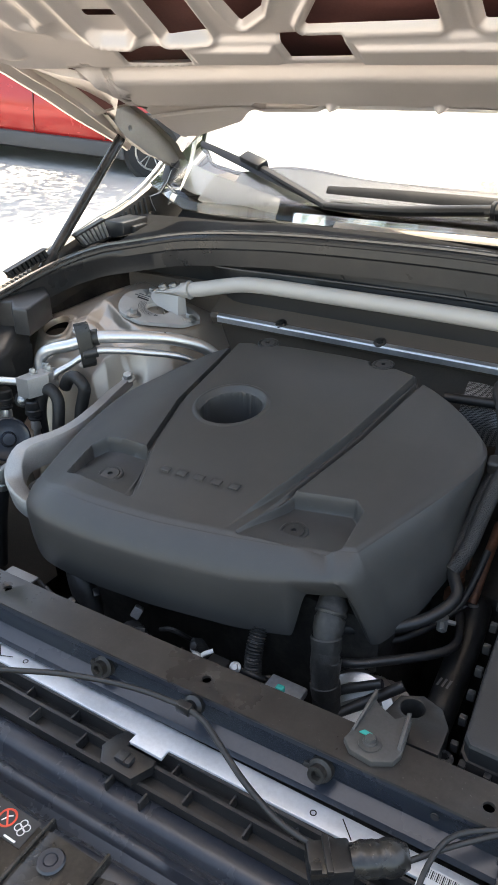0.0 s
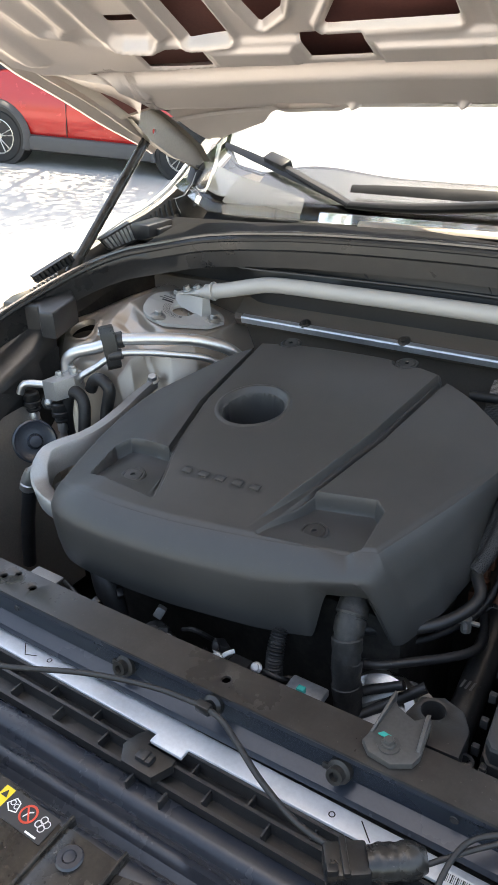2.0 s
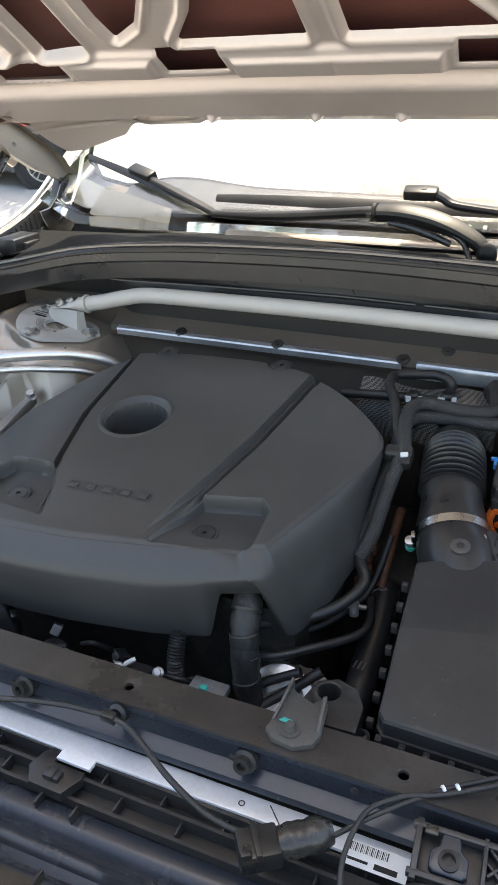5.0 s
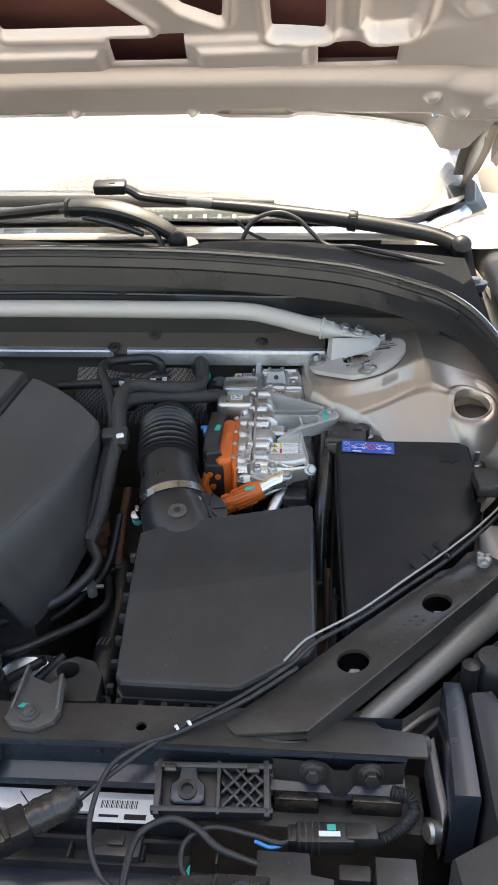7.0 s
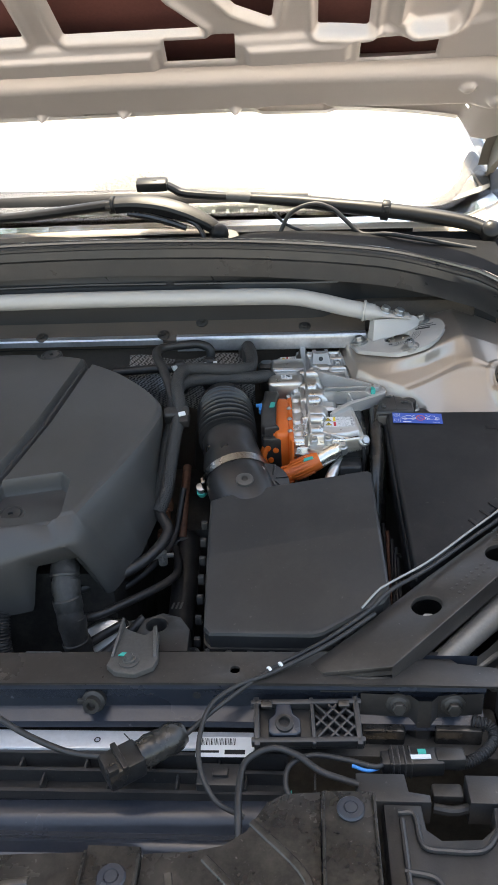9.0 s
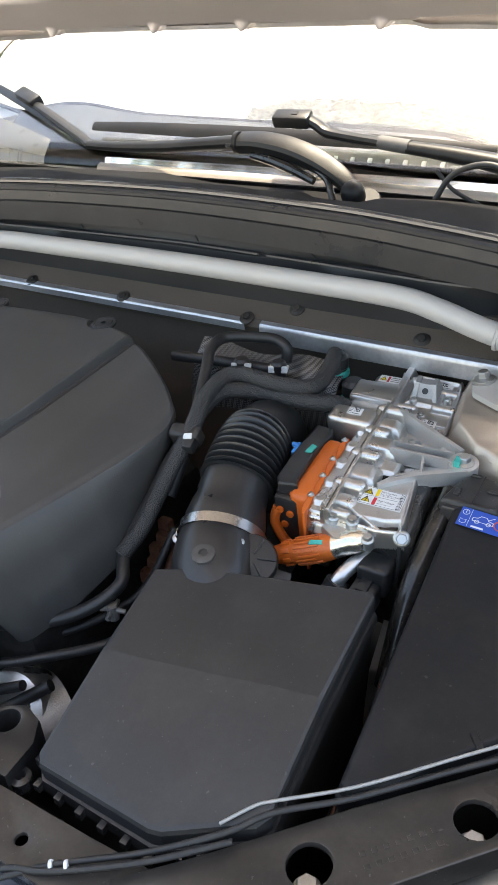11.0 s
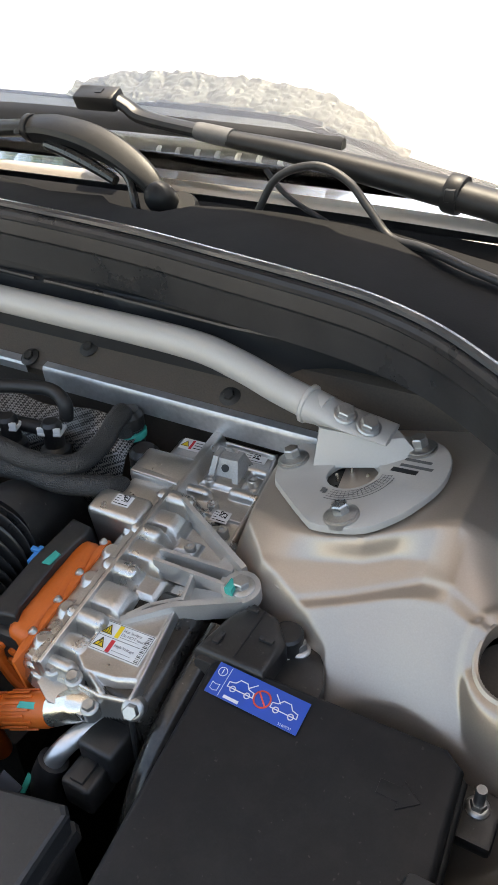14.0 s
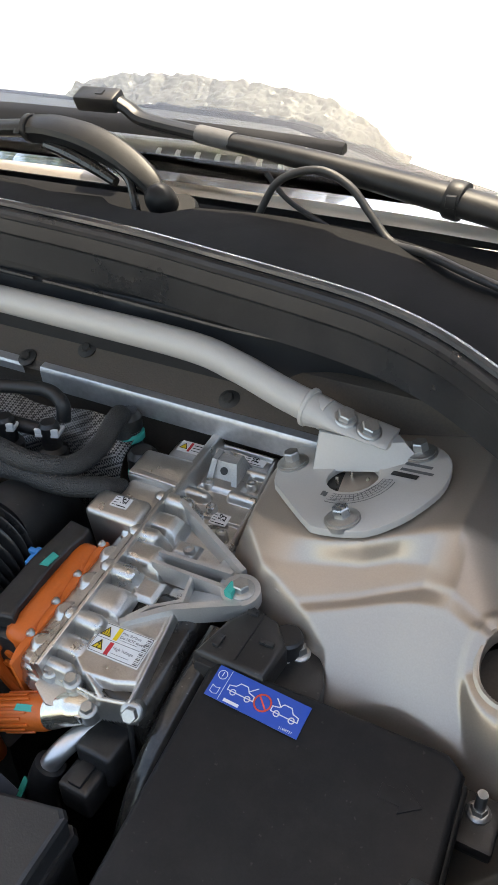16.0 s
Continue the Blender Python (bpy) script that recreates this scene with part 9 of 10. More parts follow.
for pts in ([(0.166, 0.062), (0.171, 0.119), (0.175, 0.117), (0.170, 0.062)], [(0.228, 0.062), (0.222, 0.108), (0.217, 0.106), (0.223, 0.062)]):
    bm = bmesh.new()
    plate(bm, [slim(p) for p in pts], 0.012, zf=lambda x, y: 0.870 + 0.33 * max(0, y - 0.066), bevel=0.0012)
    part("side_flange", bm, BRACKETM, eb)
bm = bmesh.new()
lathe(bm, [(0.0115, 0), (0.0115, 0.0018), (0.0105, 0.002)], Matrix.Translation((0.193, 0.055, 0.8682)), 20)
part("washer", bm, BRACKETM, eb)
bm = bmesh.new()
hexbolt(bm, (0.193, 0.055, 0.870), (0, 0, 1), 0.0056, 0.007, 1.3)
part("bolt", bm, BRACKETM, eb)
bm = bmesh.new()
plate(bm, [(-0.007, -0.002), (0.004, -0.003), (0.006, 0.002), (-0.003, 0.003)], 0.0012, pose(0.186, 0.062, 0.872), bevel=0)
part("paint_mark", bm, TEAL, eb, "turquoise paint dab")
b2_ = thing("hose_bracket", (0.22, 0.13, 0.80), "black plastic bracket with a round eye", "bracket")
bm = bmesh.new()
plate(bm, [(0.184, 0.118), (0.190, 0.146), (0.212, 0.158), (0.236, 0.150), (0.250, 0.128), (0.252, 0.09), (0.205, 0.088)], 0.05, Matrix.Translation((0, 0, 0.852)), holes=[(0.208, 0.135, 0.0125)], bevel=0.003)
part("body", bm, PLASTIC, b2_)

# ---- cooler pack and grille shutters in front of the beam ----
ck = thing("radiator_top", (0, -0.02, 0.5), "radiator top with a pale aluminium strip under the beam", "radiator")
bm = bmesh.new()
plate(bm, [(-0.66, 0.010), (-0.66, -0.012), (-0.052, -0.012), (-0.052, -0.024), (-0.008, -0.024), (-0.008, -0.011), (0.34, -0.004), (0.34, 0.018)], 0.004, Matrix.Translation((0, 0, 0.802)), bevel=0.0008)
part("strip", bm, STRIP, ck, "pale scuffed aluminium strip")
bm = bmesh.new()
box(bm, (0, 0.03, 0.63), (1.2, 0.07, 0.33), None, 0.004)
part("core", bm, DARK, ck)
mlab = Matrix.Translation((0.302, -0.004, 0.8035)) @ pose(0, 0, 0, 0, 0, 1)
st3 = sticker(ck, mlab, 0.062, 0.026, lab="pale label with bar code and bars")
bk = bmesh.new()
for k in range(22):
    rect(bk, -0.026 + k * 0.0017, 0.002, -0.026 + k * 0.0017 + 0.0005 + 0.0006 * (k % 3 == 0), 0.011, mlab, 0.0006)
rect(bk, 0.000, -0.010, 0.022, -0.004, mlab, 0.0006)
rect(bk, -0.026, -0.008, -0.006, -0.005, mlab, 0.0006)
part("label_ink", bk, INK, st3)
pm = Matrix.Translation((0, 0, 0.8026))
for x in (0.235, 0.16, -0.24):
    bk = bmesh.new()
    stroke(bk, circle(x, 0.003, 0.003, 12), 0.0012, pm, 0.0, closed=True)
    part("pen_ring", bk, INK, ck, "black pen ring")
for pts in ([(0.188, 0.012), (0.196, 0.004), (0.204, -0.004)], [(-0.29, 0.008), (-0.275, -0.006), (-0.26, 0.0)]):
    bk = bmesh.new()
    stroke(bk, pts, 0.0013, pm)
    part("pen_mark", bk, INK, ck, "black pen mark")


gt = thing("shutter_frame", (0, -0.04, 0.6), "black ribbed plastic shutter frame in front of the radiator", "shutter frame")
bm = bmesh.new()
plate(bm, [(-0.66, -0.014), (-0.66, -0.062), (0.37, -0.050), (0.37, -0.008)], 0.003, Matrix.Translation((0, 0, 0.779)), bevel=0.0006)
part("floor_panel", bm, PLASTIC, gt)
for y0, y1, z in ((-0.0165, -0.0095, 0.799), (-0.036, -0.029, 0.796), (-0.060, -0.049, 0.790)):
    bm = bmesh.new()
    loft(bm, [[(x, y0 + (y1 - y0) * (x + 0.66) / 1.03 + dy, zz) for x in np.linspace(-0.66, 0.37, 30)] for dy, zz in ((0.002, 0.778), (0.002, z), (-0.002, z), (-0.002, 0.778))], closed=False)
    part("rail", bm, PLASTIC2, gt)
for k in range(15):
    x = -0.64 + 0.072 * k
    for y0, y1 in ((-0.0165, -0.034), (-0.036, -0.056)):
        bm = bmesh.new()
        yy = 0.010 * (x + 0.66) / 1.03
        box(bm, (x + 0.03 * (y0 < -0.03), (y0 + y1) / 2 + yy, 0.786), (0.0025, y0 - y1, 0.014), None, 0.0005)
        part("rib", bm, PLASTIC2, gt)
bm = bmesh.new()
plate(bm, [(-0.070, -0.022), (-0.062, -0.012), (-0.052, -0.014), (-0.050, -0.028), (-0.012, -0.028), (-0.010, -0.036), (-0.020, -0.060), (-0.062, -0.060), (-0.075, -0.042)], 0.012, Matrix.Translation((0, 0, 0.801)), bevel=0.0015)
part("clip_tower", bm, PLASTIC, gt)
bm = bmesh.new()
box(bm, (-0.04, -0.045, 0.803), (0.020, 0.012, 0.008), None, 0.001)
box(bm, (-0.04, -0.045, 0.806), (0.008, 0.014, 0.006), None, 0.001)
part("clip_tower", bm, PLASTIC2, gt)
for x in (-0.045, 0.0):
    bm = bmesh.new()
    box(bm, (x, -0.066, 0.784), (0.003, 0.014, 0.016), None, 0.0006)
    part("rib", bm, PLASTIC2, gt)
bm = bmesh.new()
box(bm, (0.300, -0.035, 0.790), (0.05, 0.028, 0.02), None, 0.003)
box(bm, (0.300, -0.035, 0.802), (0.016, 0.010, 0.004), None, 0.001)
part("latch_pad", bm, PLASTIC2, gt)

df = thing("air_deflector", (0, -0.09, 0.6), "bluish black rubber air deflector with long folds", "deflector")
prof = [(-0.058, 0.776), (-0.064, 0.781), (-0.078, 0.780), (-0.086, 0.776), (-0.092, 0.768), (-0.098, 0.770), (-0.106, 0.779), (-0.113, 0.780), (-0.120, 0.772), (-0.128, 0.768), (-0.136, 0.778), (-0.145, 0.782), (-0.16, 0.775)]
for name, p0, p1 in (("sheet", 0, 5), ("fold", 4, 9), ("lip", 8, 13)):
    bm = bmesh.new()
    loft(bm, [[(x, y + 0.010 * (x + 0.66) / 1.1 + 0.004 * math.sin(x * 5), z + 0.003 * math.sin(x * 7 + y * 40)) for x in np.linspace(-0.66, 0.46, 50)] for y, z in prof[p0:p1]], closed=False)
    part(name, bm, DEFLECT, df, smooth=60)

# front covers with push rivets
fc = thing("front_cover", (0.1, -0.2, 0.6), "glossy brown-black plastic front cover with push rivets", "front cover")
def fcz(x, y):
    return 0.840 + 0.05 * (y + 0.15)
segs = [
    [(-0.66, -0.150), (-0.66, -0.42), (-0.028, -0.42), (-0.028, -0.166), (-0.10, -0.158), (-0.30, -0.150)],
    [(0.042, -0.172), (0.042, -0.42), (0.193, -0.42), (0.193, -0.152), (0.10, -0.158)],
    [(0.245, -0.152), (0.245, -0.42), (0.403, -0.42), (0.403, -0.087), (0.368, -0.090), (0.352, -0.100), (0.335, -0.128), (0.315, -0.142), (0.29, -0.148)],
]
for s in segs:
    bm = bmesh.new()
    plate(bm, s, 0.010, zf=fcz, bevel=0.002)
    part("panel", bm, GLOSS, fc)
for x0, x1, y1 in ((-0.026, 0.040, -0.164), (0.195, 0.243, -0.148), (0.405, 0.452, -0.088)):
    bm = bmesh.new()
    plate(bm, [(x0, y1), (x0, -0.42), (x1, -0.42), (x1, y1)], 0.010, zf=lambda x, y: fcz(x, y) + 0.004, bevel=0.002)
    part("joint_strip", bm, GLOSS, fc)
for x in (-0.026, 0.040, 0.195, 0.243, 0.405, 0.452):
    bm = bmesh.new()
    plate(bm, [(x - 0.0015, -0.092 if x > 0.35 else -0.155), (x - 0.0015, -0.42), (x + 0.0015, -0.42), (x + 0.0015, -0.092 if x > 0.35 else -0.155)], 0.012, zf=lambda x_, y: fcz(x_, y) + 0.007, bevel=0.0006)
    part("edge_rib", bm, GLOSS, fc)
for x, y in ((0.000, -0.186), (0.223, -0.178), (0.430, -0.108)):
    bm = bmesh.new()
    lathe(bm, [(0.0125, 0), (0.0130, 0.002), (0.0115, 0.0038), (0.0068, 0.0040), (0.0060, 0.0030), (0.0055, 0.0042), (0.002, 0.0046)], Matrix.Translation((x, y, fcz(x, y) + 0.004)), 24)
    part("push_rivet", bm, DEFLECT, fc, "grey push rivet")
# moulded lines in the covers
for pts in ([(0.30, -0.155), (0.33, -0.185), (0.325, -0.21)], [(0.27, -0.17), (0.28, -0.21)], [(0.34, -0.12), (0.39, -0.17), (0.388, -0.21)], [(0.06, -0.175), (0.10, -0.185), (0.15, -0.18)], [(-0.20, -0.19), (-0.15, -0.20), (-0.13, -0.23)]):
    bm = bmesh.new()
    tube(bm, [(x, y, fcz(x, y) + 0.0005) for x, y in pts], 0.004, 8, 6, flat=0.5)
    part("moulded_line", bm, GLOSS, fc)
ml = Matrix.Translation((-0.0735, -0.1765, fcz(-0.0735, -0.1765) + 0.0006)) @ pose(0, 0, 0, 2.8, 0, 0)
lb = sticker(fc, ml, 0.075, 0.028, lab="dark warning label with pictograms", material=INK)
by, bw, br = bmesh.new(), bmesh.new(), bmesh.new()
rect(by, -0.0365, -0.011, -0.024, 0.013, ml, 0.0005)
stroke(br, circle(0.006, 0.002, 0.0085, 24), 0.0022, ml, 0.0008, closed=True)
stroke(br, [(0.0, 0.008), (0.012, -0.004)], 0.0018, ml, 0.0008)
stroke(bw, [(-0.021, 0.0), (-0.016, 0.008), (-0.009, 0.006), (-0.006, -0.003), (-0.014, -0.005)], 0.0012, ml, 0.0006, closed=True)
for cx_, cy_ in ((-0.016, 0.003), (-0.010, 0.0015)):
    stroke(bw, circle(cx_, cy_, 0.0025, 12), 0.0009, ml, 0.0006, closed=True)
stroke(bw, [(0.003, -0.002), (0.006, 0.004), (0.009, 0.006)], 0.0014, ml, 0.0006)
for a in range(4):
    an = a * math.tau / 4 + 0.4
    stroke(bw, circle(0.0255 + 0.0042 * math.cos(an), 0.002 + 0.0042 * math.sin(an), 0.0034, 12), 0.0010, ml, 0.0006, closed=True)
rect(bw, 0.016, -0.0125, 0.030, -0.0105, ml, 0.0006)
rect(bw, -0.036, -0.0135, -0.024, -0.0120, ml, 0.0006)
part("label_field", by, YELLOW, lb, "yellow field")
part("label_ring", br, REDMARK, lb, "red prohibition ring")
part("label_sign", bw, WHITE, lb, "white pictograms")
bk = bmesh.new()
triangle_sign(bk, bk, -0.0302, 0.006, 0.0042, ml, 0.0008)
part("label_sign", bk, INK, lb)

# hood latch box and wiring at the end of the covers
cr = thing("latch_box", (0.52, -0.1, 0.7), "black plastic latch housing with moulded ribs", "latch housing")
bm = bmesh.new()
plate(bm, [(0.462, -0.083), (0.462, -0.30), (0.62, -0.30), (0.62, -0.083), (0.565, -0.083), (0.562, -0.104), (0.548, -0.116), (0.512, -0.118), (0.500, -0.108), (0.498, -0.083)], 0.03, zf=lambda x, y: 0.823 + 0.02 * (y + 0.1), bevel=0.003)
part("body", bm, PLASTIC, cr)
for pts in ([(0.475, -0.093), (0.49, -0.095), (0.494, -0.125), (0.515, -0.13), (0.548, -0.128), (0.57, -0.105), (0.60, -0.10)], [(0.475, -0.15), (0.50, -0.155), (0.52, -0.17), (0.60, -0.16)], [(0.478, -0.10), (0.478, -0.20)]):
    bm = bmesh.new()
    tube(bm, [(x, y, 0.824) for x, y in pts], 0.0028, 8, 6)
    part("rib", bm, PLASTIC2, cr)
bm = bmesh.new()
plate(bm, [(0.438, -0.050), (0.438, -0.082), (0.508, -0.082), (0.508, -0.073), (0.488, -0.070), (0.486, -0.050)], 0.03, Matrix.Translation((0, 0, 0.825)), bevel=0.002)
part("block", bm, PLASTIC2, cr)
bm = bmesh.new()
plate(bm, [(0.545, -0.048), (0.545, -0.080), (0.582, -0.080), (0.582, -0.048)], 0.03, Matrix.Translation((0, 0, 0.823)), bevel=0.002)
part("block", bm, PLASTIC2, cr)
bm = bmesh.new()
box(bm, (0.527, -0.060, 0.810), (0.03, 0.016, 0.012), None, 0.003)
tube(bm, [(0.512, -0.075, 0.808), (0.53, -0.078, 0.808), (0.545, -0.074, 0.808)], 0.005, 10, 4)
part("lever", bm, DARK, cr)

cn = thing("wiring_plug", (0.50, -0.02, 0.79), "black wiring plug with white and teal marks", "plug")
m = frame_at((0.500, -0.030, 0.818), (1, 0.05, 0.0), (0, 0, 1))
bm = bmesh.new()
box(bm, (0, 0, 0), (0.020, 0.022, 0.055), m, 0.003)
box(bm, (0.004, 0, 0.034), (0.016, 0.017, 0.03), m, 0.003)
box(bm, (0, 0, -0.03), (0.016, 0.018, 0.010), m, 0.002)
part("shell", bm, PLASTIC, cn)
for k in range(4):
    bm = bmesh.new()
    box(bm, (0, 0, -0.024 + 0.006 * k), (0.022, 0.024, 0.002), m, 0.0006)
    part("grip_rib", bm, PLASTIC2, cn)
bm = bmesh.new()
box(bm, (0.0108, 0.003, 0.004), (0.001, 0.005, 0.020), m, 0)
part("paint_mark", bm, PAINTDOT, cn, "white mark")
bm = bmesh.new()
box(bm, (0.0112, -0.003, 0.006), (0.001, 0.006, 0.008), m, 0)
part("paint_mark", bm, TEAL, cn, "teal paint dab")
hose("corrugated_conduit", [(0.528, -0.028, 0.815), (0.548, -0.026, 0.812), (0.570, -0.014, 0.812), (0.586, 0.004, 0.813), (0.584, 0.018, 0.818), (0.566, 0.022, 0.822)], 0.0058, RUBBER, "corrugated black plastic wiring conduit", "conduit", ripple=(0.0007, 330))
hose("cable", [(0.470, -0.032, 0.820), (0.459, -0.042, 0.824), (0.430, -0.038, 0.828), (0.395, -0.034, 0.829), (0.372, -0.046, 0.826), (0.370, -0.068, 0.820), (0.385, -0.085, 0.812)], 0.0028, RUBBER, "thin black cable in a loop", "cable")
hose("cable", [(0.470, -0.034, 0.818), (0.452, -0.046, 0.823), (0.435, -0.043, 0.826)], 0.0018, CLIPBLUE, "thin blue wire to the plug", "wire")
hose("cable", [(0.330, -0.150, 0.815), (0.327, -0.118, 0.835), (0.325, -0.085, 0.840), (0.330, -0.052, 0.840), (0.355, -0.034, 0.838), (0.380, -0.040, 0.836), (0.405, -0.058, 0.834), (0.440, -0.068, 0.830)], 0.0034, RUBBER, "black cable looping over the front covers", "cable")
hose("cable", [(0.262, -0.022, 0.838), (0.300, 0.012, 0.850), (0.350, 0.048, 0.864), (0.410, 0.086, 0.872), (0.462, 0.124, 0.884), (0.49, 0.152, 0.892), (0.54, 0.188, 0.898), (0.60, 0.238, 0.908), (0.650, 0.278, 0.918), (0.700, 0.322, 0.935), (0.76, 0.39, 0.95)], 0.0026, RUBBER, "long black cable laid along the brace", "cable")
hose("cable", [(0.330, -0.096, 0.815), (0.300, -0.086, 0.828), (0.281, -0.046, 0.840), (0.287, 0.004, 0.852), (0.315, 0.030, 0.858), (0.352, 0.043, 0.865), (0.415, 0.080, 0.873), (0.470, 0.122, 0.882)], 0.0026, RUBBER, "long black cable laid along the brace", "cable")
hose("cable", [(0.455, 0.128, 0.885), (0.475, 0.150, 0.893), (0.49, 0.160, 0.897), (0.54, 0.196, 0.902), (0.60, 0.246, 0.914), (0.648, 0.286, 0.924), (0.70, 0.33, 0.94), (0.76, 0.40, 0.955)], 0.0015, CASTG, "thin pale cable beside the brace", "cable")
for p, d in (((0.350, 0.047, 0.865), (0.8, 0.6, 0.1)), ((0.362, 0.052, 0.867), (0.8, 0.6, 0.1)), ((0.648, 0.278, 0.921), (0.7, 0.6, 0.1))):
    bm = bmesh.new()
    lathe(bm, [(0.0042, -0.0014), (0.0045, 0), (0.0042, 0.0014)], frame_at(p, d), 12)
    solo("cable_band", bm, PAINTDOT if p[0] < 0.5 else PLASTIC, "pale tape band round the cables" if p[0] < 0.5 else "black cable tie round the cables", "tape band")
hose("cable", [(-0.66, -0.12, 0.83), (-0.45, -0.10, 0.845), (-0.30, -0.085, 0.850), (-0.231, -0.064, 0.852), (-0.141, -0.021, 0.852), (-0.059, 0.000, 0.856), (0.004, 0.006, 0.858)], 0.0033, RUBBER, "black hood release cable", "cable")
hose("cable", [(0.004, 0.006, 0.858), (0.030, 0.003, 0.855), (0.060, -0.010, 0.849), (0.098, -0.029, 0.845), (0.142, -0.045, 0.841), (0.175, -0.050, 0.840), (0.200, -0.048, 0.839)], 0.0033, RUBBER, "black hood release cable", "cable")
cg = thing("cable_clip", (0.006, 0.014, 0.84), "black plastic cable clip on the beam", "clip")
bm = bmesh.new()
lathe(bm, [(0.012, -0.004), (0.012, 0.003), (0.008, 0.006)], frame_at((0.006, 0.020, 0.848), (0, -1, 0.4)), 16)
box(bm, (0.004, 0.006, 0.856), (0.018, 0.010, 0.012), None, 0.002)
part("body", bm, PLASTIC, cg)
jc = thing("cable_joiner", (0.225, -0.045, 0.80), "black cable joiner box wrapped in tape", "joiner box")
mj = frame_at((0.205, -0.055, 0.834), (0, 0, 1), (0.80, 0.58, 0))
bm = bmesh.new()
box(bm, (0, 0, 0), (0.040, 0.034, 0.024), mj, 0.004)
box(bm, (-0.002, 0, 0.013), (0.006, 0.036, 0.006), mj, 0.001)
box(bm, (-0.014, -0.012, 0.013), (0.010, 0.008, 0.008), mj, 0.001)
part("box", bm, PLASTIC, jc)
bm = bmesh.new()
pj = [mj @ Vector((x, 0, 0.002)) for x in (0.018, 0.030, 0.045, 0.062, 0.070)]
tube(bm, pj, [0.014, 0.0165, 0.0155, 0.017, 0.011], 14, 4, ripple=(0.0004, 90))
part("tape_wrap", bm, GLOSS, jc, "shiny black tape wrapping")
bm = bmesh.new()
plate(bm, [(-0.003, -0.006), (0.003, -0.005), (0.002, 0.006)], 0.001, frame_at((0.372, -0.055, 0.796), (0, 0, 1)), bevel=0)
part("tape_end", bm, TEAL, jc)

# ---- headlamp back at the wing ----
hl = thing("headlamp", (0.68, 0.0, 0.6), "dark headlamp housing with a grey bracket", "headlamp")
bm = bmesh.new()
plate(bm, [(0.628, 0.132), (0.647, 0.132), (0.648, 0.10), (0.643, -0.010), (0.618, -0.010)], 0.10, zf=lambda x, y: 0.862, bevel=0.003)
part("shield", bm, DEFLECT, hl, "blue-grey headlamp shield")
bm = bmesh.new()
plate(bm, [(0.652, 0.112), (0.676, 0.116), (0.684, 0.095), (0.80, 0.08), (0.80, -0.30), (0.62, -0.20), (0.606, -0.075), (0.648, -0.050)], 0.25, zf=lambda x, y: 0.870 - 0.05 * max(0, x - 0.70), bevel=0.006)
part("housing", bm, PLASTIC2, hl)
bm = bmesh.new()
plate(bm, [(0.610, 0.09), (0.618, 0.10), (0.621, 0.01), (0.612, -0.01)], 0.05, Matrix.Translation((0, 0, 0.815)), bevel=0.003)
part("bracket", bm, SHEET, hl, "metal bracket")
for y, z in ((0.085, 0.815), (-0.004, 0.800), (0.02, 0.77)):
    bm = bmesh.new()
    lathe(bm, [(0.011, 0), (0.011, 0.008), (0.008, 0.011)], frame_at((0.608, y, z), (-1, -0.3, 0.3)), 16)
    part("bolt", bm, ZINC, hl)
bm = bmesh.new()
lathe(bm, [(0.024, -0.10), (0.024, 0.0), (0.019, 0.008), (0.006, 0.008)], Matrix.Translation((0.690, 0.165, 0.86)), 20)
lathe(bm, [(0.010, -0.05), (0.010, 0.02), (0.006, 0.022)], Matrix.Translation((0.660, 0.150, 0.85)), 14)
part("adjuster", bm, PLASTIC, hl, "dark adjuster cap")
# small washer cap on the wing by the seal
bm = bmesh.new()
lathe(bm, [(0.018, -0.01), (0.022, 0.0), (0.022, 0.004), (0.012, 0.006), (0.011, 0.010), (0.004, 0.011)], Matrix.Translation((0.745, 0.775, 1.118)), 24)
part("wing_cap", bm, DEFLECT, body, "round plastic cap")

# ---- the red car across the yard ----
rc = thing("red_car", (-7.3, 8.1, 0), "red parked hatchback with grey lower cladding", "car")
bm = bmesh.new()
ys = 7.12
sec = [(-9.75, 0.45, 1.08), (-9.5, 0.32, 1.13), (-8.9, 0.34, 1.16), (-7.3, 0.36, 1.20), (-6.0, 0.36, 1.20), (-5.4, 0.34, 1.15), (-5.05, 0.5, 1.05)]
loft(bm, [[(x, ys + dy + 0.06 * (k in (0, len(sec) - 1)), z) for dy, z in ((0.06, z0), (0.0, z0 + 0.16), (-0.02, 0.72), (0.0, 0.86), (0.05, z1), (0.12, z1 + 0.02), (1.60, z1 + 0.02), (1.75, 0.7), (1.7, z0))] for k, (x, z0, z1) in enumerate(sec)])
part("body_side", bm, REDPAINT, rc, "glossy red body")
bm = bmesh.new()
loft(bm, [[(x, ys + 0.12 + ins, z) for x, ins in pr] for z, pr in ((1.19, [(-9.3, 0), (-5.6, 0), (-5.6, 1.5), (-9.3, 1.5)]), (1.60, [(-8.6, 0.16), (-6.0, 0.16), (-6.0, 1.34), (-8.6, 1.34)]), (1.70, [(-8.3, 0.26), (-6.3, 0.26), (-6.3, 1.24), (-8.3, 1.24)]))])
part("cabin", bm, GLOSS, rc, "dark cabin glass")
bm = bmesh.new()
loft(bm, [[(x, ys + dy, z) for dy, z in ((0.10, 0.20), (-0.02, 0.22), (-0.04, 0.34), (-0.02, 0.40), (0.10, 0.42))] for x in (-8.22, -7.3, -6.38)])
part("sill", bm, CLAD, rc, "grey plastic sill")
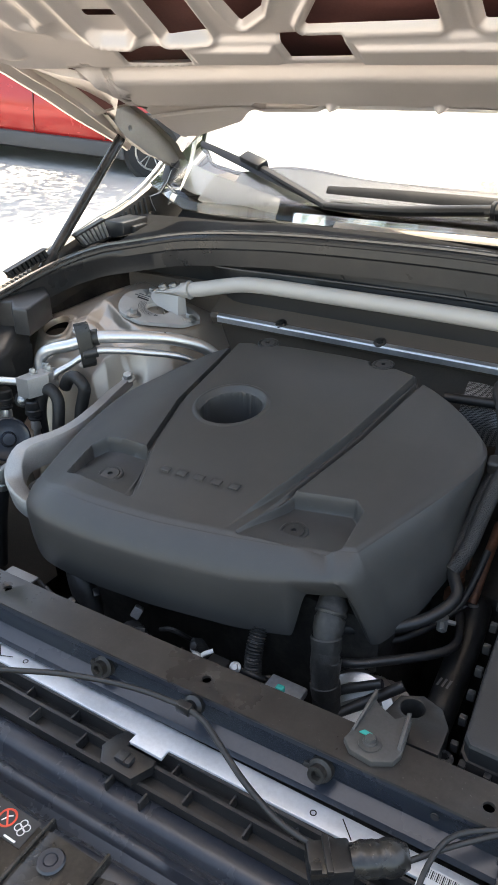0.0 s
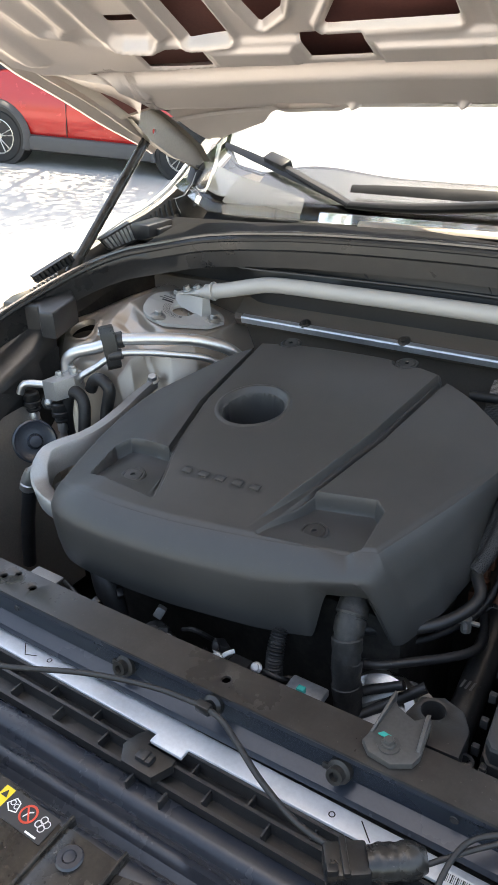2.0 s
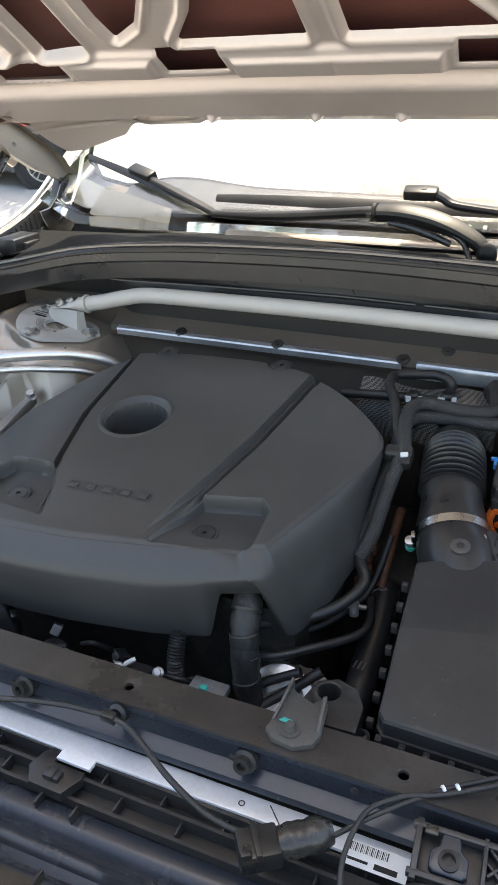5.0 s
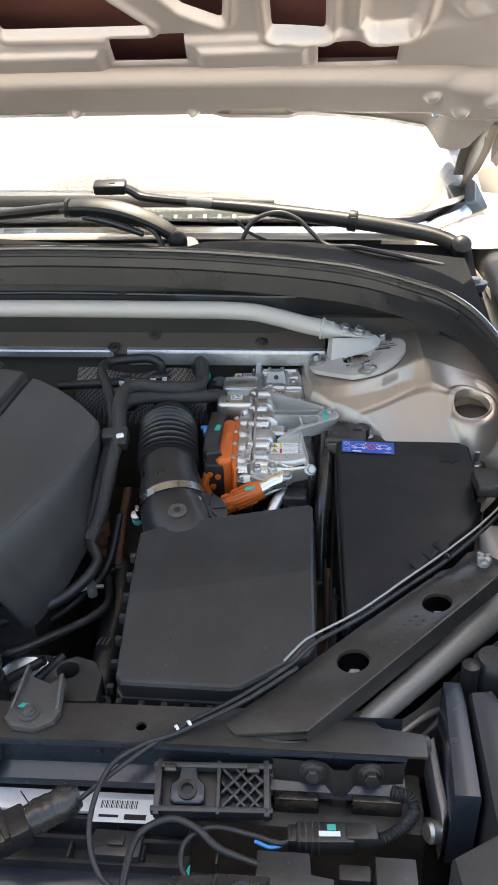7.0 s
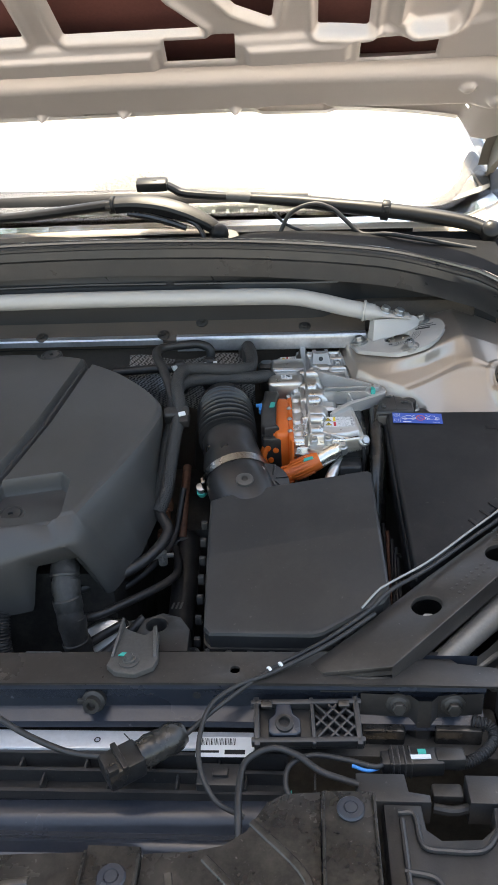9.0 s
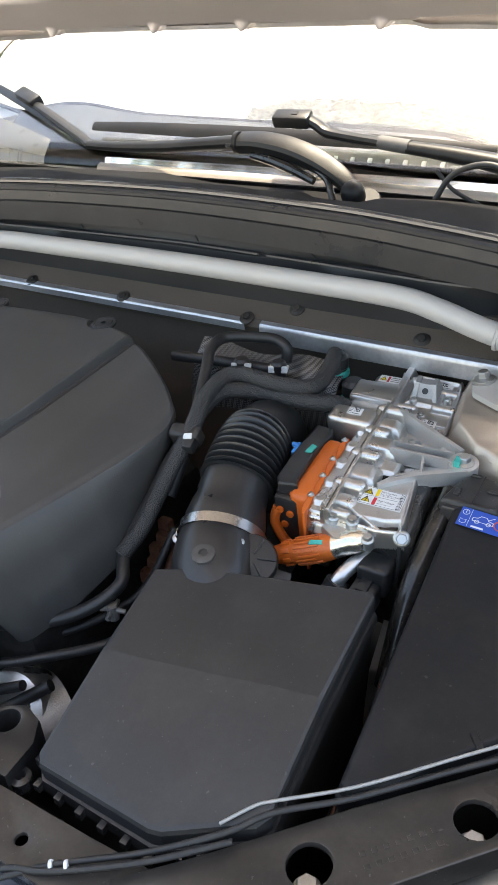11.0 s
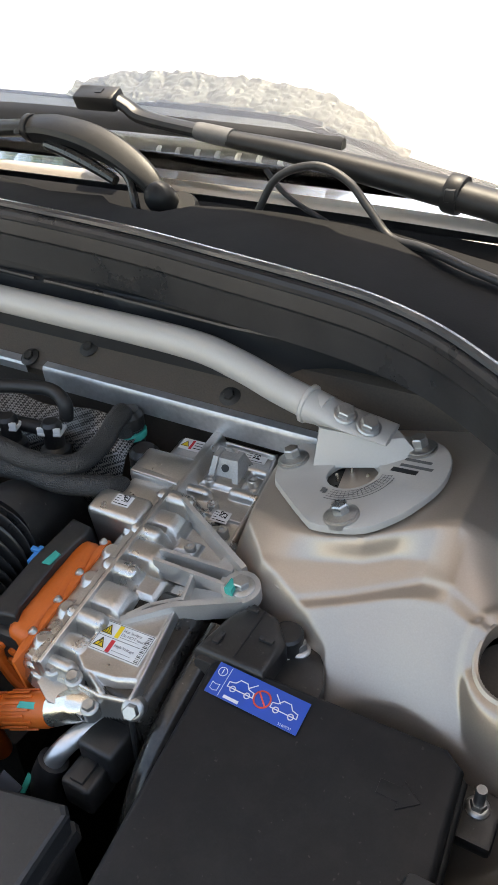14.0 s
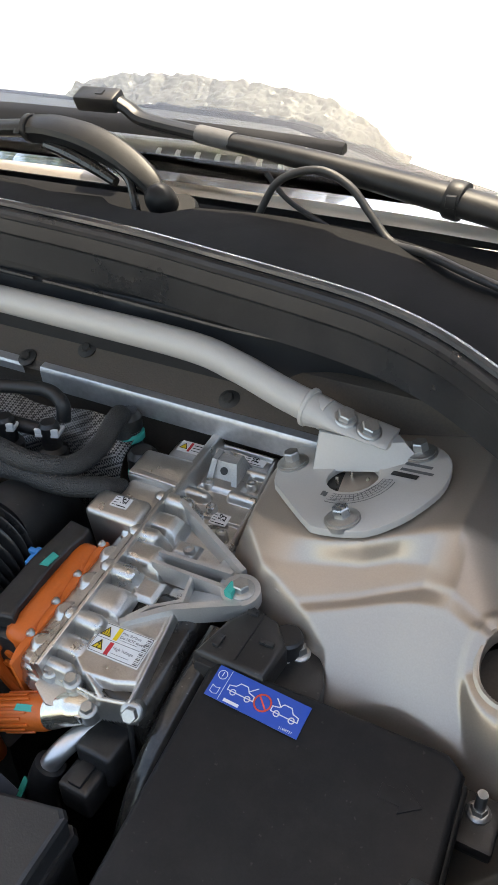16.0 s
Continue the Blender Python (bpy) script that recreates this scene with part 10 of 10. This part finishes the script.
for cx_ in (-8.63, -5.97):
    bm = bmesh.new()
    arc = [(cx_ + 0.43 * math.cos(a), ys - 0.03, 0.36 + 0.43 * math.sin(a)) for a in np.linspace(-0.35, math.pi + 0.35, 25)]
    tube(bm, arc, 0.055, 8, 0, flat=0.6)
    part("arch_trim", bm, CLAD, rc, "grey wheel arch trim")
    bm = bmesh.new()
    lathe(bm, [(0.41, -0.25), (0.41, 0.028), (0.02, 0.028)], frame_at((cx_, ys, 0.36), (0, -1, 0), (0, 0, 1)), 40)
    part("arch_well", bm, INK, rc)
    wheel(cx_, ys - 0.045, (0, -1, 0), rc, r=0.35)
for x in (-7.62, -6.62):
    bm = bmesh.new()
    box(bm, (x, ys - 0.012, 0.70), (0.008, 0.02, 0.55), None, 0.001)
    part("door_gap", bm, INK, rc)
bm = bmesh.new()
box(bm, (-7.3, ys + 0.85, 0.25), (3.9, 1.5, 0.14), None, 0.03)
part("underbody", bm, INK, rc)
# stands at an angle to the bay, on the rising part of the yard
along = Vector((2.14, 0.90, -0.246)).normalized()
across = Vector((-0.387, 0.92, 0.0)).normalized()
upward = along.cross(across).normalized()
across = upward.cross(along)
turn = Matrix((along, across, upward)).transposed().to_4x4()
rc.matrix_world = Matrix.Translation((-8.81, 6.90, 0.60)) @ turn @ Matrix.Translation((8.63, -7.075, -0.35)) @ Matrix.Translation((-7.3, 8.1, 0))

# ---- a tree beyond the roof side that dapples the ground ----
def tree(x, y, h, spread, seed, leaves=2600, lean=-1.7):
    r = random.Random(seed)
    t = thing("tree", (x, y, ground_z(x, y)), "leafy shade tree beside the parked cars", "tree", "shade trees")
    bm = bmesh.new()
    tube(bm, [(x, y, ground_z(x, y) - 0.1), (x + 0.1, y, h * 0.2), (x - 0.05, y + 0.5 * lean, h * 0.45), (x, y + lean, h * 0.75)], [0.24, 0.18, 0.14, 0.05], 12, 5)
    ends = []
    for k in range(11):
        a, z0 = r.random() * math.tau, h * (0.32 + 0.035 * k)
        L = spread * (0.7 + 0.4 * r.random())
        y1 = y + lean * min(1.0, z0 / (0.75 * h))
        p = [Vector((x, y1, z0)), Vector((x + 0.45 * L * math.cos(a), y1 + 0.45 * L * math.sin(a), z0 + 0.18 * h)), Vector((x + L * math.cos(a), y1 + L * math.sin(a), z0 + 0.26 * h))]
        tube(bm, p, [0.07, 0.045, 0.015], 7, 4)
        ends += [p[1].lerp(p[2], q) for q in (0.2, 0.5, 0.8, 1.0)]
    part("trunk", bm, BARK, t)
    vs, fs = [], []
    for _ in range(leaves):
        e = r.choice(ends)
        c = e + Vector((r.gauss(0, 0.55), r.gauss(0, 0.55), r.gauss(0, 0.35)))
        s = 0.07 + 0.07 * r.random()
        d1 = Vector((r.gauss(0, 1), r.gauss(0, 1), r.gauss(0, 0.5))).normalized()
        d2 = d1.orthogonal().normalized()
        i = len(vs)
        vs += [tuple(c - d1 * s), tuple(c + d2 * s * 0.45), tuple(c + d1 * s), tuple(c - d2 * s * 0.45)]
        fs.append((i, i + 1, i + 2, i + 3))
    me = bpy.data.meshes.new("crown")
    me.from_pydata(vs, [], fs)
    me.materials.append(LEAF)
    ob = new("crown", me)
    under(ob, t)
    tagged(ob, kind="stuff")


tree(-8.5, 9.7, 7.4, 3.3, 3, 8000)
tree(-4.8, 9.6, 7.6, 3.2, 8, 7000)
tree(-12.2, 9.8, 7.0, 3.0, 11, 5000)
